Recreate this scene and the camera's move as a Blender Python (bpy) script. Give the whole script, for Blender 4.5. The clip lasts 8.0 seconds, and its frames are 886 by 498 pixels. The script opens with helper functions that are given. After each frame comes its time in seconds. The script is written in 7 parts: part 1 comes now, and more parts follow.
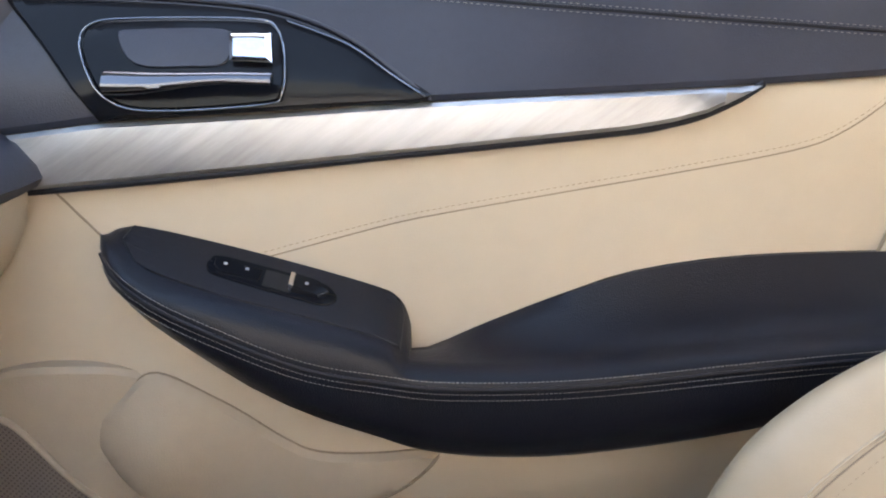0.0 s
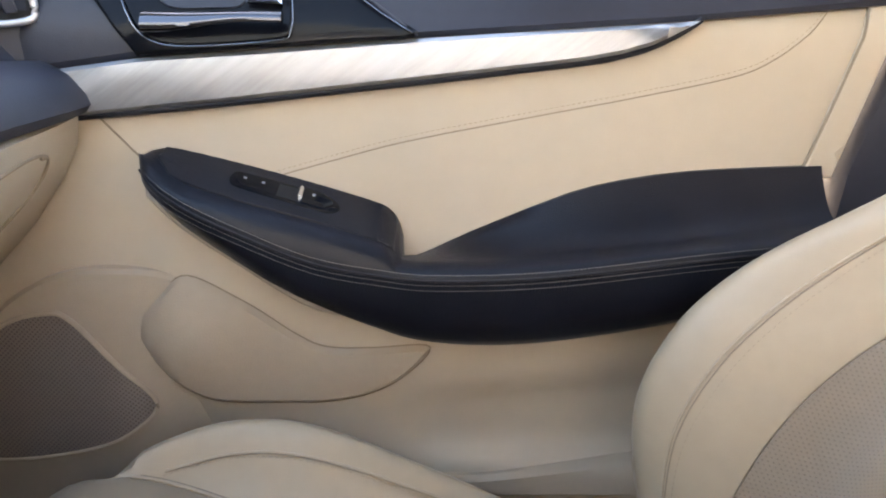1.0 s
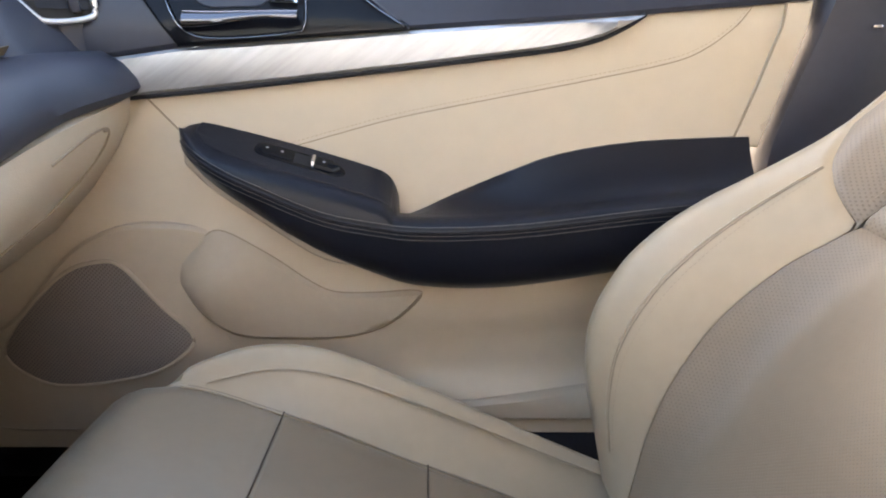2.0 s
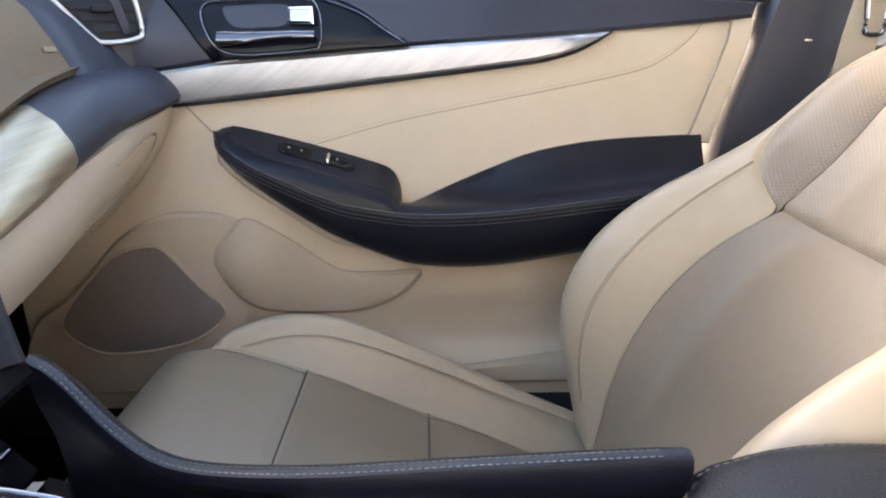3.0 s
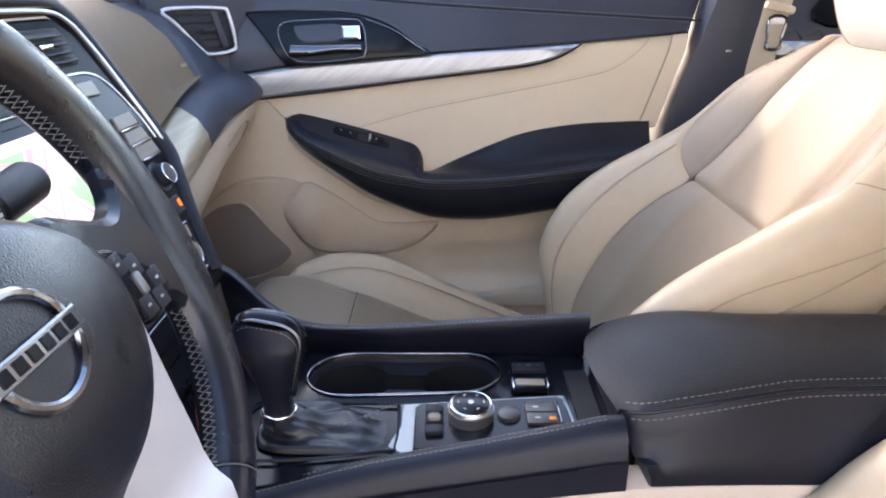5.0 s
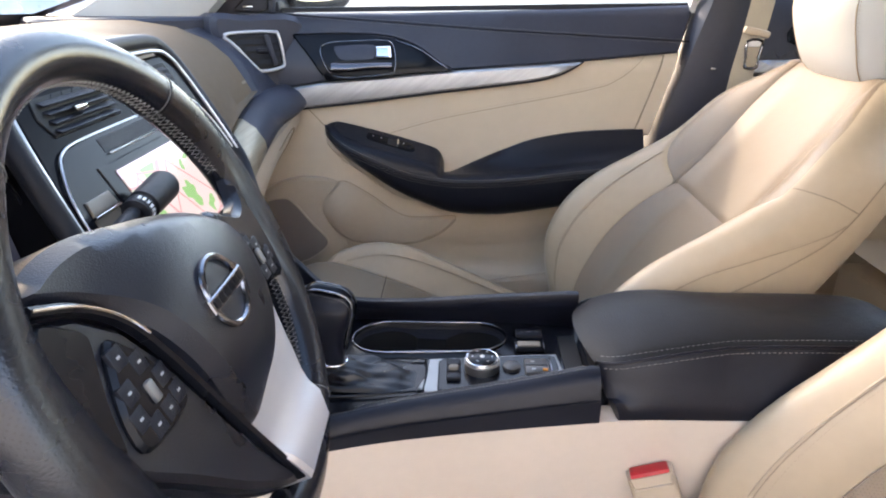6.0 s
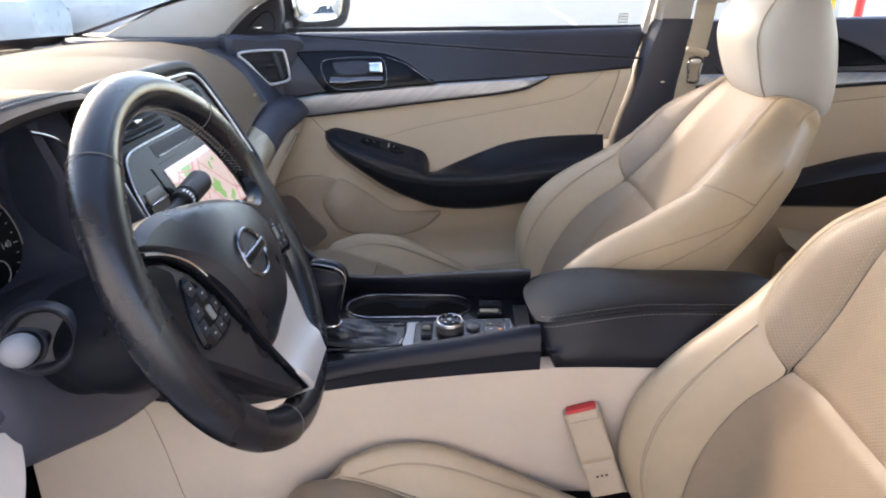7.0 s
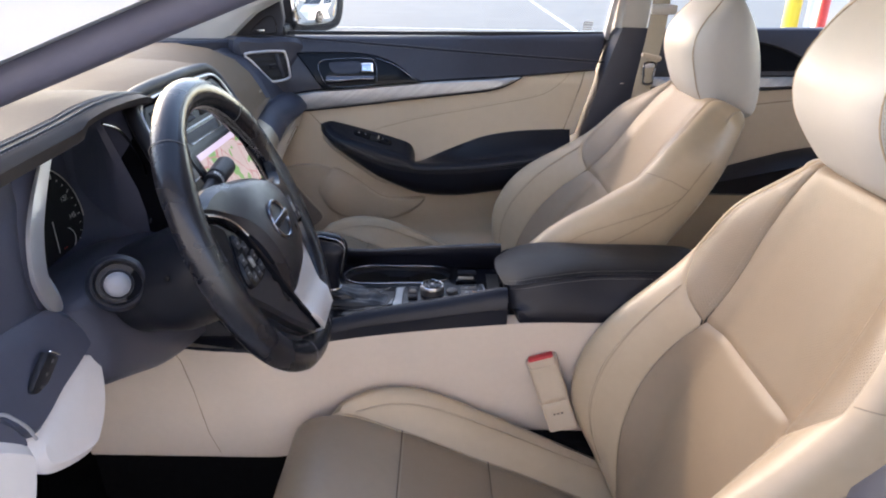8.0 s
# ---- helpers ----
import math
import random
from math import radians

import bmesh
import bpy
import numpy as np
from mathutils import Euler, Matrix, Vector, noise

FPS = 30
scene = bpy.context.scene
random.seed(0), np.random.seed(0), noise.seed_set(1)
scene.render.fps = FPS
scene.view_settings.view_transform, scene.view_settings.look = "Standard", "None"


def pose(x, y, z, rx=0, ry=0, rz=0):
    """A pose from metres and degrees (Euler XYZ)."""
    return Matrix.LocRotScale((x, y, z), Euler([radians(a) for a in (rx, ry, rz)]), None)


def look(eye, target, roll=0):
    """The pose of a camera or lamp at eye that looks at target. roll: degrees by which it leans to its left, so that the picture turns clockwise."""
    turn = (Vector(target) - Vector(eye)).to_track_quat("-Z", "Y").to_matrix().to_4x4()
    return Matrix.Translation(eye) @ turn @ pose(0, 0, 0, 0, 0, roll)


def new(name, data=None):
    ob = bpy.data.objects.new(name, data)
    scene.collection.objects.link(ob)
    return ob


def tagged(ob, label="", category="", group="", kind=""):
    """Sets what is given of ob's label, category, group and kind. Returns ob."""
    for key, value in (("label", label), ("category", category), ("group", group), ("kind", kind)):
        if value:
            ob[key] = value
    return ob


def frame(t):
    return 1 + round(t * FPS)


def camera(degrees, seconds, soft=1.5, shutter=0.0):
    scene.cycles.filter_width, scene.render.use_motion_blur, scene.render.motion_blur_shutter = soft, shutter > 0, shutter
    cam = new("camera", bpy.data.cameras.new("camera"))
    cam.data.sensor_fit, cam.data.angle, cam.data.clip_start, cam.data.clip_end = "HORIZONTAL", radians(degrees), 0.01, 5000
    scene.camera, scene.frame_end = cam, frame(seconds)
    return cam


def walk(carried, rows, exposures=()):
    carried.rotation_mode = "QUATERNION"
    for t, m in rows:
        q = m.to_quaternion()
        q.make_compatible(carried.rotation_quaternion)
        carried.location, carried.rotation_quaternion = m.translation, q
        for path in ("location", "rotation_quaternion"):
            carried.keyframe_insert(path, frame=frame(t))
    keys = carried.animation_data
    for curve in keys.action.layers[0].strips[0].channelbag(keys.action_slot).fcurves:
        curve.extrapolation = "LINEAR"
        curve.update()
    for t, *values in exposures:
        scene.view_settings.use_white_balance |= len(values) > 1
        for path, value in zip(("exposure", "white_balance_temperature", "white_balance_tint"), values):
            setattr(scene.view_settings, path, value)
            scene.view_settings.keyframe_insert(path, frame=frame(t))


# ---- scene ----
# x runs from the car's nose to its tail, y from the driver's to the passenger's side, z up.
cam = camera(69.9, 8.0, soft=2.0)
PATH = [
    (0, (0.0457, 0.15, 0.87), (0.0751, 2.0846, 0.361), 1.1),
    (0.5, (0.0621, 0.0903, 0.846), (0.0819, 2.0102, 0.287), 0.7),
    (1, (0.0633, 0.0262, 0.829), (0.084, 1.9431, 0.259), 0.5),
    (1.5, (0.0818, -0.0557, 0.828), (0.0941, 1.8536, 0.231), 0.3),
    (3, (0.0795, -0.2688, 0.87), (0.1041, 1.6259, 0.227), -0.1),
    (3.5, (0.0891, -0.3683, 0.892), (0.1312, 1.5126, 0.214), -0.1),
    (4, (0.0872, -0.4573, 0.928), (0.1249, 1.4128, 0.221), -0.0),
    (4.5, (0.0759, -0.5339, 0.954), (0.1, 1.3238, 0.214), -0.0),
    (6, (0.0633, -0.7996, 1.051), (0.0135, 1.0413, 0.27), -0.0),
    (6.5, (0.1053, -0.9146, 1.085), (0.0455, 0.9258, 0.306), -0.1),
    (7, (0.1149, -1.0151, 1.112), (0.0612, 0.825, 0.332), -0.0),
    (7.5, (0.1211, -1.1275, 1.154), (0.0952, 0.7104, 0.365), 0.5),
    (8, (0.1208, -1.2245, 1.162), (0.1188, 0.6083, 0.362), 0.9),
]
# seconds, stops, white balance in kelvin and tint
EXPOSURES = [(0.0, 2.62, 8300, 17), (1.5, 2.64, 8200, 17), (3.0, 2.58, 7900, 17), (4.5, 2.42, 7200, 20), (6.5, 1.95, 7700, 18), (8.0, 1.48, 7300, 21)]
walk(cam, [(t, look(eye, target, roll)) for t, eye, target, roll in PATH], EXPOSURES)
from mathutils import geometry

# ---- world, sun, exposure ----
world = bpy.data.worlds.new("sky")
scene.world = world
world.use_nodes = True
wn = world.node_tree
wn.nodes.clear()
sky = wn.nodes.new("ShaderNodeTexSky")
sky.sky_type, sky.sun_disc = "NISHITA", False
sky.sun_elevation, sky.sun_rotation = radians(25), radians(-45.5)
bgd = wn.nodes.new("ShaderNodeBackground")
bgd.inputs["Strength"].default_value = 0.40
wout = wn.nodes.new("ShaderNodeOutputWorld")
wn.links.new(sky.outputs[0], bgd.inputs[0])
wn.links.new(bgd.outputs[0], wout.inputs[0])
sun_data = bpy.data.lights.new("sun", "SUN")
sun_data.energy, sun_data.angle, sun_data.color = 0.64, radians(2.5), (1.0, 0.88, 0.70)
sun = new("sun", sun_data)
sun.matrix_world = look((-6.46, 6.34, 4.83), (0.0, 0.0, 0.6))


# ---- materials ----
def material(name, colour, rough=0.5, metal=0.0, vary=0.12, scale=6.0, bump=0.0, bump_scale=300.0, coat=0.0, spec=0.5, grain=None, uv=False):
    """A surface with broad and fine colour variation, roughness wear and a fine relief."""
    m = bpy.data.materials.new(name)
    m.use_nodes = True
    t = m.node_tree
    b = t.nodes["Principled BSDF"]
    b.inputs["Metallic"].default_value = metal
    b.inputs["Coat Weight"].default_value = coat
    b.inputs["Coat Roughness"].default_value = 0.08
    b.inputs["Specular IOR Level"].default_value = spec
    co = t.nodes.new("ShaderNodeTexCoord")
    src = co.outputs["Object"]
    if grain:
        mp = t.nodes.new("ShaderNodeMapping")
        mp.vector_type = "TEXTURE"
        mp.inputs["Rotation"].default_value = [radians(a) for a in grain[0]]
        mp.inputs["Scale"].default_value = [1 / a for a in grain[1]]
        t.links.new(src, mp.inputs[0])
        src = mp.outputs[0]
    big = t.nodes.new("ShaderNodeTexNoise")
    big.inputs["Scale"].default_value, big.inputs["Detail"].default_value = scale, 5
    t.links.new(src, big.inputs["Vector"])
    fine = t.nodes.new("ShaderNodeTexNoise")
    fine.inputs["Scale"].default_value, fine.inputs["Detail"].default_value = scale * 14, 3
    t.links.new(src, fine.inputs["Vector"])
    add = t.nodes.new("ShaderNodeMath")
    add.operation = "MULTIPLY_ADD"
    add.inputs[1].default_value = 0.35
    t.links.new(fine.outputs[0], add.inputs[0])
    t.links.new(big.outputs[0], add.inputs[2])
    ramp = t.nodes.new("ShaderNodeMapRange")
    ramp.inputs["From Min"].default_value, ramp.inputs["From Max"].default_value = 0.42, 0.95
    ramp.inputs["To Min"].default_value, ramp.inputs["To Max"].default_value = 1 - vary, 1 + vary
    t.links.new(add.outputs[0], ramp.inputs[0])
    mul = t.nodes.new("ShaderNodeVectorMath")
    mul.operation = "SCALE"
    mul.inputs[0].default_value = colour
    t.links.new(ramp.outputs[0], mul.inputs["Scale"])
    t.links.new(mul.outputs[0], b.inputs["Base Color"])
    rr = t.nodes.new("ShaderNodeMapRange")
    rr.inputs["From Min"].default_value, rr.inputs["From Max"].default_value = 0.3, 0.7
    rr.inputs["To Min"].default_value, rr.inputs["To Max"].default_value = max(0.02, rough * 0.85), min(1, rough * 1.15)
    t.links.new(big.outputs[0], rr.inputs[0])
    t.links.new(rr.outputs[0], b.inputs["Roughness"])
    if bump:
        bn = t.nodes.new("ShaderNodeTexVoronoi")
        bn.inputs["Scale"].default_value = bump_scale
        t.links.new(co.outputs["Object"], bn.inputs["Vector"])
        bb = t.nodes.new("ShaderNodeBump")
        bb.inputs["Strength"].default_value, bb.inputs["Distance"].default_value = bump, 0.0006
        t.links.new(bn.outputs["Distance"], bb.inputs["Height"])
        t.links.new(bb.outputs[0], b.inputs["Normal"])
    return m


def perforate(m, pitch, dark, size=0.25, depth=0.5):
    """Adds a lattice of small punched holes to a surface, in metres of its own layout."""
    t = m.node_tree
    b = t.nodes["Principled BSDF"]
    uvn = t.nodes.new("ShaderNodeUVMap")
    mp = t.nodes.new("ShaderNodeMapping")
    mp.inputs["Rotation"].default_value = (0, 0, radians(45))
    mp.inputs["Scale"].default_value = (1 / pitch, 1 / pitch, 1)
    t.links.new(uvn.outputs[0], mp.inputs[0])
    vo = t.nodes.new("ShaderNodeTexVoronoi")
    vo.voronoi_dimensions = "2D"
    vo.inputs["Scale"].default_value, vo.inputs["Randomness"].default_value = 1.0, 0.0
    t.links.new(mp.outputs[0], vo.inputs["Vector"])
    hole = t.nodes.new("ShaderNodeMapRange")
    hole.inputs["From Min"].default_value, hole.inputs["From Max"].default_value = size - 0.06, size + 0.06
    t.links.new(vo.outputs["Distance"], hole.inputs[0])
    mix = t.nodes.new("ShaderNodeMix")
    mix.data_type = "RGBA"
    old = b.inputs["Base Color"].links[0].from_socket
    t.links.new(hole.outputs[0], mix.inputs[0])
    mix.inputs[6].default_value = (*dark, 1)
    t.links.new(old, mix.inputs[7])
    t.links.new(mix.outputs[2], b.inputs["Base Color"])
    bb = t.nodes.new("ShaderNodeBump")
    bb.inputs["Strength"].default_value, bb.inputs["Distance"].default_value = depth, 0.001
    t.links.new(hole.outputs[0], bb.inputs["Height"])
    if b.inputs["Normal"].links:
        t.links.new(b.inputs["Normal"].links[0].from_socket, bb.inputs["Normal"])
    t.links.new(bb.outputs[0], b.inputs["Normal"])
    return m


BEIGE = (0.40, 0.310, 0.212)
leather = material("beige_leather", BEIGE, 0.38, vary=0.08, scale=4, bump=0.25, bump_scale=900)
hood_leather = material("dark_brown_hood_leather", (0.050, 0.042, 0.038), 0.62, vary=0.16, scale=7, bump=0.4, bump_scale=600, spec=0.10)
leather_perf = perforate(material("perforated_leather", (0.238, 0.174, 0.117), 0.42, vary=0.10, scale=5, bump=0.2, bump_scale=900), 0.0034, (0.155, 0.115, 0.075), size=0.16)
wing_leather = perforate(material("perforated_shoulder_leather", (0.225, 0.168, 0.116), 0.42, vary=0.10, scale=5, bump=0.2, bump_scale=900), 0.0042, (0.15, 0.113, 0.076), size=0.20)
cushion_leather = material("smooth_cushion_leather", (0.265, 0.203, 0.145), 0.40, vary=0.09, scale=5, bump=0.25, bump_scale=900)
door_skin = material("beige_door_leatherette", (0.54, 0.445, 0.335), 0.48, vary=0.07, scale=3, bump=0.2, bump_scale=800)
border_beige = material("grey_beige_plastic", (0.44, 0.375, 0.30), 0.5, vary=0.07, scale=5, bump=0.3, bump_scale=600)
beige_plastic = material("beige_plastic", (0.45, 0.365, 0.275), 0.5, vary=0.07, scale=5, bump=0.35, bump_scale=600)
flank_plastic = material("pale_beige_flank_plastic", (0.57, 0.49, 0.42), 0.42, vary=0.06, scale=5, bump=0.3, bump_scale=600)
white_leather = material("ivory_leather", (0.43, 0.415, 0.395), 0.42, vary=0.04, scale=5, bump=0.2, bump_scale=900)
kick_plastic = material("pale_kick_plastic", (0.68, 0.61, 0.57), 0.45, vary=0.05, scale=5, bump=0.2, bump_scale=700)
tan_pad = material("tan_dash_pad", (0.150, 0.110, 0.075), 0.65, vary=0.12, scale=4, bump=0.35, bump_scale=500, spec=0.10)
black_leather = material("black_leather", (0.0065, 0.0075, 0.0135), 0.36, vary=0.2, scale=9, bump=0.4, bump_scale=700, spec=0.28)
worn_leather = material("worn_lid_leather", (0.0115, 0.0115, 0.0130), 0.46, vary=0.30, scale=14, bump=0.6, bump_scale=420, spec=0.24)
wheel_leather = material("wheel_leather", (0.008, 0.0092, 0.0150), 0.25, vary=0.14, scale=14, bump=0.14, bump_scale=800, spec=0.48)
grip_leather = perforate(material("perforated_grip_leather", (0.010, 0.010, 0.014), 0.27, vary=0.14, scale=14, bump=0.13, bump_scale=800, spec=0.52), 0.0034, (0.006, 0.006, 0.008), size=0.20, depth=0.15)
stack_black = material("dark_stack_plastic", (0.007, 0.0075, 0.010), 0.25, vary=0.1, scale=8, spec=0.05)
black_plastic = material("black_grained_plastic", (0.0125, 0.0135, 0.019), 0.42, vary=0.15, scale=12, bump=0.5, bump_scale=800, spec=0.25)
pad_plastic = material("grained_airbag_skin", (0.0065, 0.0078, 0.0135), 0.30, vary=0.2, scale=12, bump=0.3, bump_scale=850, spec=0.62)
soft_black = material("dark_soft_touch", (0.029, 0.032, 0.047), 0.44, vary=0.14, scale=7, bump=0.3, bump_scale=700, spec=0.42)
# soft-touch black made lighter: daylight from the open driver door is in the colour
knee_lit_plastic = material("door_lit_knee_plastic", (0.068, 0.070, 0.095), 0.46, vary=0.12, scale=7, bump=0.3, bump_scale=700, spec=0.35)
# lighter and bluer than bare plastic: the lens's reflected haze is in this colour
cowl_hazed = material("lens_hazed_cowl_plastic", (0.062, 0.067, 0.100), 0.5, vary=0.10, scale=6, bump=0.2, bump_scale=700, spec=0.3)
gloss_black = material("piano_black", (0.006, 0.0068, 0.0095), 0.18, vary=0.1, scale=8, spec=0.16)
deep_black = material("black_recess", (0.006, 0.006, 0.007), 0.7, vary=0.1)
carpet = material("black_carpet", (0.004, 0.004, 0.005), 0.95, vary=0.4, scale=60, bump=0.9, bump_scale=900, spec=0.1)
chrome = material("chrome", (0.80, 0.80, 0.82), 0.12, 1.0, vary=0.03)
dark_chrome = material("dark_chrome", (0.22, 0.22, 0.24), 0.2, 1.0, vary=0.05)
smoked_chrome = material("smoked_chrome", (0.13, 0.13, 0.145), 0.16, 1.0, vary=0.05)
satin_silver = material("satin_silver", (0.66, 0.66, 0.68), 0.36, 0.7, vary=0.04)
bright_band = material("bright_satin_band", (0.60, 0.60, 0.62), 0.36, 0.75, vary=0.05)
brushed = material("brushed_metal_trim", (0.40, 0.405, 0.415), 0.40, 0.82, vary=0.20, scale=5, grain=((0, -35, 0), (1.6, 1, 24)))
# brushed trim again, with the warm reflection of the seats put into its colour
brushed_warm = material("brushed_trim_warm_reflection", (0.40, 0.335, 0.24), 0.40, 0.80, vary=0.20, scale=5, grain=((0, -35, 0), (1.6, 1, 24)))
thread_light = material("pale_thread", (0.20, 0.19, 0.18), 0.8, vary=0.1)
rim_thread = material("pale_rim_thread", (0.26, 0.25, 0.24), 0.8, vary=0.1)
thread_grey = material("grey_thread", (0.13, 0.125, 0.12), 0.8, vary=0.1)
thread_beige = material("beige_thread", (0.33, 0.255, 0.18), 0.8, vary=0.1)
seam_brown = material("shaded_brown_seam", (0.085, 0.062, 0.042), 0.8, vary=0.1)
seam_dark = material("seam_shadow", (0.27, 0.21, 0.15), 0.8, vary=0.1)
grille_dark = perforate(material("speaker_grille", (0.22, 0.182, 0.158), 0.6, vary=0.1, scale=6), 0.0042, (0.10, 0.08, 0.07))
red_plastic = material("red_buckle_plastic", (0.42, 0.012, 0.02), 0.35, vary=0.08)
belt_web = material("beige_belt_webbing", (0.40, 0.345, 0.265), 0.8, vary=0.08, scale=20, bump=0.6, bump_scale=900)
grey_trim = material("grey_pillar_trim", (0.48, 0.46, 0.43), 0.7, vary=0.05, scale=20, bump=0.2, bump_scale=900)
white_paint = material("white_car_paint", (0.58, 0.58, 0.59), 0.30, vary=0.02, coat=0.4)
seal_rubber = material("blue_grey_seal", (0.10, 0.098, 0.135), 0.6, vary=0.12)
asphalt = material("sunlit_asphalt", (0.17, 0.178, 0.168), 0.9, vary=0.18, scale=0.6, bump=0.4, bump_scale=60)
white_line = material("worn_white_line_paint", (0.72, 0.72, 0.70), 0.7, vary=0.15, scale=5)
yellow_paint = material("yellow_post_paint", (0.75, 0.55, 0.03), 0.4, vary=0.1)
red_paint = material("red_post_paint", (0.65, 0.04, 0.04), 0.4, vary=0.1)
white_wall = material("white_masonry_paint", (0.70, 0.72, 0.72), 0.7, vary=0.06, scale=2)
bounce_render = material("pale_grey_render", (0.64, 0.66, 0.69), 0.8, vary=0.08, scale=1.5)
tyre_rubber = material("tyre_rubber", (0.02, 0.02, 0.02), 0.8)
plate_silver = material("satin_plate_metal", (0.24, 0.245, 0.245), 0.38, 0.7, vary=0.06)
mode_dark = material("dark_grey_button", (0.055, 0.05, 0.047), 0.35, vary=0.08)
knob_metal = material("dark_knurled_metal", (0.36, 0.35, 0.34), 0.32, 0.9, vary=0.08)
gaiter_leather = material("glossy_creased_leather", (0.008, 0.008, 0.010), 0.34, vary=0.3, scale=22, bump=0.5, bump_scale=500, spec=0.5)
dial_mark = material("dial_marking", (0.80, 0.80, 0.80), 0.6)
stalk_grey = material("matte_pale_grey", (0.19, 0.19, 0.21), 0.5, vary=0.06, scale=12)
leaf_green = material("dusty_green_leaf", (0.06, 0.10, 0.05), 0.55, vary=0.4, scale=3)
bark = material("grey_brown_bark", (0.10, 0.08, 0.06), 0.9, vary=0.3, scale=20, bump=0.8, bump_scale=120)
orange_mark = material("orange_marking", (0.8, 0.25, 0.02), 0.5)
pale_mark = material("pale_marking", (0.42, 0.42, 0.42), 0.6)
tan_button = material("tan_button", (0.185, 0.155, 0.118), 0.4, vary=0.05)


def glowing(name, colour, strength):
    m = bpy.data.materials.new(name)
    m.use_nodes = True
    b = m.node_tree.nodes["Principled BSDF"]
    b.inputs["Base Color"].default_value = (0.02, 0.02, 0.02, 1)
    b.inputs["Emission Color"].default_value = (*colour, 1)
    b.inputs["Emission Strength"].default_value = strength
    b.inputs["Roughness"].default_value = 0.15
    return m


def glass(name, shine, tint=(0.93, 0.96, 0.96)):
    """A thin pane: clear, with a slight mirror gloss."""
    m = bpy.data.materials.new(name)
    m.use_nodes = True
    t = m.node_tree
    t.nodes.remove(t.nodes["Principled BSDF"])
    clear = t.nodes.new("ShaderNodeBsdfTransparent")
    clear.inputs[0].default_value = (*tint, 1)
    gloss = t.nodes.new("ShaderNodeBsdfGlossy")
    gloss.inputs["Roughness"].default_value = 0.02
    mix = t.nodes.new("ShaderNodeMixShader")
    mix.inputs[0].default_value = shine
    t.links.new(clear.outputs[0], mix.inputs[1])
    t.links.new(gloss.outputs[0], mix.inputs[2])
    t.links.new(mix.outputs[0], t.nodes["Material Output"].inputs[0])
    return m


def map_screen():
    """A lit navigation map: pale land, green parks and red roads."""
    m = glowing("navigation_map_screen", (0.8, 0.8, 0.8), 0.27)
    t = m.node_tree
    b = t.nodes["Principled BSDF"]
    uvn = t.nodes.new("ShaderNodeUVMap")
    vo = t.nodes.new("ShaderNodeTexVoronoi")
    vo.feature = "DISTANCE_TO_EDGE"
    vo.inputs["Scale"].default_value = 19
    t.links.new(uvn.outputs[0], vo.inputs["Vector"])
    road = t.nodes.new("ShaderNodeMath")
    road.operation = "LESS_THAN"
    road.inputs[1].default_value = 0.022
    t.links.new(vo.outputs["Distance"], road.inputs[0])
    no = t.nodes.new("ShaderNodeTexNoise")
    no.inputs["Scale"].default_value = 22
    t.links.new(uvn.outputs[0], no.inputs["Vector"])
    park = t.nodes.new("ShaderNodeMath")
    park.operation = "GREATER_THAN"
    park.inputs[1].default_value = 0.57
    t.links.new(no.outputs[0], park.inputs[0])
    m1 = t.nodes.new("ShaderNodeMix")
    m1.data_type = "RGBA"
    m1.inputs[6].default_value, m1.inputs[7].default_value = (0.80, 0.72, 0.76, 1), (0.30, 0.62, 0.26, 1)
    t.links.new(park.outputs[0], m1.inputs[0])
    m2 = t.nodes.new("ShaderNodeMix")
    m2.data_type = "RGBA"
    m2.inputs[7].default_value = (0.70, 0.36, 0.40, 1)
    t.links.new(m1.outputs[2], m2.inputs[6])
    t.links.new(road.outputs[0], m2.inputs[0])
    t.links.new(m2.outputs[2], b.inputs["Emission Color"])
    return m


window_glass = glass("window_glass", 0.05)
screen_glass = glass("laminated_screen_glass", 0.06, (0.64, 0.73, 0.76))
lens_clear = glass("clear_instrument_lens", 0.05)
screen_mat = map_screen()
pink_glow = glowing("pink_start_button", (0.9, 0.22, 0.25), 0.30)


# ---- building helpers ----
ROOT = {}


def thing(name, loc=(0, 0, 0), label="", category="", group="", kind=""):
    ob = new(name)
    ob.empty_display_size = 0.05
    ob.location = loc
    ROOT[ob] = Vector(loc)
    return tagged(ob, label, category, group, kind)


def finish(me, mat, sharp=38):
    me.materials.append(mat)
    me.shade_smooth()
    me.set_sharp_from_angle(angle=radians(sharp))
    return me


def part(name, bm, mat, parent=None, label="", sharp=38, fix=True):
    """Links a bmesh, given in world metres, as one mesh object under a thing or a part."""
    if fix:
        bmesh.ops.recalc_face_normals(bm, faces=bm.faces)
    off = ROOT.get(parent, Vector((0, 0, 0)))
    if off.length:
        bmesh.ops.translate(bm, verts=bm.verts, vec=-off)
    me = bpy.data.meshes.new(name)
    bm.to_mesh(me)
    bm.free()
    ob = new(name, finish(me, mat, sharp))
    if parent:
        ob.parent = parent
    ROOT[ob] = off
    if label:
        ob["label"] = label
    return ob


def structure(name, bm, mat, label, category):
    return tagged(part(name, bm, mat), label, category, "", "structure")


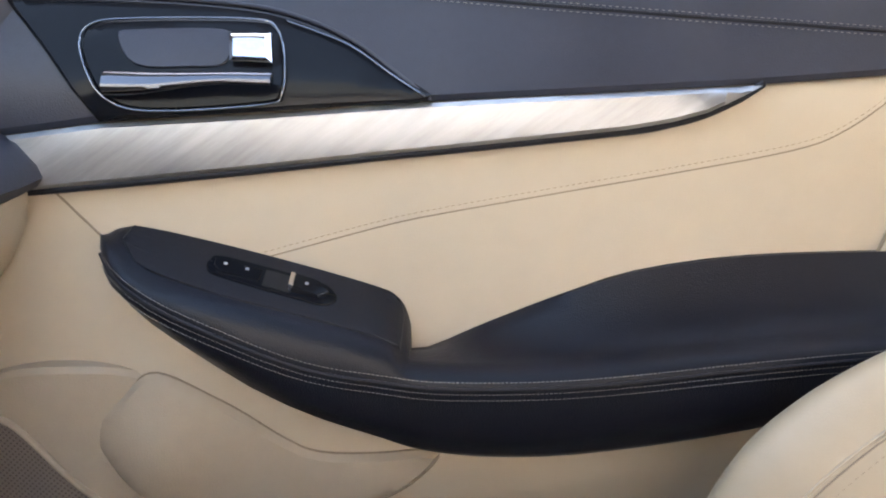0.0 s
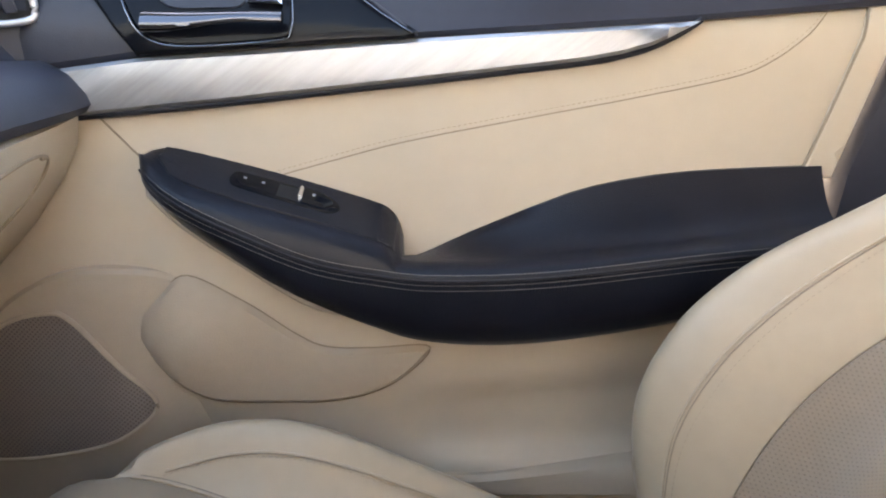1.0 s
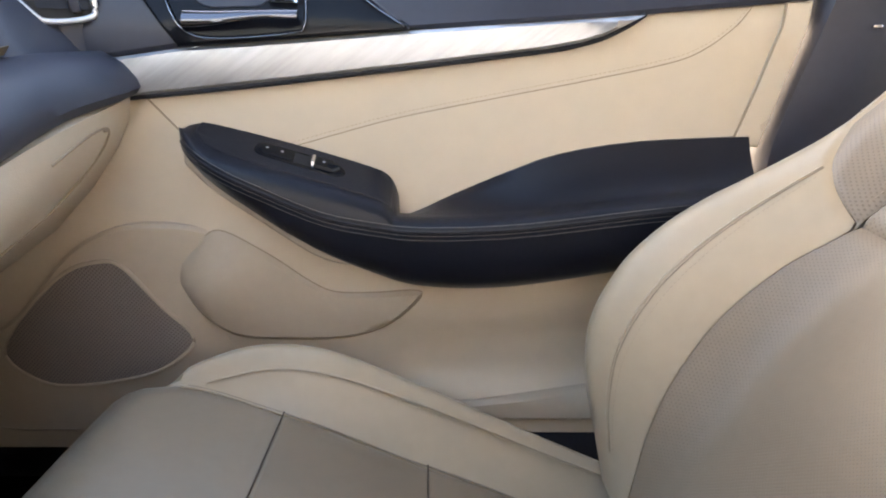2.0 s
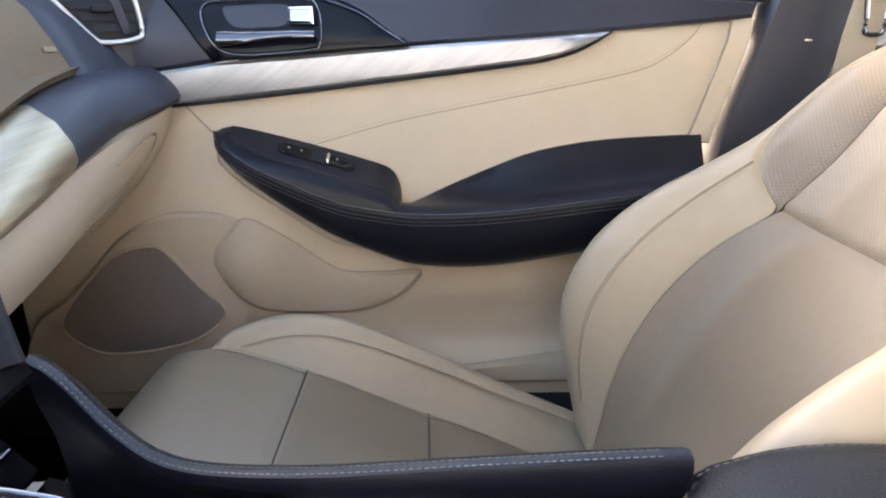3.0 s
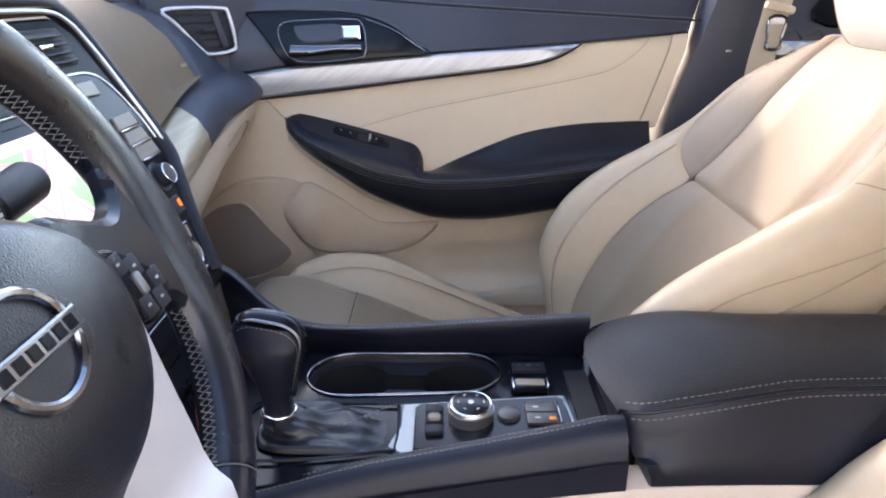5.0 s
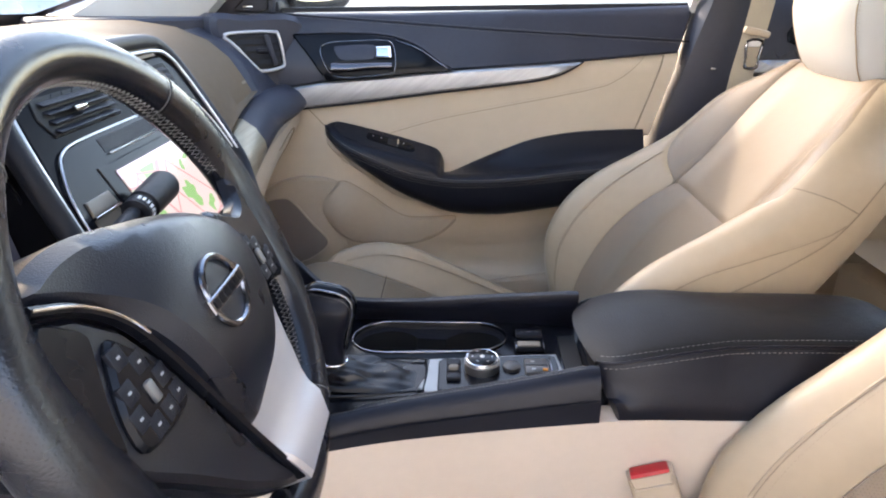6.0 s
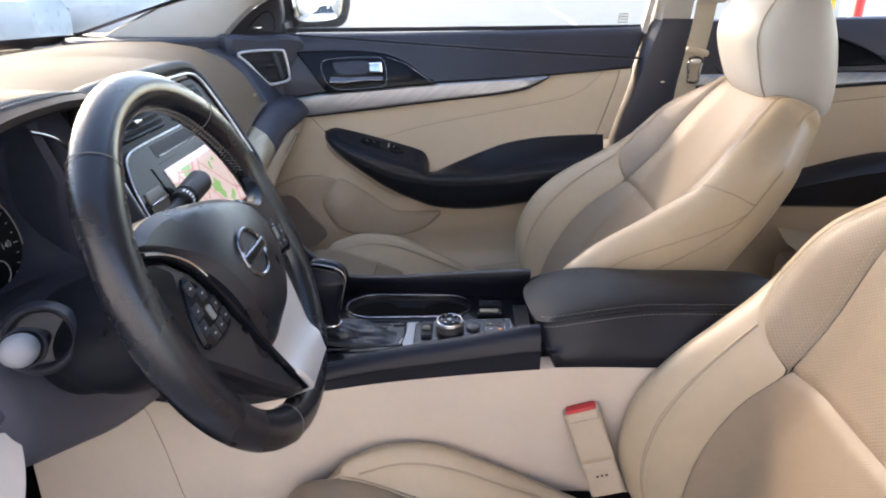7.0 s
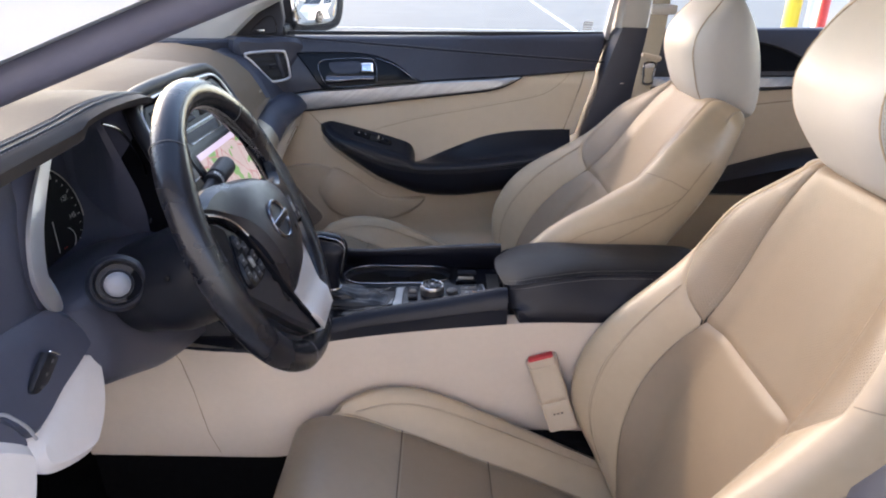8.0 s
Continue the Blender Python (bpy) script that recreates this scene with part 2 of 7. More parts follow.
def spline(pts, n=8, closed=False):
    """A smooth curve through the points (Catmull-Rom)."""
    p = [Vector(q) for q in pts]
    out, k = [], len(p)
    for i in range(k if closed else k - 1):
        if closed:
            a, b, c, d = p[i - 1], p[i], p[(i + 1) % k], p[(i + 2) % k]
        else:
            a, b, c, d = p[max(i - 1, 0)], p[i], p[i + 1], p[min(i + 2, k - 1)]
        for j in range(n):
            s = j / n
            out.append(0.5 * ((2 * b) + (c - a) * s + (2 * a - 5 * b + 4 * c - d) * s * s + (3 * b - a - 3 * c + d) * s ** 3))
    if not closed:
        out.append(p[-1])
    return out


def ease(a, b, x):
    s = min(1, max(0, (x - a) / (b - a)))
    return s * s * (3 - 2 * s)


def curve1(knots):
    """A smooth function through (x, value) knots."""
    xs, ys = [k[0] for k in knots], [k[1] for k in knots]

    def f(x):
        if x <= xs[0]:
            return ys[0]
        for i in range(len(xs) - 1):
            if x <= xs[i + 1]:
                h = xs[i + 1] - xs[i]
                s = (x - xs[i]) / h
                m0 = (ys[i + 1] - ys[max(i - 1, 0)]) / (xs[i + 1] - xs[max(i - 1, 0)])
                m1 = (ys[min(i + 2, len(xs) - 1)] - ys[i]) / (xs[min(i + 2, len(xs) - 1)] - xs[i])
                return (2 * s ** 3 - 3 * s * s + 1) * ys[i] + (s ** 3 - 2 * s * s + s) * h * m0 + (3 * s * s - 2 * s ** 3) * ys[i + 1] + (s ** 3 - s * s) * h * m1
        return ys[-1]
    return f


def grid(rows, closed=False, caps=False, uvs=None):
    """A skin over rows of points; closed joins each row's end to its start."""
    bm = bmesh.new()
    vs = [[bm.verts.new(p) for p in r] for r in rows]
    n = len(vs[0])
    lay = bm.loops.layers.uv.new("UVMap") if uvs else None
    for i in range(len(vs) - 1):
        for j in range(n if closed else n - 1):
            k = (j + 1) % n
            quad = ((i, j), (i, k), (i + 1, k), (i + 1, j))
            if len({vs[a][b].co.to_tuple(6) for a, b in quad}) < 3:
                continue
            f = bm.faces.new([vs[a][b] for a, b in quad])
            if uvs:
                for loop, (a, b) in zip(f.loops, quad):
                    loop[lay].uv = uvs[a][b]
    if caps:
        bm.faces.new(vs[0])
        bm.faces.new(vs[-1])
    bmesh.ops.remove_doubles(bm, verts=bm.verts, dist=1e-5)
    return bm


def sweep(path, section, up=(0, 0, 1), closed=False, scale=None):
    """A solid of the given cross-section (pairs: sideways, upwards) along a path."""
    p = [Vector(q) for q in path]
    n, rows = len(p), []
    for i in range(n):
        a = p[i - 1] if (i or closed) else p[0]
        b = p[(i + 1) % n] if (i < n - 1 or closed) else p[-1]
        d = (b - a).normalized()
        side = d.cross(Vector(up)).normalized()
        top = side.cross(d)
        k = scale(i / max(1, n - 1)) if scale else 1
        rows.append([p[i] + side * u * k + top * v * k for u, v in section])
    if closed:
        rows.append(rows[0])
    return grid(rows, True, not closed)


def ring(r, n=8, flat=1.0):
    return [(r * math.cos(2 * math.pi * i / n), r * flat * math.sin(2 * math.pi * i / n)) for i in range(n)]


def box(size, bevel=0.002, at=(0, 0, 0), turn=None, seg=2):
    bm = bmesh.new()
    bmesh.ops.create_cube(bm, size=1)
    bmesh.ops.scale(bm, verts=bm.verts, vec=size)
    if bevel:
        bmesh.ops.bevel(bm, geom=bm.edges[:], offset=min(bevel, min(size) * 0.45), segments=seg, profile=0.5, affect="EDGES")
    m = Matrix.Translation(at) @ (turn.to_4x4() if turn else Matrix.Identity(4))
    bmesh.ops.transform(bm, matrix=m, verts=bm.verts)
    return bm


def lathe(profile, matrix, n=32):
    """Turns (radius, height) pairs about the local z axis of the matrix."""
    rows = [[matrix @ Vector((r * math.cos(2 * math.pi * i / n), r * math.sin(2 * math.pi * i / n), h)) for i in range(n)] for r, h in profile]
    return grid(rows, True, True)


def axes(origin, x, y):
    """A frame with the given x axis and a y axis near the given one."""
    x = Vector(x).normalized()
    z = x.cross(Vector(y)).normalized()
    y = z.cross(x)
    return Matrix(((x.x, y.x, z.x, origin[0]), (x.y, y.y, z.y, origin[1]), (x.z, y.z, z.z, origin[2]), (0, 0, 0, 1)))


def join(bms):
    out = bmesh.new()
    for b in bms:
        me = bpy.data.meshes.new("joined")
        b.to_mesh(me)
        out.from_mesh(me)
        b.free()
        bpy.data.meshes.remove(me)
    return out


def inside(p, poly):
    hit = False
    for (x0, y0), (x1, y1) in zip(poly, poly[1:] + poly[:1]):
        if (y0 > p[1]) != (y1 > p[1]) and p[0] < (x1 - x0) * (p[1] - y0) / (y1 - y0) + x0:
            hit = not hit
    return hit


def plate(outline, place, level, bevel=0.004, step=0.025, base=-0.01, relief=None):
    """A bevelled panel: a flat outline, meshed finely, raised by level and laid on a surface by place(a, b, height)."""
    pts = []
    for a, b in zip(outline, list(outline[1:]) + [outline[0]]):
        a, b = Vector(a[:2]), Vector(b[:2])
        n = max(1, math.ceil((b - a).length / step))
        pts += [a.lerp(b, i / n) for i in range(n)]
    area = sum(a.x * b.y - b.x * a.y for a, b in zip(pts, pts[1:] + pts[:1]))
    if area < 0:
        pts.reverse()
    n = len(pts)
    poly = [(p.x, p.y) for p in pts]
    inner = []
    if bevel:
        for i in range(n):
            a, b = (pts[i] - pts[i - 1]).normalized(), (pts[(i + 1) % n] - pts[i]).normalized()
            na, nb = Vector((-a.y, a.x)), Vector((-b.y, b.x))
            m = (na + nb)
            m = m.normalized() if m.length > 1e-6 else na
            q = pts[i] + m * bevel / max(0.55, m.dot(na))
            inner.append(q)
    arr = np.array(poly)
    nxt = np.roll(arr, -1, 0)

    def gap(p):
        d, w = nxt - arr, np.array(p) - arr
        t = np.clip((w * d).sum(1) / np.maximum(1e-12, (d * d).sum(1)), 0, 1)
        return float(np.sqrt(((w - d * t[:, None]) ** 2).sum(1)).min())

    verts = list(pts)
    for q in inner:
        if inside((q.x, q.y), poly) and gap((q.x, q.y)) > bevel * 0.7:
            verts.append(q)
    lo, hi = arr.min(0), arr.max(0)
    for i in range(int((hi[0] - lo[0]) / step) + 1):
        for j in range(int((hi[1] - lo[1]) / step) + 1):
            p = (lo[0] + (i + 0.5 + 0.25 * (j % 2)) * step, lo[1] + (j + 0.5) * step)
            if inside(p, poly) and gap(p) > bevel + step * 0.35:
                verts.append(Vector(p))
    co, _, tris, *_ = geometry.delaunay_2d_cdt(verts, [(i, (i + 1) % n) for i in range(n)], [list(range(n))], 1, 1e-7)
    bm = bmesh.new()
    vs = []
    for q in co:
        edge_v = gap((q.x, q.y)) < bevel * 0.35 + 1e-6
        z = level - (bevel if edge_v else 0) + (relief(q.x, q.y) if relief else 0)
        vs.append(bm.verts.new((q.x, q.y, z)))
    uv = bm.loops.layers.uv.new("UVMap")
    for t in tris:
        try:
            f = bm.faces.new([vs[k] for k in t])
        except ValueError:
            continue
        for l in f.loops:
            l[uv].uv = l.vert.co.xy
    edge = [e for e in bm.edges if len(e.link_faces) == 1]
    ext = bmesh.ops.extrude_edge_only(bm, edges=edge)
    for v in [g for g in ext["geom"] if isinstance(g, bmesh.types.BMVert)]:
        v.co.z = base
    for v in bm.verts:
        v.co = place(v.co.x, v.co.y, v.co.z)
    return bm


def stitches(path, length=0.0035, gap=0.0028, r=0.00045, up=(0, 0, 1)):
    """A row of short raised threads along a path."""
    pts = [Vector(q) for q in path]
    bms, verts, faces = None, [], []
    dist, start = 0.0, None
    acc = [0.0]
    for a, b in zip(pts, pts[1:]):
        acc.append(acc[-1] + (b - a).length)

    def at(s):
        for i in range(len(pts) - 1):
            if s <= acc[i + 1] or i == len(pts) - 2:
                d = max(1e-9, acc[i + 1] - acc[i])
                return pts[i].lerp(pts[i + 1], min(1, (s - acc[i]) / d))
    s = 0.0
    bm = bmesh.new()
    while s + length < acc[-1]:
        a, b = at(s), at(s + length)
        d = (b - a).normalized()
        side = d.cross(Vector(up)).normalized()
        top = side.cross(d)
        vs = []
        for q, k in ((a, 0.5), (a.lerp(b, 0.5), 1.0), (b, 0.5)):
            vs.append([bm.verts.new(q + (side * u + top * v) * r * k) for u, v in ((1, 0), (0, 1), (-1, 0), (0, -1))])
        for i in range(2):
            for j in range(4):
                bm.faces.new((vs[i][j], vs[i][(j + 1) % 4], vs[i + 1][(j + 1) % 4], vs[i + 1][j]))
        s += length + gap
    return bm


def tube(path, r, closed=False, n=8, up=(0, 0, 1)):
    return sweep(path, ring(r, n), up, closed)


# ---- front passenger door ----
def door_y(x, z):
    bulge = 0.024 * math.exp(-((x + 0.235) / 0.05) ** 2 - ((z - 0.500) / 0.07) ** 2)
    bulge += 0.010 * math.exp(-((x + 0.01) / 0.05) ** 2 - ((z - 0.455) / 0.035) ** 2)
    bulge += 0.012 * ease(0.36, 0.30, z)
    crease = 0.428 + 0.12 * (x - 0.05)
    bulge -= 0.016 * ease(crease + 0.004, crease - 0.05, z) * ease(-0.02, 0.08, x) * ease(0.30, 0.34, z)
    return 0.765 - 0.04 * min(1, max(0, -x / 0.35)) + max(0, z - 0.86) * 0.45 - bulge


def on_door(x, z, l):
    return Vector((x, door_y(x, z) - l, z))


def door_line(pts, l, n=8, closed=False):
    return [on_door(p.x, p.y, l) for p in spline([(a, b, 0) for a, b in pts], n, closed)]


def flat(pts, n=6, closed=True):
    return [(p.x, p.y) for p in spline([(a, b, 0) for a, b in pts], n, closed)]


door = thing("door_1", (0.1, 0.80, 0.25), "closed passenger door with beige trim and black armrest", "door", "", "structure")
part("lower_trim", plate([(-0.62, 0.24), (0.40, 0.24), (0.46, 0.50), (0.525, 0.72), (0.577, 0.893), (0.35, 0.874), (0.0, 0.852), (-0.35, 0.82), (-0.62, 0.80)], on_door, 0.0, 0.003, 0.012, -0.03), door_skin, door, "beige leatherette door trim")
part("rear_strip", plate([(0.489, 0.70), (0.527, 0.70), (0.579, 0.893), (0.543, 0.891)], on_door, 0.006, 0.003, 0.02, -0.02), door_skin, door)
part("upper_trim", plate([(-0.60, 0.80), (-0.35, 0.815), (-0.25, 0.83), (0.041, 0.8525), (0.168, 0.861), (0.35, 0.8735), (0.575, 0.893), (0.615, 0.997), (0.241, 0.985), (-0.068, 0.978), (-0.37, 0.978), (-0.60, 0.975)], on_door, 0.012, 0.006, 0.02, -0.03), soft_black, door, "dark padded upper door trim")
# bright trim spear under the pod
spear = [(-0.40, 0.80), (-0.348, 0.815), (-0.25, 0.829), (-0.122, 0.838), (0.041, 0.8515), (0.168, 0.860), (0.350, 0.8725), (0.329, 0.862), (0.298, 0.847), (0.267, 0.838), (0.224, 0.830), (0.051, 0.809), (-0.099, 0.792), (-0.202, 0.781), (-0.319, 0.769), (-0.40, 0.765)]
part("trim_spear", plate(spear, on_door, 0.016, 0.004, 0.02, -0.01, lambda x, z: 0.004 * math.sin(max(0, min(1, (z - 0.765 - 0.09 * (x + 0.32)) / 0.06)) * math.pi)), brushed, door, "brushed metal trim spear with diagonal grain")
part("spear_lip", sweep(door_line([(-0.34, 0.766), (-0.202, 0.779), (-0.099, 0.790), (0.051, 0.807), (0.224, 0.828), (0.267, 0.836), (0.298, 0.845), (0.329, 0.860), (0.352, 0.874)], 0.010), ring(0.004, 8)), black_plastic, door)
# handle pod
pod_outline = flat([(-0.333, 0.936), (-0.332, 0.934), (-0.29, 0.885), (-0.254, 0.836), (-0.251, 0.832), (-0.246, 0.832), (-0.15, 0.838), (-0.05, 0.846), (0.041, 0.854), (0.007, 0.878), (-0.036, 0.906), (-0.089, 0.926), (-0.141, 0.934), (-0.22, 0.937)], 4)
part("handle_pod", plate(pod_outline, on_door, 0.020, 0.004, 0.02, -0.01), gloss_black, door, "gloss black handle surround")
part("pod_edge", tube(door_line([(0.041, 0.854), (0.007, 0.879), (-0.036, 0.908), (-0.089, 0.928), (-0.141, 0.936), (-0.22, 0.939), (-0.331, 0.937)], 0.016), 0.002), soft_black, door)
part("pod_brightwork", tube(door_line([(0.036, 0.857), (0.005, 0.876), (-0.036, 0.902), (-0.09, 0.921)], 0.0225), 0.0009), dark_chrome, door)
bowl = [(-0.263, 0.897), (-0.256, 0.913), (-0.225, 0.919), (-0.125, 0.922), (-0.099, 0.915), (-0.090, 0.886), (-0.091, 0.857), (-0.107, 0.848), (-0.197, 0.841), (-0.235, 0.848), (-0.254, 0.872)]
part("handle_bowl", plate(flat(bowl, 4), on_door, 0.023, 0.003, 0.02, 0.0), gloss_black, door)
part("bowl_ring", tube(door_line(bowl, 0.0240, 5, True), 0.0009, True), dark_chrome, door)
part("bowl_floor", plate(flat([(-0.232, 0.905), (-0.215, 0.910), (-0.145, 0.912), (-0.136, 0.900), (-0.142, 0.882), (-0.170, 0.879), (-0.215, 0.880)], 4), on_door, 0.0255, 0.001, 0.02, 0.0), soft_black, door)


def lever_section(i, n):
    s = i / n
    x = -0.237 + 0.141 * s
    zc = 0.864 + 0.006 * ease(0.1, 0.8, s)
    h = 0.0105 - 0.0050 * ease(0.0, 0.75, s)
    lift = 0.030 + 0.012 * math.sin(min(1, s * 1.2) * math.pi * 0.5)
    return [on_door(x, zc + h * math.cos(a), lift + 0.006 * math.sin(a)) for a in [2 * math.pi * k / 14 for k in range(14)]]


part("handle_lever", grid([lever_section(i, 20) for i in range(21)], True, True), smoked_chrome, door, "smoked chrome inner door handle")
part("lock_tab", plate([(-0.137, 0.909), (-0.102, 0.910), (-0.099, 0.884), (-0.135, 0.885)], on_door, 0.036, 0.004, 0.02, 0.0), chrome, door, "chrome lock tab")
# stitched seams
seam = [(-0.120, 0.700), (-0.02, 0.727), (0.047, 0.743), (0.174, 0.768), (0.283, 0.789), (0.395, 0.813), (0.440, 0.832), (0.478, 0.862), (0.498, 0.884)]
part("seam", tube(door_line(seam, -0.0003, 10), 0.0008), seam_dark, door)
part("stitching", stitches(door_line([(a, b + 0.006) for a, b in seam], 0.0006, 10)), thread_beige, door)
part("seam", tube(door_line([(0.489, 0.705), (0.516, 0.79), (0.543, 0.888)], 0.004), 0.0016), seam_dark, door)
part("seam", tube(door_line([(-0.305, 0.768), (-0.266, 0.722)], -0.0003), 0.0013), seam_dark, door)
for dz in (0.0, 0.008):
    part("stitching", stitches(door_line([(-0.40, 0.978 + dz), (-0.28, 0.969 + dz), (0.06, 0.944 + dz), (0.30, 0.930 + dz), (0.60, 0.914 + dz)], 0.0128, 12)), thread_light, door)
part("seam", tube(door_line([(-0.40, 0.982), (-0.28, 0.973), (0.06, 0.948), (0.30, 0.934), (0.60, 0.918)], 0.0112), 0.0022), black_plastic, door)

# armrest
stz = curve1([(-0.262, 0.716), (-0.245, 0.705), (-0.20, 0.680), (-0.15, 0.657), (-0.07, 0.621), (0.0, 0.605), (0.055, 0.599), (0.18, 0.603), (0.355, 0.624), (0.50, 0.640)])
botz = curve1([(-0.262, 0.706), (-0.250, 0.690), (-0.221, 0.662), (-0.175, 0.627), (-0.10, 0.571), (-0.02, 0.530), (0.045, 0.508), (0.154, 0.503), (0.29, 0.521), (0.40, 0.545), (0.50, 0.575)])
topz = curve1([(-0.267, 0.720), (-0.260, 0.727), (-0.25, 0.7315), (-0.232, 0.733), (-0.156, 0.714), (-0.076, 0.690), (-0.02, 0.6715), (0.002, 0.663), (0.012, 0.655), (0.019, 0.643), (0.0235, 0.627)])
cupz = curve1([(0.02, 0.602), (0.035, 0.600), (0.10, 0.630), (0.182, 0.665), (0.245, 0.688), (0.35, 0.706), (0.51, 0.715)])
reach = curve1([(-0.265, 0.008), (-0.255, 0.030), (-0.23, 0.058), (-0.18, 0.078), (-0.10, 0.086), (0.5, 0.086)])


def plain_y(x):
    return 0.765 - 0.04 * min(1, max(0, -x / 0.35))


def arm_section(x):
    zs, zb, r = stz(x), botz(x), reach(x)
    zt = topz(x) if x < 0.024 else cupz(x)
    drop = zs + 0.014
    pts = [(-0.01, zt), (0.006, zt)]
    for k in range(1, 7):
        s = k / 6
        e = s if x < 0.024 else 1 - (1 - s) ** 2.2
        pts.append((0.006 + (r * 0.80 - 0.006) * s, zt + (max(drop, zt - 0.03) - zt if x < 0.024 else drop - zt) * e))
    hi = pts[-1][1]
    pts += [(r * 0.90, hi - 0.004), (r * 0.97, (hi + zs) / 2), (r, zs + 0.002), (r * 1.0, zs - 0.002), (r * 0.985, zs - 0.012), (r * 0.95, zs + (zb - zs) * 0.45), (r * 0.82, zs + (zb - zs) * 0.8), (r * 0.62, zb + 0.005), (r * 0.5, zb), (0.01, zb - 0.002), (-0.01, zb)]
    return [Vector((x, plain_y(x) - a, b)) for a, b in pts]


xs = [-0.265, -0.260, -0.252, -0.24, -0.225, -0.205, -0.18, -0.15, -0.12, -0.09, -0.06, -0.03, -0.015, 0.0, 0.006, 0.012, 0.016, 0.020, 0.0235, 0.0245, 0.04, 0.06, 0.08, 0.10, 0.13, 0.16, 0.19, 0.22, 0.25, 0.28, 0.32, 0.36, 0.40, 0.44, 0.48, 0.512]
part("armrest", grid([arm_section(x) for x in xs], True, True), black_leather, door, "black leather door armrest with pale stitching", 50)


def arm_edge(dz, out):
    return [Vector((x, plain_y(x) - reach(x) - out, stz(x) + dz)) for x in [-0.258 + 0.019 * i for i in range(40)]]


part("stitching", stitches(arm_edge(0.006, -0.0002), 0.0030, 0.0011, 0.0005), thread_light, door)
for dz in (-0.006, -0.012):
    part("stitching", stitches(arm_edge(dz, 0.0), 0.0030, 0.0011, 0.00045), thread_light, door)
part("armrest_welt", tube(arm_edge(-0.0005, 0.0004), 0.0018), black_plastic, door)


def on_panel(x, s, l):
    """The sloping top of the switch panel: s runs from the door (0) to the front edge (1)."""
    r, zt = reach(x), topz(x)
    e = max(stz(x) + 0.014, zt - 0.03)
    return Vector((x, plain_y(x) - 0.004 - (r * 0.80 - 0.004) * s, zt + (e - zt) * s + l))


part("switch_panel", plate([(-0.237, 0.02), (-0.240, 0.5), (-0.222, 0.84), (-0.15, 0.93), (-0.05, 0.93), (0.010, 0.93), (0.016, 0.85), (0.018, 0.15), (0.014, 0.02), (0.0, 0.02), (-0.10, 0.02)], on_panel, 0.0022, 0.0015, 0.02, -0.004), black_plastic, door, "textured black window switch panel")
part("lock_switch", plate([(-0.153, 0.32), (-0.118, 0.32), (-0.114, 0.40), (-0.116, 0.60), (-0.150, 0.60), (-0.156, 0.5), (-0.157, 0.38)], on_panel, 0.006, 0.001, 0.02), gloss_black, door)
for x0 in (-0.149, -0.130):
    part("lock_symbol", plate([(x0 + 0.001, 0.43), (x0 + 0.004, 0.43), (x0 + 0.004, 0.465), (x0 + 0.001, 0.465)], on_panel, 0.0066, 0.0, 0.02), pale_mark, door)
part("switch_bezel", plate(flat([(-0.162, 0.40), (-0.155, 0.29), (-0.120, 0.28), (-0.066, 0.29), (-0.050, 0.38), (-0.046, 0.52), (-0.054, 0.66), (-0.070, 0.70), (-0.118, 0.68), (-0.154, 0.64), (-0.162, 0.54)], 4), on_panel, 0.0042, 0.001, 0.012), gloss_black, door, "gloss black switch surround")
part("window_switch_well", plate([(-0.112, 0.34), (-0.088, 0.34), (-0.088, 0.64), (-0.112, 0.64)], on_panel, 0.0047, 0.0004, 0.02), deep_black, door)
part("window_switch", plate([(-0.086, 0.34), (-0.062, 0.36), (-0.053, 0.48), (-0.062, 0.62), (-0.086, 0.62)], on_panel, 0.009, 0.002, 0.02), gloss_black, door)
part("switch_tip", plate([(-0.089, 0.36), (-0.085, 0.36), (-0.085, 0.60), (-0.089, 0.60)], on_panel, 0.0105, 0.001, 0.02), chrome, door, "chrome tip of the window switch")
part("window_symbol", plate([(-0.075, 0.46), (-0.072, 0.46), (-0.072, 0.50), (-0.075, 0.50)], on_panel, 0.0095, 0.0, 0.02), pale_mark, door)

# pressed border that follows the armrest's underside
rim_x = [-0.262 + 0.020 * k for k in range(15)]
border = [(x, botz(x) + 0.02) for x in rim_x] + [(x, botz(x) - 0.026 * ease(0.02, -0.10, x)) for x in reversed(rim_x)]
part("armrest_border", plate(border, on_door, 0.012, 0.003, 0.02, -0.01), border_beige, door, "pressed beige border round the armrest")

# map pocket, speaker and sill strip
pocket = [(-0.228, 0.585), (-0.262, 0.562), (-0.292, 0.530), (-0.278, 0.490), (-0.218, 0.424), (-0.123, 0.409), (-0.05, 0.410), (0.012, 0.434), (0.056, 0.480), (-0.01, 0.482), (-0.072, 0.484), (-0.110, 0.503), (-0.168, 0.549)]
part("map_pocket", plate(flat(pocket, 5), on_door, 0.009, 0.006, 0.012, -0.02), beige_plastic, door, "moulded beige map pocket")
part("pocket_seam", tube(door_line(pocket, 0.0020, 6, True), 0.0012, True), seam_dark, door)


def on_speaker(x, z, l):
    return Vector((x, 0.745 - 0.03 * ease(-0.20, -0.33, x) - l, z))


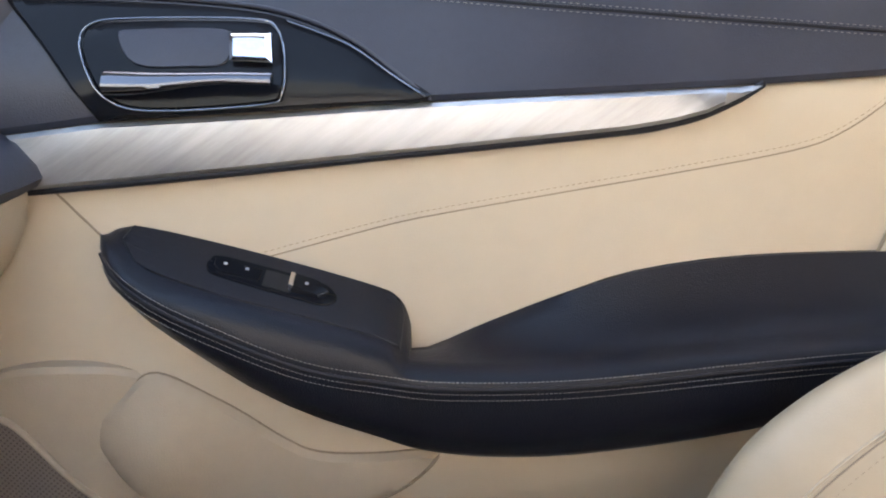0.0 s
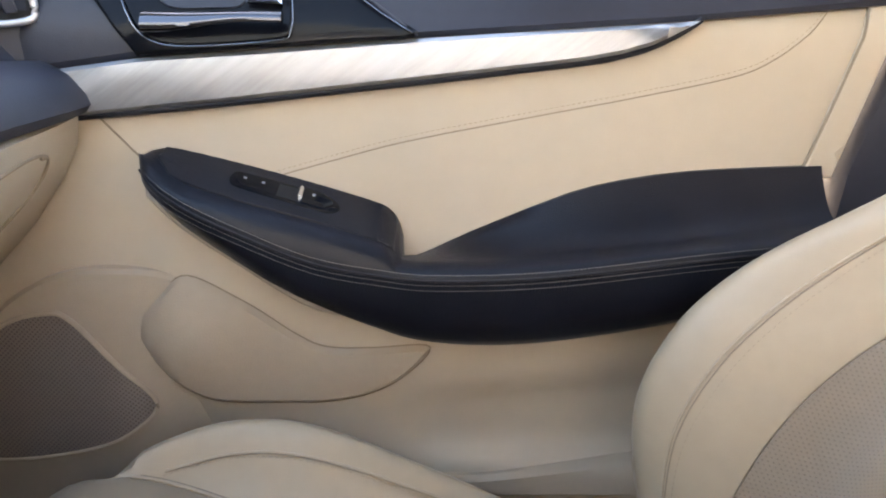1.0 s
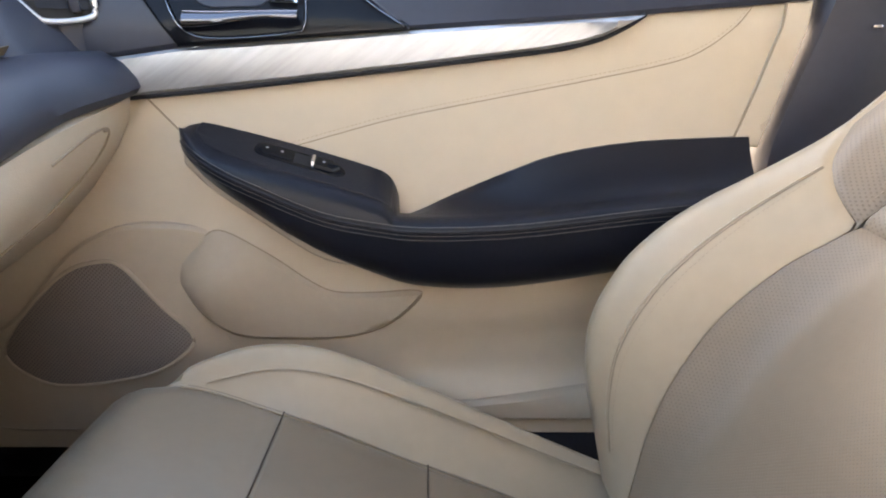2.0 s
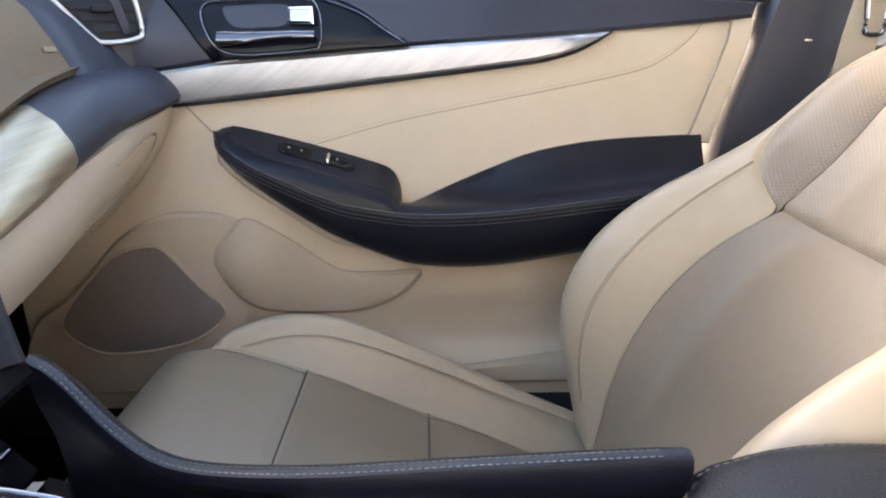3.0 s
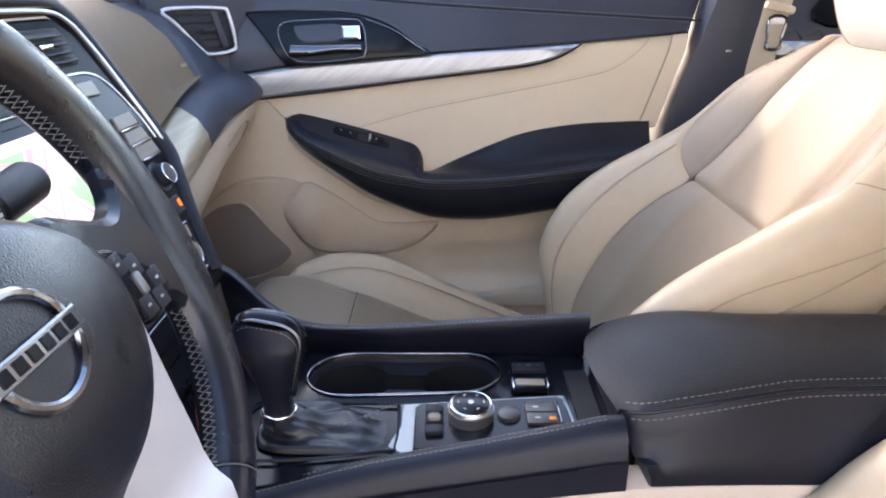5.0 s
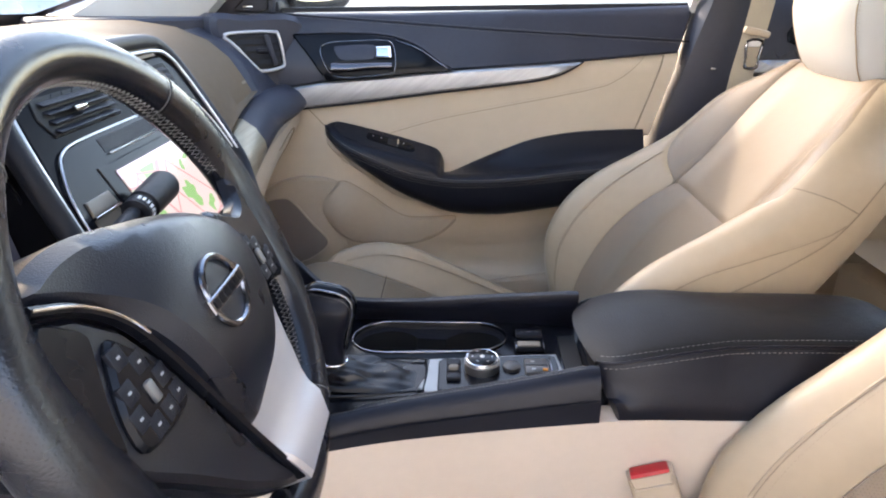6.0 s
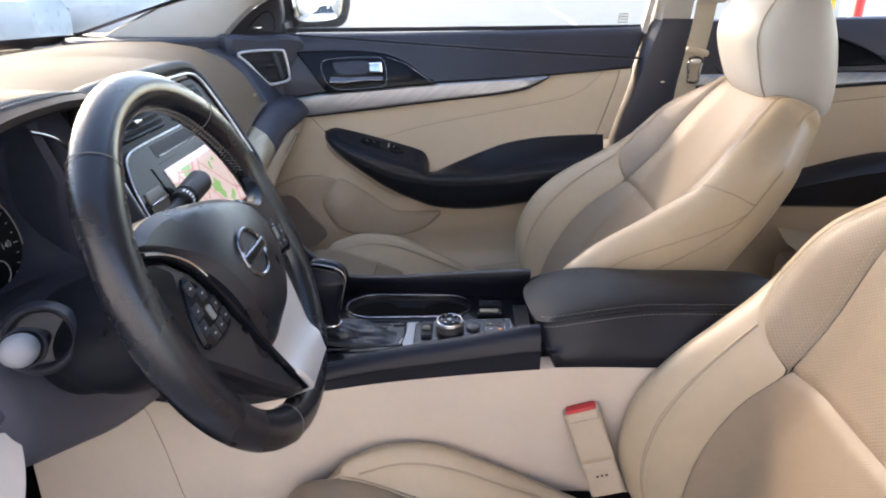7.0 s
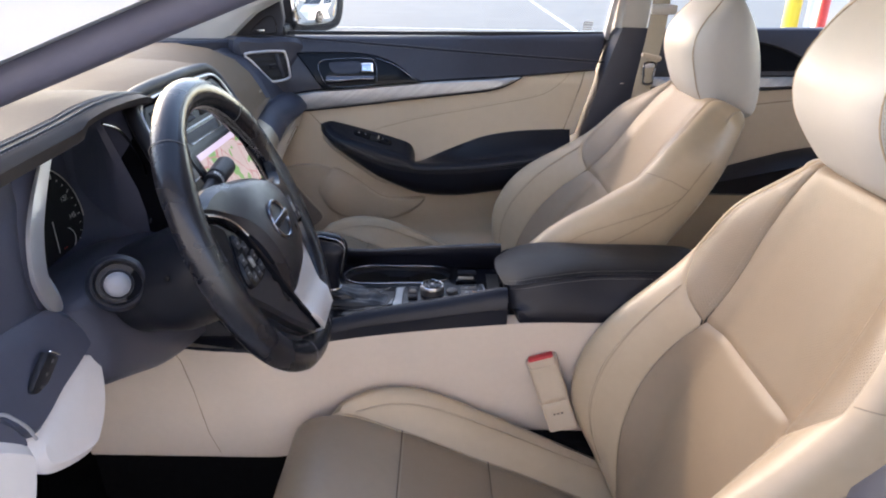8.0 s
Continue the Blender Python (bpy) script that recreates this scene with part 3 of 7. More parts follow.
bulge = [(-0.60, 0.40), (-0.52, 0.465), (-0.43, 0.560), (-0.35, 0.597), (-0.262, 0.592), (-0.218, 0.560), (-0.215, 0.50), (-0.228, 0.43), (-0.220, 0.34), (-0.30, 0.29), (-0.60, 0.28)]
part("speaker_housing", plate(flat(bulge, 4), on_speaker, 0.009, 0.005, 0.02, -0.06), beige_plastic, door, "beige moulded speaker housing")
spk = [(-0.385, 0.548), (-0.355, 0.538), (-0.310, 0.480), (-0.275, 0.428), (-0.300, 0.395), (-0.352, 0.371), (-0.440, 0.356), (-0.500, 0.362), (-0.545, 0.405), (-0.510, 0.465), (-0.440, 0.530)]
part("speaker_grille", plate(flat(spk, 4), on_speaker, 0.013, 0.003, 0.02, 0.0), grille_dark, door, "dark perforated speaker grille")
part("grille_rim", tube([on_speaker(p.x, p.y, 0.012) for p in spline([(a, b, 0) for a, b in spk], 6, True)], 0.0030, True), beige_plastic, door)
part("lower_panel", plate([(-0.05, 0.27), (0.42, 0.27), (0.44, 0.335), (0.30, 0.322), (0.13, 0.302), (0.02, 0.300)], on_door, 0.012, 0.006, 0.02, -0.02), beige_plastic, door)

# glass, sail panel, mirror
gl = bmesh.new()
gl_f = [Vector(p) for p in ((-0.45, 0.845, 0.97), (0.63, 0.842, 0.985), (0.50, 0.70, 1.33), (-0.02, 0.70, 1.31))]
gl.faces.new([gl.verts.new(p) for p in gl_f])
g_ob = part("window_pane", gl, window_glass, door)
g_ob.visible_shadow = False
part("sill_seal", sweep([Vector((-0.42 + 0.1035 * i, 0.836, 0.984 + 0.0013 * i)) for i in range(11)], [(-0.012, -0.006), (0.012, -0.006), (0.010, 0.005), (-0.010, 0.005)]), black_plastic, door)
for k in range(4):
    part("etched_mark", box((0.030 - 0.004 * (k % 2), 0.001, 0.0035), 0.0, (0.548, 0.822 - 0.0028 * k, 1.008 + 0.007 * k)), grey_trim, door)
part("sail_panel", plate([(-0.56, 0.965), (-0.385, 0.972), (-0.375, 1.03), (-0.38, 1.085), (-0.47, 1.03), (-0.53, 0.995)], lambda a, b, l: Vector((a, 0.815 - l, b)), 0.01, 0.004, 0.03, -0.02), soft_black, door, "black sail panel with tweeter")
part("tweeter_rim", tube([Vector((p.x, 0.803, p.y)) for p in spline([(-0.475, 0.985, 0), (-0.41, 0.983, 0), (-0.397, 1.0, 0), (-0.405, 1.03, 0), (-0.43, 1.03, 0), (-0.465, 1.0, 0)], 5, True)], 0.002, True), black_plastic, door)
part("tweeter_badge", box((0.024, 0.002, 0.006), 0.001, (-0.445, 0.802, 0.992)), chrome, door)

mo = [(-0.405, 1.10), (-0.400, 1.00), (-0.39, 0.975), (-0.32, 0.972), (-0.238, 0.985), (-0.210, 1.025), (-0.204, 1.10), (-0.225, 1.13), (-0.39, 1.13)]
mp = flat(mo, 4)


def on_mirror(a, b, l):
    q = (a - 0.11) / 2
    x = (0.11 + 2.543 * q) / (1 - 1.8 * q)
    y = 0.985 + (x + 0.31) * 1.8
    return Vector((x + 0.874 * l, y - 0.486 * l, 1.11 + (b - 1.11) * (y + 1) / 2))


mirror = part("side_mirror", plate(mp, on_mirror, 0.0, 0.02, 0.03, -0.09), black_plastic, door, "black door mirror")
part("mirror_arm", box((0.07, 0.14, 0.05), 0.015, (-0.405, 0.88, 0.985)), black_plastic, mirror)


def tilted(a, b, l):
    p = on_mirror(a, b, l)
    return p + Vector((-0.0343 * (p.z - 1.05), 0, 0))


part("mirror_glass", plate([(-0.318 + (a + 0.305) * 0.74, 1.06 + (b - 1.05) * 0.80) for a, b in mp], tilted, 0.006, 0.002, 0.03, -0.006), material("mirror_glass", (0.9, 0.92, 0.92), 0.01, 1.0, vary=0.0), mirror, "reflecting mirror glass")


# ---- seats ----
B_V, B_N = Vector((0.559, 0, 0.829)), Vector((-0.829, 0, 0.559))
ui_f = curve1([(-0.10, 0.140), (0.05, 0.165), (0.15, 0.175), (0.25, 0.170), (0.327, 0.152), (0.42, 0.146), (0.53, 0.143), (0.66, 0.125)])
uw_f = curve1([(0.327, 0.152), (0.345, 0.180), (0.37, 0.205), (0.40, 0.224), (0.425, 0.238), (0.45, 0.252), (0.66, 0.252)])
wd_f = curve1([(-0.10, 0.240), (0.0, 0.262), (0.12, 0.278), (0.25, 0.280), (0.38, 0.275), (0.46, 0.268), (0.54, 0.246), (0.60, 0.205), (0.66, 0.165)])
hb_f = curve1([(-0.10, 0.010), (-0.05, 0.060), (0.0, 0.110), (0.06, 0.148), (0.14, 0.160), (0.205, 0.150), (0.26, 0.130), (0.32, 0.100), (0.40, 0.064), (0.446, 0.054), (0.52, 0.044), (0.58, 0.026), (0.66, 0.000)])


def back_column(v):
    """Points across one half of the backrest at height v: sideways, outward and the region."""
    ui, W, H = ui_f(v), wd_f(v), hb_f(v)
    uw = max(ui, min(uw_f(v), W - 0.036)) if v > 0.327 else ui
    uc = W - 0.034
    crease = 0.006 * math.exp(-((v - 0.327) / 0.006) ** 2)
    lump = 0.012 * math.exp(-((v - 0.20) / 0.12) ** 2)
    out = []

    def raise_to(u):
        return H * ease(ui - 0.06, uc, u) ** 1.15

    for k in range(11):
        u = ui * k / 10
        g = 0.005 * math.exp(-((u - ui) / 0.004) ** 2)
        out.append((u, lump * (1 - (u / ui) ** 2) - crease + raise_to(u) - g, 0))
    for k in range(7):
        u = ui + (uw - ui) * k / 6
        g = 0.004 * math.exp(-((u - uw) / 0.004) ** 2) + 0.004 * math.exp(-((u - ui) / 0.004) ** 2)
        out.append((u, raise_to(u) - g, 1))
    for k in range(9):
        u = uw + (max(uc, uw + 0.004) - uw) * k / 8
        g = 0.004 * math.exp(-((u - uw) / 0.004) ** 2)
        out.append((u, raise_to(u) - g, 2))
    top = out[-1][1]
    for k in range(1, 7):
        a = k / 6 * math.pi / 2
        out.append((uc + (W - uc) * math.sin(a), top - 0.045 * (1 - math.cos(a)), 2))
    out += [(W + 0.004, max(top - 0.075, -0.04), 3), (W, -0.055, 3), (W - 0.012, -0.085, 3), (W - 0.04, -0.105, 3), (W * 0.5, -0.115, 3), (0.0, -0.118, 3)]
    return out


def lift(v, u):
    return hb_f(v) * ease(ui_f(v) - 0.06, wd_f(v) - 0.034, u) ** 1.15


def build_seat(shift, upright, label, raised=0.0):
    """A front seat: shift from the passenger's place, degrees by which its back stands more upright, and how far the headrest is drawn up."""
    shift = Vector(shift)
    seat = thing("bucket_seat", Vector((0.20, 0.365, 0.14)) + shift, label, "car seat", "front seats")
    turn = Matrix.Rotation(radians(-upright), 3, "Y")
    back_o, back_v, back_n = Vector((0.36, 0.365, 0.37)) + shift, turn @ B_V, turn @ B_N

    def back_point(side, u, v, h):
        return back_o + back_v * v + back_n * h + Vector((0, side * u, 0))

    vs = [-0.10 + 0.735 * i / 84 for i in range(85)]
    cols = []
    for v in vs:
        cols.append([(u, v, h, r) for u, h, r in back_column(v)])
    for k in range(1, 7):
        a = k / 6 * math.pi / 2
        v = 0.635
        cols.append([(u * (1 - 0.05 * (1 - math.cos(a))), v + 0.03 * math.sin(a), -0.055 + (h + 0.055) * math.cos(a), r) for u, h, r in back_column(v)])
    names = {0: ("insert", leather_perf), 1: ("shoulder_wing", wing_leather), 2: ("bolster", leather), 3: ("back_shell", leather)}
    bounds = {0: (0, 10), 1: (11, 17), 2: (18, 32), 3: (32, len(cols[0]) - 1)}
    for r, (a, b) in bounds.items():
        if r == 0:
            rows = [[back_point(-1, *c[j][:3]) for j in range(b, 0, -1)] + [back_point(1, *c[j][:3]) for j in range(0, b + 1)] for c in cols]
            uvs = [[(-c[j][0], c[j][1]) for j in range(b, 0, -1)] + [(c[j][0], c[j][1]) for j in range(0, b + 1)] for c in cols]
            cut = next(i for i, v in enumerate(vs) if v > 0.327)
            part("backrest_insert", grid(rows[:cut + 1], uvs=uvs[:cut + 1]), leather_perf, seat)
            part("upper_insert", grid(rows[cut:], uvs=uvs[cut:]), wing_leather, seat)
            continue
        for side in (-1, 1):
            rows = [[back_point(side, *c[j][:3]) for j in range(a, b + 1)] for c in cols]
            uvs = [[(c[j][0], c[j][1]) for j in range(a, b + 1)] for c in cols]
            if r == 1:
                s = next(i for i, v in enumerate(vs) if v > 0.327) - 1
                rows, uvs = rows[s:], uvs[s:]
            part(names[r][0], grid(rows, uvs=uvs), names[r][1], seat)
    # piping and threads on the bolsters
    for side in (-1, 1):
        def crest_line(inset, raise_by):
            return [back_point(side, wd_f(v) - inset, v, lift(v, wd_f(v) - inset) + raise_by) for v in [-0.05 + 0.0125 * i for i in range(39)] if v < 0.327 or uw_f(v) + 0.002 < wd_f(v) - inset]

        part("piping", tube(crest_line(0.070, 0.0), 0.0015), leather, seat)
        part("seam", tube(crest_line(0.0722, 0.0), 0.0007), seam_dark, seat)
        part("stitching", stitches(crest_line(0.077, 0.0004)), thread_beige, seat)
        part("stitching", stitches([back_point(side, ui_f(v) + 0.006, v, lift(v, ui_f(v) + 0.006) + 0.0004) for v in [0.36 + 0.01 * i for i in range(27)]]), thread_beige, seat)
        flank = [back_point(side, wd_f(v) + 0.0045, v, hb_f(v) - 0.075 - 0.02 * math.sin(v * 5)) for v in [0.02 + 0.02 * i for i in range(27)]]
        part("seam", tube(flank, 0.0009), seam_dark, seat)

        def on_flank(v, j):
            col = back_column(v)
            k = min(int(j), len(col) - 2)
            a, b = col[k], col[k + 1]
            f = j - k
            return back_point(side, a[0] + (b[0] - a[0]) * f + 0.0003, v, a[1] + (b[1] - a[1]) * f)

        part("seam", tube([on_flank(0.44 + 0.025 * i / 14, 26.5 + 7.0 * i / 14) for i in range(15)], 0.0009), seam_dark, seat)
        part("seam", tube([on_flank(0.44 - 0.40 * i / 20, 33.4 - 2.2 * math.sin(math.pi * i / 40)) for i in range(21)], 0.0009), seam_dark, seat)
    # headrest: upright front and back faces with a rounded crown
    xf = curve1([(0, 0.724), (0.06, 0.698), (0.15, 0.682), (0.40, 0.660), (0.58, 0.664), (0.72, 0.684), (0.85, 0.714), (0.95, 0.740), (1, 0.752)])
    xb = curve1([(0, 0.814), (0.04, 0.842), (0.12, 0.857), (0.35, 0.853), (0.55, 0.838), (0.72, 0.815), (0.88, 0.784), (1, 0.760)])
    hv = curve1([(0, 0.100), (0.08, 0.120), (0.35, 0.132), (0.7, 0.130), (0.88, 0.112), (0.97, 0.082), (1, 0.060)])

    def head_point(s, t):
        cu = math.copysign(abs(math.cos(t)) ** 0.55, math.cos(t))
        cx = math.copysign(abs(math.sin(t)) ** 0.75, math.sin(t))
        mid = (xf(s) + xb(s)) / 2
        x = mid - (mid - xf(s)) * cx if cx > 0 else mid + (xb(s) - mid) * -cx
        z = 0.838 + 0.307 * s + 0.064 * (1 - s) * max(0, (0.85 - x) / 0.17)
        rel = Vector((x - 0.36, 0, z - 0.37 + raised))
        return back_o + back_v * rel.dot(B_V) + back_n * rel.dot(B_N) + Vector((0, hv(s) * cu, 0))

    head = part("headrest", grid([[head_point(i / 26, 2 * math.pi * k / 40) for k in range(40)] for i in range(27)], True, True), white_leather, seat, "padded ivory leather headrest", 60)
    for a in (radians(52), radians(128)):
        path = [head_point(i / 26, a) + back_n * 0.0004 for i in range(1, 26)]
        part("seam", tube(path, 0.0012), thread_beige, head)
        part("stitching", stitches([head_point(i / 26, a + 0.05) + back_n * 0.0006 for i in range(1, 26)]), thread_beige, head)
    for side in (-1, 1):
        part("post", tube([back_o + back_v * v + back_n * -0.05 + Vector((0, side * 0.06, 0)) for v in (0.60, 0.70)], 0.006, n=12), chrome, seat)

    # cushion
    co, cs, cn = Vector((-0.25, 0.365, 0.452)) + shift, Vector((0.956, 0, -0.292)), Vector((0.292, 0, 0.956))
    cw = curve1([(-0.03, 0.205), (0.03, 0.245), (0.10, 0.268), (0.20, 0.275), (0.40, 0.274), (0.60, 0.266)])
    ch = curve1([(-0.03, -0.030), (0.0, -0.010), (0.03, 0.016), (0.09, 0.048), (0.175, 0.064), (0.30, 0.050), (0.45, 0.028), (0.60, 0.010)])
    ci = curve1([(-0.03, 0.175), (0.05, 0.192), (0.15, 0.184), (0.34, 0.172), (0.60, 0.165)])

    def column(s):
        ui, W, H = ci(s), cw(s), ch(s)
        uc = W - 0.035
        dip = -0.014 * ease(0.16, 0.36, s) - 0.025 * ease(0.34, 0.60, s)
        groove = 0.005 * math.exp(-((s - 0.150) / 0.004) ** 2) + 0.005 * math.exp(-((s - 0.337) / 0.004) ** 2)
        out = []
        for k in range(13):
            u = ui * k / 12
            out.append((u, dip - groove + 0.008 * (1 - (u / ui) ** 2) - 0.005 * math.exp(-((u - ui) / 0.004) ** 2), 0))
        for k in range(9):
            u = ui + (uc - ui) * k / 8
            out.append((u, dip * (1 - k / 8) + H * ease(ui, uc, u) - 0.005 * math.exp(-((u - ui) / 0.004) ** 2) - groove * (1 - min(1, k)), 1))
        top = out[-1][1]
        for k in range(1, 7):
            a = k / 6 * math.pi / 2
            out.append((uc + (W - uc) * math.sin(a), top - 0.05 * (1 - math.cos(a)), 1))
        out += [(W + 0.002, top - 0.08, 2), (W - 0.004, -0.10, 2), (W - 0.03, -0.15 + 0.04 * ease(0.35, 0.6, s), 2), (W - 0.06, -0.19 + 0.07 * ease(0.35, 0.6, s), 2), (0.0, -0.19 + 0.07 * ease(0.35, 0.6, s), 2)]
        return out

    rows = []
    for i in range(8, 0, -1):
        a = i / 8 * radians(115)
        rows.append((0.02 - 0.075 * math.sin(a), -0.075 * (1 - math.cos(a)), column(-0.01)))
    for i in range(84):
        s = 0.02 + 0.70 * i / 83
        rows.append((s, 0.0, column(s)))

    def pt(side, u, s, h):
        return co + cs * s + cn * h + Vector((0, side * u, 0))

    def strip(a, b, rr):
        return [[(u, s, h + d if h > -0.08 else min(h, h + d * 0.3)) for u, h, _ in c[a:b + 1]] for s, d, c in rr]

    def both(rr):
        P, U = [], []
        for r in strip(0, 12, rr):
            P.append([pt(-1, *q) for q in r[:0:-1]] + [pt(1, *q) for q in r])
            U.append([(-q[0], q[1]) for q in r[:0:-1]] + [(q[0], q[1]) for q in r])
        return grid(P, uvs=U)

    k1 = next(i for i, r in enumerate(rows) if r[0] > 0.150)
    k2 = next(i for i, r in enumerate(rows) if r[0] > 0.337)
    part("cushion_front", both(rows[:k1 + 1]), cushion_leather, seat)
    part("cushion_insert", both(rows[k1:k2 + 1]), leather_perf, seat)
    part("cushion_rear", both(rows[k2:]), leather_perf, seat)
    for side in (-1, 1):
        part("cushion_bolster", grid([[pt(side, *q) for q in r] for r in strip(13, 27, rows)]), leather, seat)
        part("cushion_side", grid([[pt(side, *q) for q in r] for r in strip(27, 32, rows)]), leather, seat)
        crest = [pt(side, cw(s) - 0.056, s, ch(s) * ease(ci(s), cw(s) - 0.035, cw(s) - 0.056) + 0.0002) for s in [0.05 + 0.014 * i for i in range(39)]]
        part("piping", tube(crest, 0.0014), leather, seat)
        part("seam", tube([p + Vector((0, -side * 0.0020, -0.0004)) for p in crest], 0.0006), seam_dark, seat)
        part("stitching", stitches([p + Vector((0, -side * 0.008, 0.0)) for p in crest]), thread_beige, seat)
        part("seam", tube([pt(side, ci(s), s, -0.002 - 0.014 * ease(0.16, 0.36, s) - 0.025 * ease(0.34, 0.60, s)) for s in [0.03 + 0.02 * i for i in range(27)]], 0.0011), seam_dark, seat)
    for side in (-1, 1):
        part("piping", tube([pt(side, ci(s) - 0.003, s, -0.0022) for s in [0.022 + 0.0128 * i for i in range(11)]], 0.0017), leather, seat)
    for s in (0.150, 0.337):
        part("seam", tube([pt(1, u, s, 0.0002 - 0.014 * ease(0.16, 0.36, s) + 0.008 * (1 - (u / ci(s)) ** 2)) for u in [ci(s) * (-1 + i / 10) for i in range(21)]], 0.0010), seam_brown, seat)
    part("seat_base", box((0.40, 0.40, 0.10), 0.02, Vector((0.0, 0.365, 0.20)) + shift), black_plastic, seat)
    for dy in (-0.18, 0.18):
        part("seat_rail", box((0.62, 0.04, 0.115 + shift.z), 0.005, Vector((0.06 + shift.x, 0.365 + shift.y + dy, (0.155 + shift.z + 0.04) / 2))), black_plastic, seat)
    return seat


build_seat((0, 0, 0), 0, "beige leather passenger seat, reclined, with perforated insert")
build_seat((0.150, -0.748, -0.094), 16.0, "beige leather driver seat, upright, with perforated insert", 0.020)


# ---- centre console ----
console = thing("centre_console", (0.1, 0.0, 0.13), "black and beige centre console with cup holders", "console")
rail_y = curve1([(-0.40, 0.150), (-0.30, 0.165), (-0.225, 0.165), (-0.12, 0.122), (0.0, 0.098), (0.24, 0.082)])
rail_z = curve1([(-0.40, 0.66), (-0.30, 0.655), (-0.225, 0.630), (-0.17, 0.590), (-0.12, 0.572), (-0.05, 0.575), (0.10, 0.592), (0.235, 0.604)])
rail_near = curve1([(-0.40, 0.50), (-0.30, 0.508), (-0.10, 0.526), (0.0, 0.541), (0.10, 0.556), (0.235, 0.582)])
low_z = curve1([(-0.60, 0.482), (-0.40, 0.493), (-0.30, 0.495), (-0.20, 0.494), (-0.092, 0.491), (0.206, 0.513), (0.35, 0.520), (0.80, 0.520)])


def rail_at(side, x):
    """The stitched top edge of a rail."""
    return Vector((x, side * rail_y(x), (rail_z if side > 0 else rail_near)(x)))


for side in (-1, 1):
    rows = []
    for i in range(34):
        x = (-0.235 if side > 0 else -0.40) + (0.485 if side > 0 else 0.65) * i / 33
        top = rail_at(side, x)
        y, z, lo = abs(top.y), top.z, low_z(x)
        deck = min(0.528, z - 0.012)
        prof = [(y + 0.020, deck - 0.01), (y + 0.014, deck + 0.3 * (z - deck)), (y + 0.003, z - 0.4 * (z - deck)), (y - 0.003, z - 0.008), (y - 0.001, z - 0.001), (y + 0.006, z + 0.001), (y + 0.016, z - 0.003), (y + 0.025, z - 0.014), (y + 0.031, z - 0.035), (y + 0.035, (z + lo) / 2), (y + 0.036, lo), (y + 0.01, lo)]
        rows.append([Vector((x, side * a, b)) for a, b in prof])
    part("side_rail", grid(rows, True, True), black_leather, console, "stitched black leather rail", 50)
    for o in (0.001, 0.008):
        part("stitching", stitches([rail_at(side, -0.225 + 0.0153 * i) + Vector((0, side * o, 0.0006)) for i in range(31)], 0.0036, 0.0018, 0.0005), thread_light, console)
# beige flanks
for side in (-1, 1):
    rows = []
    for i in range(42):
        x = -0.60 + 1.40 * i / 41
        y, lo = rail_y(min(x, 0.24)) + 0.034, low_z(x)
        b = ease(-0.05, -0.25, x)
        w = y + (0.200 - y) * b - 0.016 * (1 - b)
        prof = [(y - 0.03, lo + 0.004), (y, lo), (y + (w - y) * 0.10, lo - 0.03), (y + (w - y) * 0.45, 0.40), (y + (w - y) * 0.85, 0.30), (w, 0.250), (w - 0.004, 0.236), (w - 0.03, 0.230)]
        rows.append([Vector((x, side * a, b)) for a, b in prof])
    part("side_panel", grid(rows, False, False), flank_plastic, console, "beige moulded console flank")
    x = -0.405
    line = []
    for s in [i / 12 for i in range(13)]:
        xx = x + 0.075 * s
        y, lo = rail_y(xx) + 0.034, low_z(xx)
        w = 0.200
        knots = ((y, lo), (y + (w - y) * 0.10, lo - 0.03), (y + (w - y) * 0.45, 0.40), (y + (w - y) * 0.85, 0.30), (w, 0.250))
        k = min(3, int(s * 4))
        f = s * 4 - k
        line.append(Vector((xx, side * (knots[k][0] + (knots[k + 1][0] - knots[k][0]) * f - 0.0004), knots[k][1] + (knots[k + 1][1] - knots[k][1]) * f)))
    part("panel_seam", tube(line, 0.0010), seam_dark, console)
part("carpet_skirt", box((1.5, 0.26, 0.20), 0.02, (0.1, 0, 0.135)), carpet, console)

# gloss deck with a well for the cups
inner, outer = [], []
for cx, cy, rx, ry, turn0 in ((0.087, 0.056, 0.046, 0.036, 0), (-0.046, 0.060, 0.049, 0.040, 180)):
    for k in range(49):
        d = -155 + 310 * k / 48
        a = radians(d + turn0)
        inner.append((cx + rx * math.cos(a), cy + ry * math.sin(a)))
        if abs(d) <= 90:
            outer.append((cx + (rx + 0.006) * math.cos(a), cy + (ry + 0.007) * math.sin(a)))
        else:
            f = (abs(d) - 90) / 65
            outer.append((cx + (0.0205 - cx) * f, cy + (0.058 - cy) * f + math.copysign(ry + 0.007 - (ry - 0.038) * f, math.sin(a))))
cup = outer[:48] + outer[49:97]
X0, X1, Y0, Y1 = -0.118, 0.152, 0.001, 0.125


def deck_at(a, b, l):
    return Vector((a, b, 0.533 + 0.035 * a + l))


def to_edge(a, b):
    """The point of the cup bay's rectangle straight out from its middle through (a, b)."""
    cx, cy = 0.017, 0.057
    k = min((X1 - cx) / max(1e-6, a - cx) if a > cx else (X0 - cx) / min(-1e-6, a - cx), (Y1 - cy) / max(1e-6, b - cy) if b > cy else (Y0 - cy) / min(-1e-6, b - cy))
    return cx + (a - cx) * k, cy + (b - cy) * k


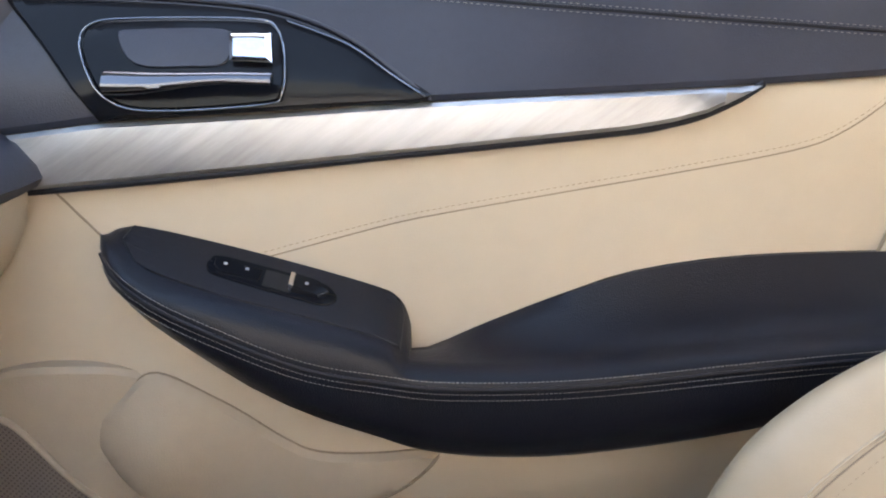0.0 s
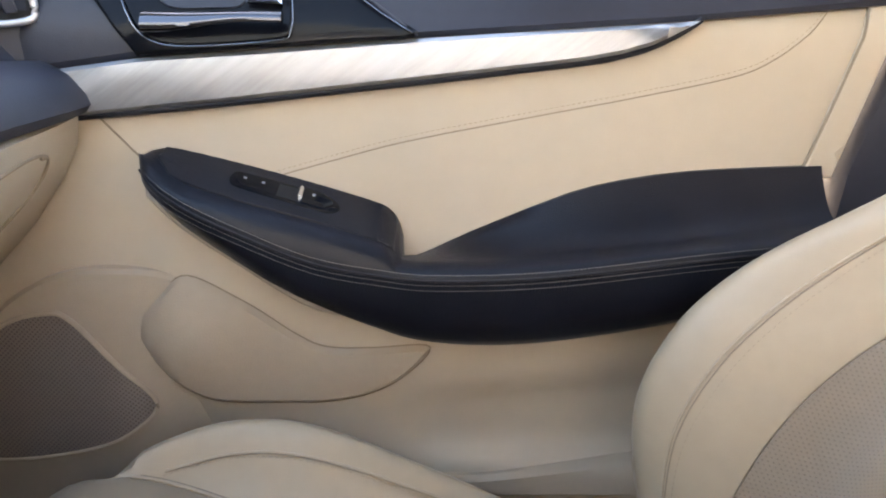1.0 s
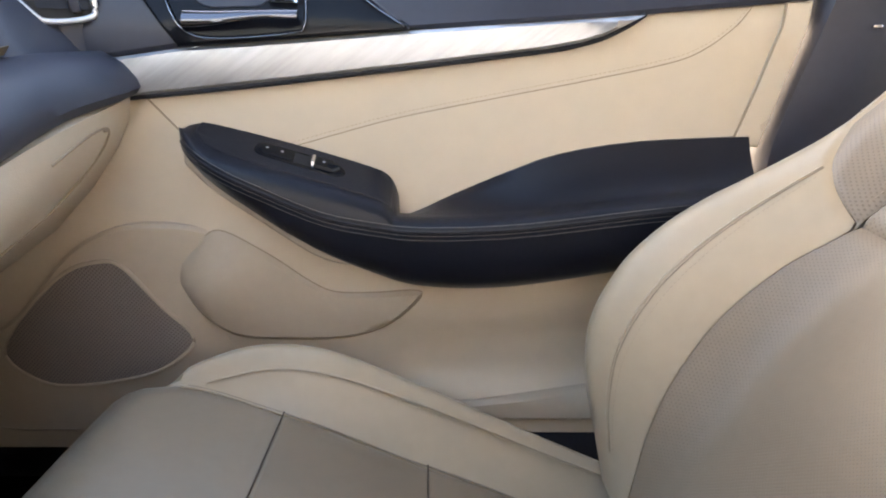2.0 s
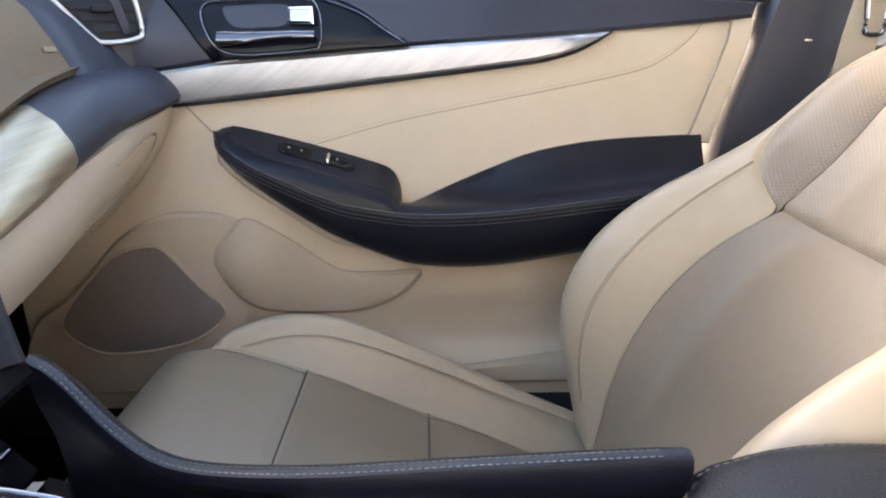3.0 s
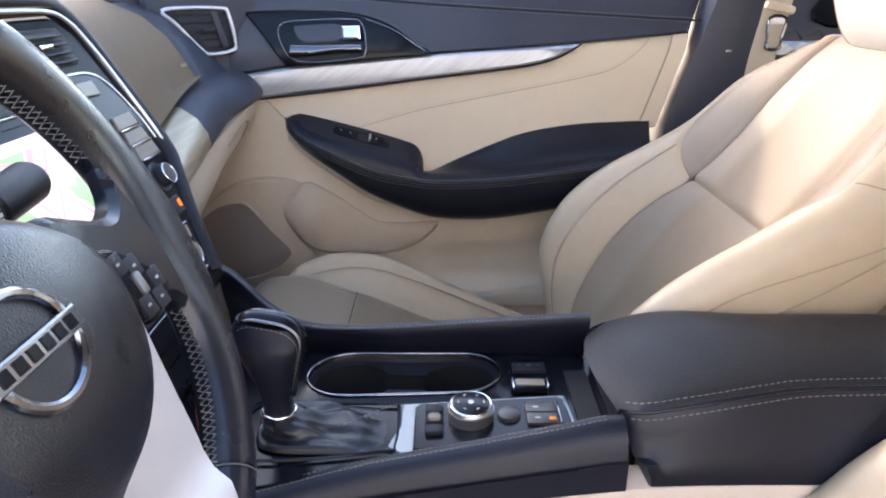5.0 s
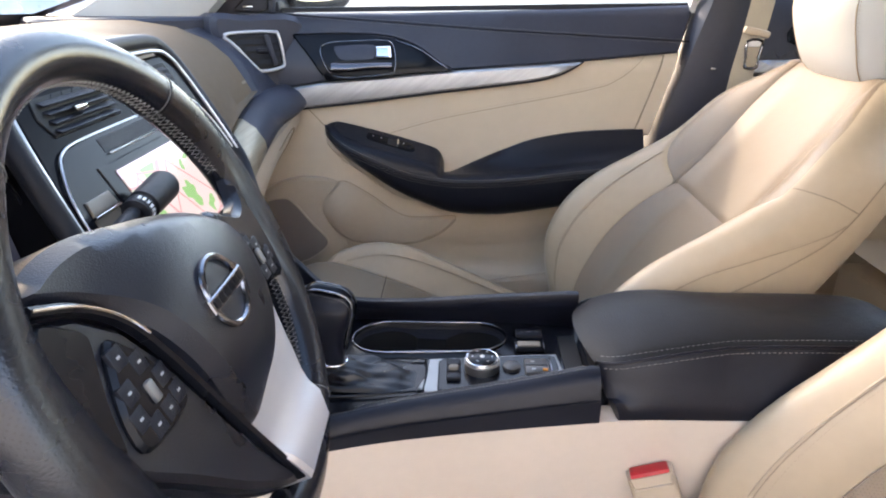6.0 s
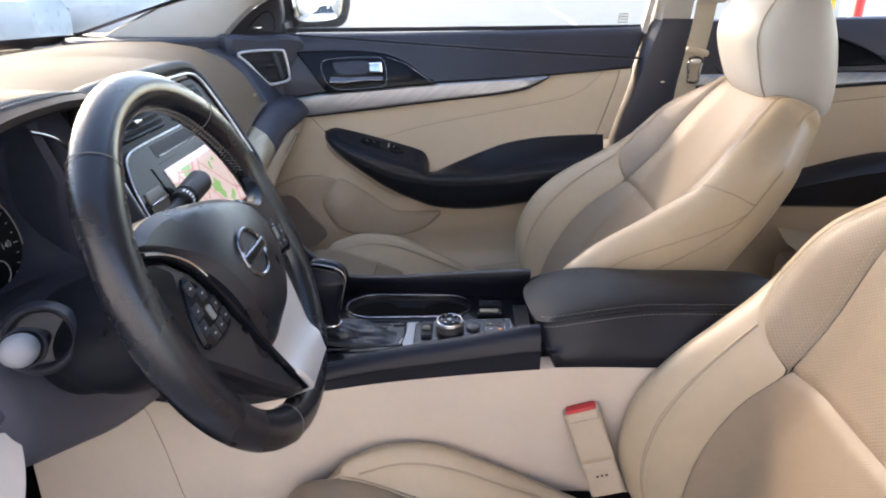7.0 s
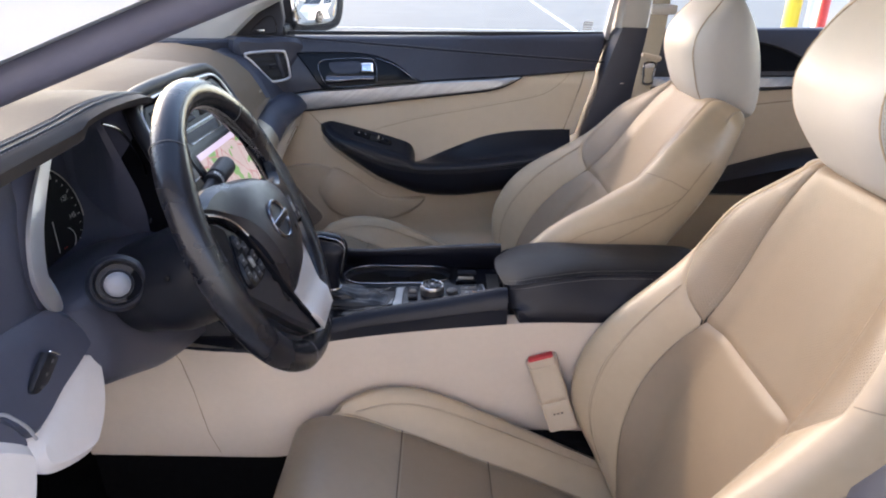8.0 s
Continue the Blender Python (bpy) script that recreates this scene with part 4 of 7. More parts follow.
for o in ([(-0.24, -0.170), (X0, -0.125), (X0, 0.125), (-0.24, 0.170)], [(X0, -0.125), (0.0, -0.105), (X1, -0.095), (X1, Y0), (X0, Y0)], [(X1, -0.095), (0.262, -0.085), (0.262, 0.085), (X1, 0.105)]):
    part("deck", plate(o, deck_at, 0.0, 0.0, 0.02, -0.02), gloss_black, console, "gloss black console deck")
loop = cup + cup[:1]
part("cup_surround", grid([[deck_at(*to_edge(a, b), 0.0) for a, b in loop], [deck_at(0.017 + (a - 0.017) * 1.06, 0.057 + (b - 0.057) * 1.12, 0.002) for a, b in loop], [deck_at(a, b, 0.004) for a, b in loop], [deck_at(0.017 + (a - 0.017) * 0.985, 0.057 + (b - 0.057) * 0.97, 0.0) for a, b in loop]]), gloss_black, console)
part("cup_ring", tube([deck_at(a, b, 0.005) for a, b in cup], 0.0020, True, 10), dark_chrome, console, "chrome cup holder ring")
# two round wells joined by a narrow channel, inside a sunken ledge
inner, outer = inner + inner[:1], outer + outer[:1]
part("cup_ledge", grid([[deck_at(a, b, 0.002) for a, b in outer], [deck_at(a, b, -0.004) for a, b in outer], [deck_at(a * 0.9 + c * 0.1, b * 0.9 + d * 0.1, -0.007) for (a, b), (c, d) in zip(outer, inner)], [deck_at(a, b, -0.009) for a, b in inner], [deck_at(a, b, -0.012) for a, b in inner]]), black_plastic, console, "", 30)
part("cup_well", grid([[deck_at(a, b, -0.010) for a, b in inner], [deck_at(a, b, -0.050) for a, b in inner], [deck_at(a, b, -0.095) for a, b in inner]]), deep_black, console, "deep black twin cup well")
part("cup_floor", plate([(-0.11, 0.005), (0.15, 0.005), (0.15, 0.11), (-0.11, 0.11)], deck_at, -0.090, 0.0, 0.04, -0.10), deep_black, console)
# controls
part("control_plate", plate(flat([(0.022, -0.090), (0.019, -0.045), (0.020, -0.008), (0.03, -0.004), (0.11, 0.0), (0.198, 0.004), (0.209, -0.004), (0.213, -0.05), (0.21, -0.085)], 3), deck_at, 0.005, 0.003, 0.02, -0.004), plate_silver, console, "satin silver control plate")
part("control_inlay", plate([(0.036, -0.088), (0.036, -0.014), (0.041, -0.008), (0.198, -0.002), (0.205, -0.008), (0.209, -0.082)], deck_at, 0.0075, 0.002, 0.02, 0.0), gloss_black, console)
kx = Matrix.Translation(deck_at(0.098, -0.035, 0.0))
knob = part("control_knob", lathe([(0.0245, 0.004), (0.0245, 0.0205), (0.0235, 0.023), (0.021, 0.0245), (0.006, 0.0245)], kx, 48), knob_metal, console, "knurled silver control knob")
part("knob_cap", lathe([(0.0205, 0.0235), (0.0205, 0.0255), (0.019, 0.0262), (0.002, 0.0266)], kx, 40), gloss_black, knob)
kn = [box((0.0012, 0.0022, 0.014), 0.0, kx @ Vector((0.0247 * math.cos(a), 0.0247 * math.sin(a), 0.0125)), Matrix.Rotation(a, 3, "Z")) for a in [2 * math.pi * i / 60 for i in range(60)]]
part("knurling", join(kn), knob_metal, knob)
part("knob_icon", lathe([(0.0034, 0.0264), (0.0034, 0.0269), (0.002, 0.0270)], kx, 20), pale_mark, knob)
for a in range(6):
    part("knob_mark", box((0.003, 0.0012, 0.0006), 0.0, kx @ Vector((0.014 * math.cos(a * 1.047), 0.014 * math.sin(a * 1.047), 0.0268)), Matrix.Rotation(a * 1.047 + 1.57, 3, "Z")), pale_mark, knob)
part("knob_ring", tube([kx @ Vector((0.0222 * math.cos(t), 0.0222 * math.sin(t), 0.0242)) for t in [2 * math.pi * q / 40 for q in range(40)]], 0.0011, True), chrome, knob)
for dx, dy in ((0.058, -0.026), (0.058, -0.043), (0.058, -0.060)):
    part("control_button", box((0.020, 0.014, 0.008), 0.003, deck_at(dx, dy, 0.010)), black_plastic, console)
part("toggle", box((0.015, 0.011, 0.010), 0.004, deck_at(0.058, -0.043, 0.013)), tan_button, console)
part("pedestal", lathe([(0.014, 0.0), (0.012, 0.010), (0.007, 0.0125)], Matrix.Translation(deck_at(0.140, -0.036, 0.002)), 24), mode_dark, console)
part("mode_button", box((0.034, 0.038, 0.007), 0.003, deck_at(0.175, -0.036, 0.008)), mode_dark, console, "dark grey mode buttons")
part("button_split", box((0.033, 0.0012, 0.001), 0.0, deck_at(0.175, -0.036, 0.0118)), deep_black, console)
for bx, by in ((0.170, -0.027), (0.170, -0.046)):
    part("button_mark", box((0.006, 0.0022, 0.0005), 0.0, deck_at(bx, by, 0.0118)), pale_mark, console)
part("button_edge", box((0.0022, 0.038, 0.006), 0.0008, deck_at(0.195, -0.036, 0.009)), dark_chrome, console)
part("button_light", box((0.007, 0.005, 0.001), 0.0, deck_at(0.186, -0.048, 0.0118)), orange_mark, console)
part("brake_switch", box((0.042, 0.018, 0.010), 0.003, deck_at(0.170, 0.020, 0.006)), gloss_black, console)
part("brake_switch_cap", box((0.034, 0.013, 0.006), 0.002, deck_at(0.170, 0.021, 0.010)), tan_button, console, "grey rocker cap")
for s in (-1, 1):
    part("switch_edge", box((0.0015, 0.016, 0.003), 0.0, deck_at(0.170 + s * 0.020, 0.019, 0.0115)), chrome, console)
part("heater_switch", box((0.041, 0.019, 0.007), 0.002, deck_at(0.174, 0.064, 0.003)), black_plastic, console)
for k in range(3):
    part("heater_mark", box((0.003 if k != 1 else 0.007, 0.003, 0.0005), 0.0, deck_at(0.162 + 0.012 * k, 0.065, 0.0067)), thread_grey, console)
part("lid_hinge_wall", box((0.02, 0.150, 0.075), 0.004, (0.262, 0.0, 0.540)), black_plastic, console)
part("storage_pit", plate([(0.216, -0.055), (0.242, -0.055), (0.242, 0.055), (0.216, 0.055)], deck_at, 0.0035, 0.0, 0.02, -0.004), deep_black, console)

# armrest lid
lid = thing("armrest_lid", (0.45, 0.0, 0.50), "black leather armrest lid with twin stitching", "armrest")
hw = curve1([(0.0, 0.076), (0.012, 0.084), (0.03, 0.088), (0.08, 0.0895), (0.13, 0.083), (0.17, 0.075), (0.21, 0.072), (0.40, 0.068), (0.46, 0.056)])
lid_z = curve1([(0.0, 0.594), (0.03, 0.600), (0.06, 0.607), (0.095, 0.6125), (0.13, 0.6155), (0.20, 0.617), (0.38, 0.617), (0.42, 0.611), (0.46, 0.590)])


def lid_row(s):
    """A cross-section of the padded top, s along the lid from its front edge."""
    w, e = hw(s), lid_z(s)
    x, front = 0.246 + s, ease(0.05, 0.0, s)
    pts = []
    for k in range(17):
        u = -1 + 2 * k / 16
        pts.append(Vector((x - 0.016 * (1 - u * u) * front, w * u, e - 0.010 * front * (1 - s / 0.05) - 0.003 * abs(u) ** 6 + 0.008 * (1 - u * u))))
    pts += [Vector((x, w + 0.003, e - 0.008)), Vector((x, w - 0.004, e - 0.022)), Vector((x, -w + 0.004, e - 0.022)), Vector((x, -w - 0.003, e - 0.008))]
    return pts


def body_row(s):
    w, e = hw(s), lid_z(s)
    x, end = 0.246 + s, 0.03 * ease(0.40, 0.46, s)
    half = [(0.002, w + 0.0005, e - 0.009), (0.004, w + 0.006, e - 0.016), (0.008, w + 0.011, e - 0.030), (0.014, 0.6 * (w + 0.018) + 0.4 * 0.110, e - 0.050), (0.022, 0.114 - end, 0.545), (0.028, 0.117 - end, 0.530), (0.031, 0.113 - end, 0.513)]
    return [Vector((x + d, -y, z)) for d, y, z in half] + [Vector((x + d, y, z)) for d, y, z in reversed(half)]


steps = [0.0, 0.004, 0.009, 0.016, 0.025, 0.035, 0.048] + [0.06 + 0.02 * i for i in range(21)]
part("lid_top", grid([lid_row(s) for s in steps], True, True), worn_leather, lid, "worn black leather lid", 50)
part("lid_body", grid([body_row(s) for s in steps], True, True), black_leather, lid, "padded black leather lid side", 50)
seam_s = [0.006 + 0.0135 * i for i in range(33)]
for side in (-1, 1):
    part("stitching", stitches([Vector((0.246 + s, side * (hw(s) - 0.003), lid_z(s) - 0.0020)) for s in seam_s], 0.0045, 0.0025, 0.0006), thread_light, lid)
    part("stitching", stitches([Vector((0.250 + s, side * (hw(s) + 0.0066), lid_z(s) - 0.0150)) for s in seam_s], 0.0045, 0.0025, 0.0006), thread_light, lid)
    part("lid_welt", tube([Vector((0.247 + s, side * (hw(s) + 0.0032), lid_z(s) - 0.0085)) for s in seam_s], 0.0022), black_leather, lid)

# gear lever
lever = thing("gear_lever", (-0.10, -0.035, 0.53), "leather gear lever with chrome cap and gaiter", "gear lever")
def grip_at(s, t, out=0.0):
    """A point of the lever's grip at height s and angle t."""
    c = Vector((-0.111 - 0.004 * s, -0.038 + 0.003 * ease(0.7, 1.0, s), 0.548 + 0.114 * s))
    a = 0.0155 + 0.0205 * ease(0.22, 0.92, s) - 0.006 * ease(0.90, 1.0, s) + out
    b = 0.0145 + 0.0085 * ease(0.0, 0.75, s) - 0.010 * ease(0.80, 1.0, s) + out
    ex = math.copysign(abs(math.cos(t)) ** 0.75, math.cos(t))
    ey = math.copysign(abs(math.sin(t)) ** 0.75, math.sin(t))
    return c + Vector((a * ex, b * ey, -0.007 * ease(0.6, 1.0, s) * ex))


part("grip", grid([[grip_at(i / 28, 2 * math.pi * k / 32) for k in range(32)] for i in range(29)], True, True), black_leather, lever, "", 60)
ridge = spline([(-0.143, -0.035, 0.6630), (-0.132, -0.035, 0.6690), (-0.113, -0.035, 0.6665), (-0.094, -0.035, 0.6610), (-0.083, -0.035, 0.6500), (-0.0815, -0.036, 0.6350), (-0.086, -0.037, 0.6150), (-0.091, -0.038, 0.5920), (-0.094, -0.038, 0.5760)], 6)
part("gloss_spine", sweep(ridge, ring(0.0062, 14, 1.75), (0, 1, 0), False, lambda q: 0.75 + 0.25 * ease(0.0, 0.12, q) - 0.45 * ease(0.6, 1.0, q)), gloss_black, lever, "gloss black top and spine of the lever")


def spine_edge(k, side):
    q = k / (len(ridge) - 1)
    w = 0.0112 * (0.75 + 0.25 * ease(0.0, 0.12, q) - 0.45 * ease(0.6, 1.0, q))
    return ridge[k] + Vector((0.0012, side * w, 0.0010))


loop_path = [spine_edge(k, -1) for k in range(len(ridge) - 4, -1, -1)] + [ridge[0] + Vector((-0.004, 0, 0.0))] + [spine_edge(k, 1) for k in range(len(ridge) - 4)]
part("chrome_edge", tube(loop_path, 0.0019, False, 10), dark_chrome, lever, "polished chrome edging of the lever")
seam_path = [ridge[k] + Vector((-0.001, -0.0150 if k < 30 else -0.0125, -0.0048)) for k in range(2, len(ridge) - 6)]
part("stitching", stitches(seam_path, 0.0034, 0.0016, 0.0005), thread_light, lever)
rim_t = [2 * math.pi * k / 32 for k in range(32)]
part("collar", tube([Vector((-0.111 + 0.0175 * math.cos(t), -0.038 + 0.0165 * math.sin(t), 0.555)) for t in rim_t], 0.0016, True), chrome, lever)
rows = []
for i in range(22):
    s = i / 21
    row = []
    for k in range(56):
        t = 2 * math.pi * k / 56
        w = 0.018 + (0.041 - 0.018) * s ** 1.3
        l = 0.021 + (0.076 - 0.021) * s ** 1.3
        crease = 0.0022 * math.sin(4 * t + 3 * s) + 0.0010 * math.sin(9 * t - 7 * s + 1) + 0.0030 * math.sin(s * 11 + 2 * math.sin(t + 0.6))
        live = 4 * s * (1 - s)
        ex = math.copysign(abs(math.cos(t)) ** (1 - 0.45 * s), math.cos(t))
        ey = math.copysign(abs(math.sin(t)) ** (1 - 0.45 * s), math.sin(t))
        row.append(Vector((-0.111 + 0.052 * s + (l + crease * live) * ex, -0.038 - 0.004 * s + (w + crease * live) * ey, 0.554 - 0.022 * s ** 0.8 + crease * live)))
    rows.append(row)
part("gaiter", grid(rows, True, True), gaiter_leather, lever, "creased black leather gaiter", 60)
part("stitching", stitches(spline([(-0.040, -0.052, 0.546), (-0.010, -0.030, 0.545), (0.012, -0.008, 0.540)], 8), 0.004, 0.002, 0.0007), thread_light, lever)
part("gaiter_frame", tube([deck_at(a, b, 0.004) for a, b in flat([(-0.150, -0.088), (0.0, -0.085), (0.017, -0.075), (0.017, -0.012), (0.0, -0.003), (-0.10, 0.0), (-0.150, 0.005)], 5)], 0.0018, True), gloss_black, lever)

# ---- dashboard ----
dash = thing("dashboard", (-0.55, 0.0, 0.45), "tan and black dashboard with metal trim band", "dashboard")
band_t = curve1([(0.18, 0.705), (0.285, 0.735), (0.374, 0.769), (0.472, 0.801), (0.60, 0.822), (0.72, 0.826)])
band_b = curve1([(0.18, 0.655), (0.30, 0.682), (0.386, 0.700), (0.473, 0.724), (0.60, 0.752), (0.72, 0.772)])


def tail(y):
    return -0.10 * max(0, (y - 0.56) / 0.16) ** 2


rows = []
for i in range(30):
    y = 0.17 + 0.41 * i / 29
    t = band_t(y)
    f = tail(y) * 0.7
    lo = 0.02 * ease(0.40, 0.18, y)
    rows.append([Vector((x, y, z)) for x, z in ((-1.02, 0.94), (-0.90, 0.962), (-0.75, 0.975), (-0.62, 0.975), (-0.53 + f, 0.962), (-0.465 + f, 0.935), (-0.425 + f, 0.90), (-0.40 + f, 0.86), (-0.385 + f, 0.82 + (t - 0.80) * 0.5), (-0.372 + f, t + 0.012), (-0.380 + f, t + 0.002), (-0.45 + f, t - 0.01))])
part("dash_pad", grid(rows), tan_pad, dash, "tan padded dashboard top")
part("airbag_mark", box((0.001, 0.026, 0.006), 0.0, (-0.3935, 0.556, 0.853), Matrix.Rotation(radians(-16), 3, "Y")), seam_dark, dash)
# past y 0.455 the same band is drawn dark instead of metal
for name, mat, y0, y1, label in (("trim_band", brushed_warm, 0.17, 0.455, "brushed metal dashboard band"), ("band_end", soft_black, 0.455, 0.714, "dark end of the dashboard band")):
    rows = []
    for i in range(26):
        y = y0 + (y1 - y0) * i / 25
        t, b, f = band_t(y), band_b(y), 0.012 + 0.026 * ease(0.56, 0.70, y)
        rows.append([Vector((x + f, y, z)) for x, z in ((-0.42, t - 0.002), (-0.384, t), (-0.357, t - 0.25 * (t - b)), (-0.342, (t + b) / 2 - 0.005), (-0.339, b + 0.2 * (t - b)), (-0.345, b + 0.003), (-0.38, b))])
    if name == "band_end":
        for k in (1, 2):
            rows.append([p + Vector((-0.010 * k * k, 0.012 * k, 0)) for p in rows[25]])
    part(name, grid(rows), mat, dash, label)
rows = []
for i in range(12):
    y = 0.575 + 0.17 * i / 11
    f = -0.03 * ease(0.60, 0.56, y) + 0.012 * ease(0.66, 0.74, y)
    rows.append([Vector((x + f, y, z)) for x, z in ((-0.52, 0.955), (-0.45, 0.93), (-0.415, 0.89), (-0.395, 0.86), (-0.382, 0.835), (-0.374, 0.82), (-0.40, 0.81))])
part("dash_end_cap", grid(rows), soft_black, dash, "black dashboard end")
def lower_dash(y):
    """The side profile of the beige lower dashboard at y: full over the knees, swept back towards the door."""
    b, e = band_b(y), ease(0.42, 0.70, y)
    full = ((-0.37, b + 0.004), (-0.338, b - 0.002), (-0.330, b - 0.02), (-0.330, b - 0.045), (-0.340, b - 0.075), (-0.37, b - 0.10), (-0.42, b - 0.13), (-0.50, 0.55), (-0.56, 0.42))
    swept = ((-0.345, b + 0.004), (-0.318, b - 0.002), (-0.322, b - 0.03), (-0.343, b - 0.068), (-0.383, b - 0.12), (-0.443, b - 0.18), (-0.50, b - 0.22), (-0.60, b - 0.29), (-0.68, b - 0.34))
    return [Vector((p[0] + (q[0] - p[0]) * e, y, p[1] + (q[1] - p[1]) * e)) for p, q in zip(full, swept)]


def on_lower_dash(y, j):
    pts = lower_dash(y)
    k = min(int(j), len(pts) - 2)
    return pts[k].lerp(pts[k + 1], j - k) + Vector((0.0008, 0, 0))


rows = [lower_dash(0.17 + 0.545 * i / 33) for i in range(34)]
for k in (1, 2):
    rows.append([p + Vector((-0.010 * k * k, 0.010 * k, 0)) for p in rows[33]])
part("glovebox", grid(rows), beige_plastic, dash, "beige lower dashboard and glovebox")
# dark line that draws the shade along the moulded glovebox crease
crease = [on_lower_dash(y, j) for y, j in ((0.540, 2.15), (0.585, 1.90), (0.625, 1.75), (0.652, 1.85), (0.660, 2.2), (0.655, 2.7), (0.635, 3.2), (0.59, 3.8), (0.52, 4.3), (0.42, 4.9), (0.30, 5.3))]
part("crease_shade", tube(spline(crease, 5), 0.0016), seam_dark, dash)
# small dark block for the shadow in the dimple at the crease's end
part("dimple_shade", box((0.004, 0.012, 0.005), 0.002, on_lower_dash(0.650, 1.9)), seam_dark, dash)
# end pod and outer vent
vm = axes((-0.389, 0.689, 0.904), (0.090, 0.068, 0.0), (-0.030, -0.020, 0.070))


def on_vent(a, b, l):
    return vm @ Vector((a, b, l))


pod = [(-0.100, 0.075), (-0.02, 0.075), (0.09, 0.072), (0.13, 0.02), (0.12, -0.10), (0.0, -0.10), (-0.075, -0.09), (-0.085, -0.03)]
part("end_pod", plate(flat(pod, 4), on_vent, -0.006, 0.012, 0.02, -0.14), soft_black, dash, "black dashboard end pod")
vo = [(-0.080, 0.036), (-0.03, 0.041), (0.030, 0.039), (0.043, 0.030), (0.051, -0.026), (0.042, -0.040), (0.0, -0.045), (-0.018, -0.036), (-0.058, 0.012)]
vent = part("vent", plate(flat(vo, 4), on_vent, -0.002, 0.002, 0.02, -0.03), deep_black, dash, "dashboard air vent")
part("vent_frame", tube([on_vent(a, b, 0.001) for a, b in flat(vo, 5)], 0.0038, True, 10), bright_band, vent, "satin silver vent frame")
for k in range(5):
    b = -0.03 + 0.015 * k
    l0 = -0.012 - 0.9 * (b + 0.03)
    part("vent_slat", grid([[on_vent(a, b, 0.0005), on_vent(a, b + 0.010, -0.002)] for a in (l0, 0.015, 0.044)]), black_plastic, vent)
part("vent_blade", box((0.012, 0.07, 0.006), 0.003, vm @ Vector((0.022, 0.0, 0.002)), vm.to_3x3() @ Matrix.Rotation(radians(14), 3, "Z")), soft_black, vent)
part("vent_tab", box((0.026, 0.010, 0.008), 0.003, vm @ Vector((0.0, 0.0, 0.004)), vm.to_3x3()), black_plastic, vent)

# centre stack
def on_stack(a, z, l):
    """y, height and outward lift on the sloping face of the centre stack."""
    return Vector((0.09 - 0.5 * z, a, z)) + Vector((0.8944, 0, 0.4472)) * l


stack_o = [(-0.162, 0.625), (0.162, 0.625), (0.168, 0.70), (0.214, 0.785), (0.205, 0.86), (0.190, 0.930), (0.165, 0.950), (-0.165, 0.950), (-0.190, 0.930), (-0.205, 0.86), (-0.214, 0.785), (-0.168, 0.70)]
stack = part("stack_fascia", plate(stack_o, on_stack, 0.0, 0.004, 0.02, -0.12), stack_black, dash, "gloss black centre stack")
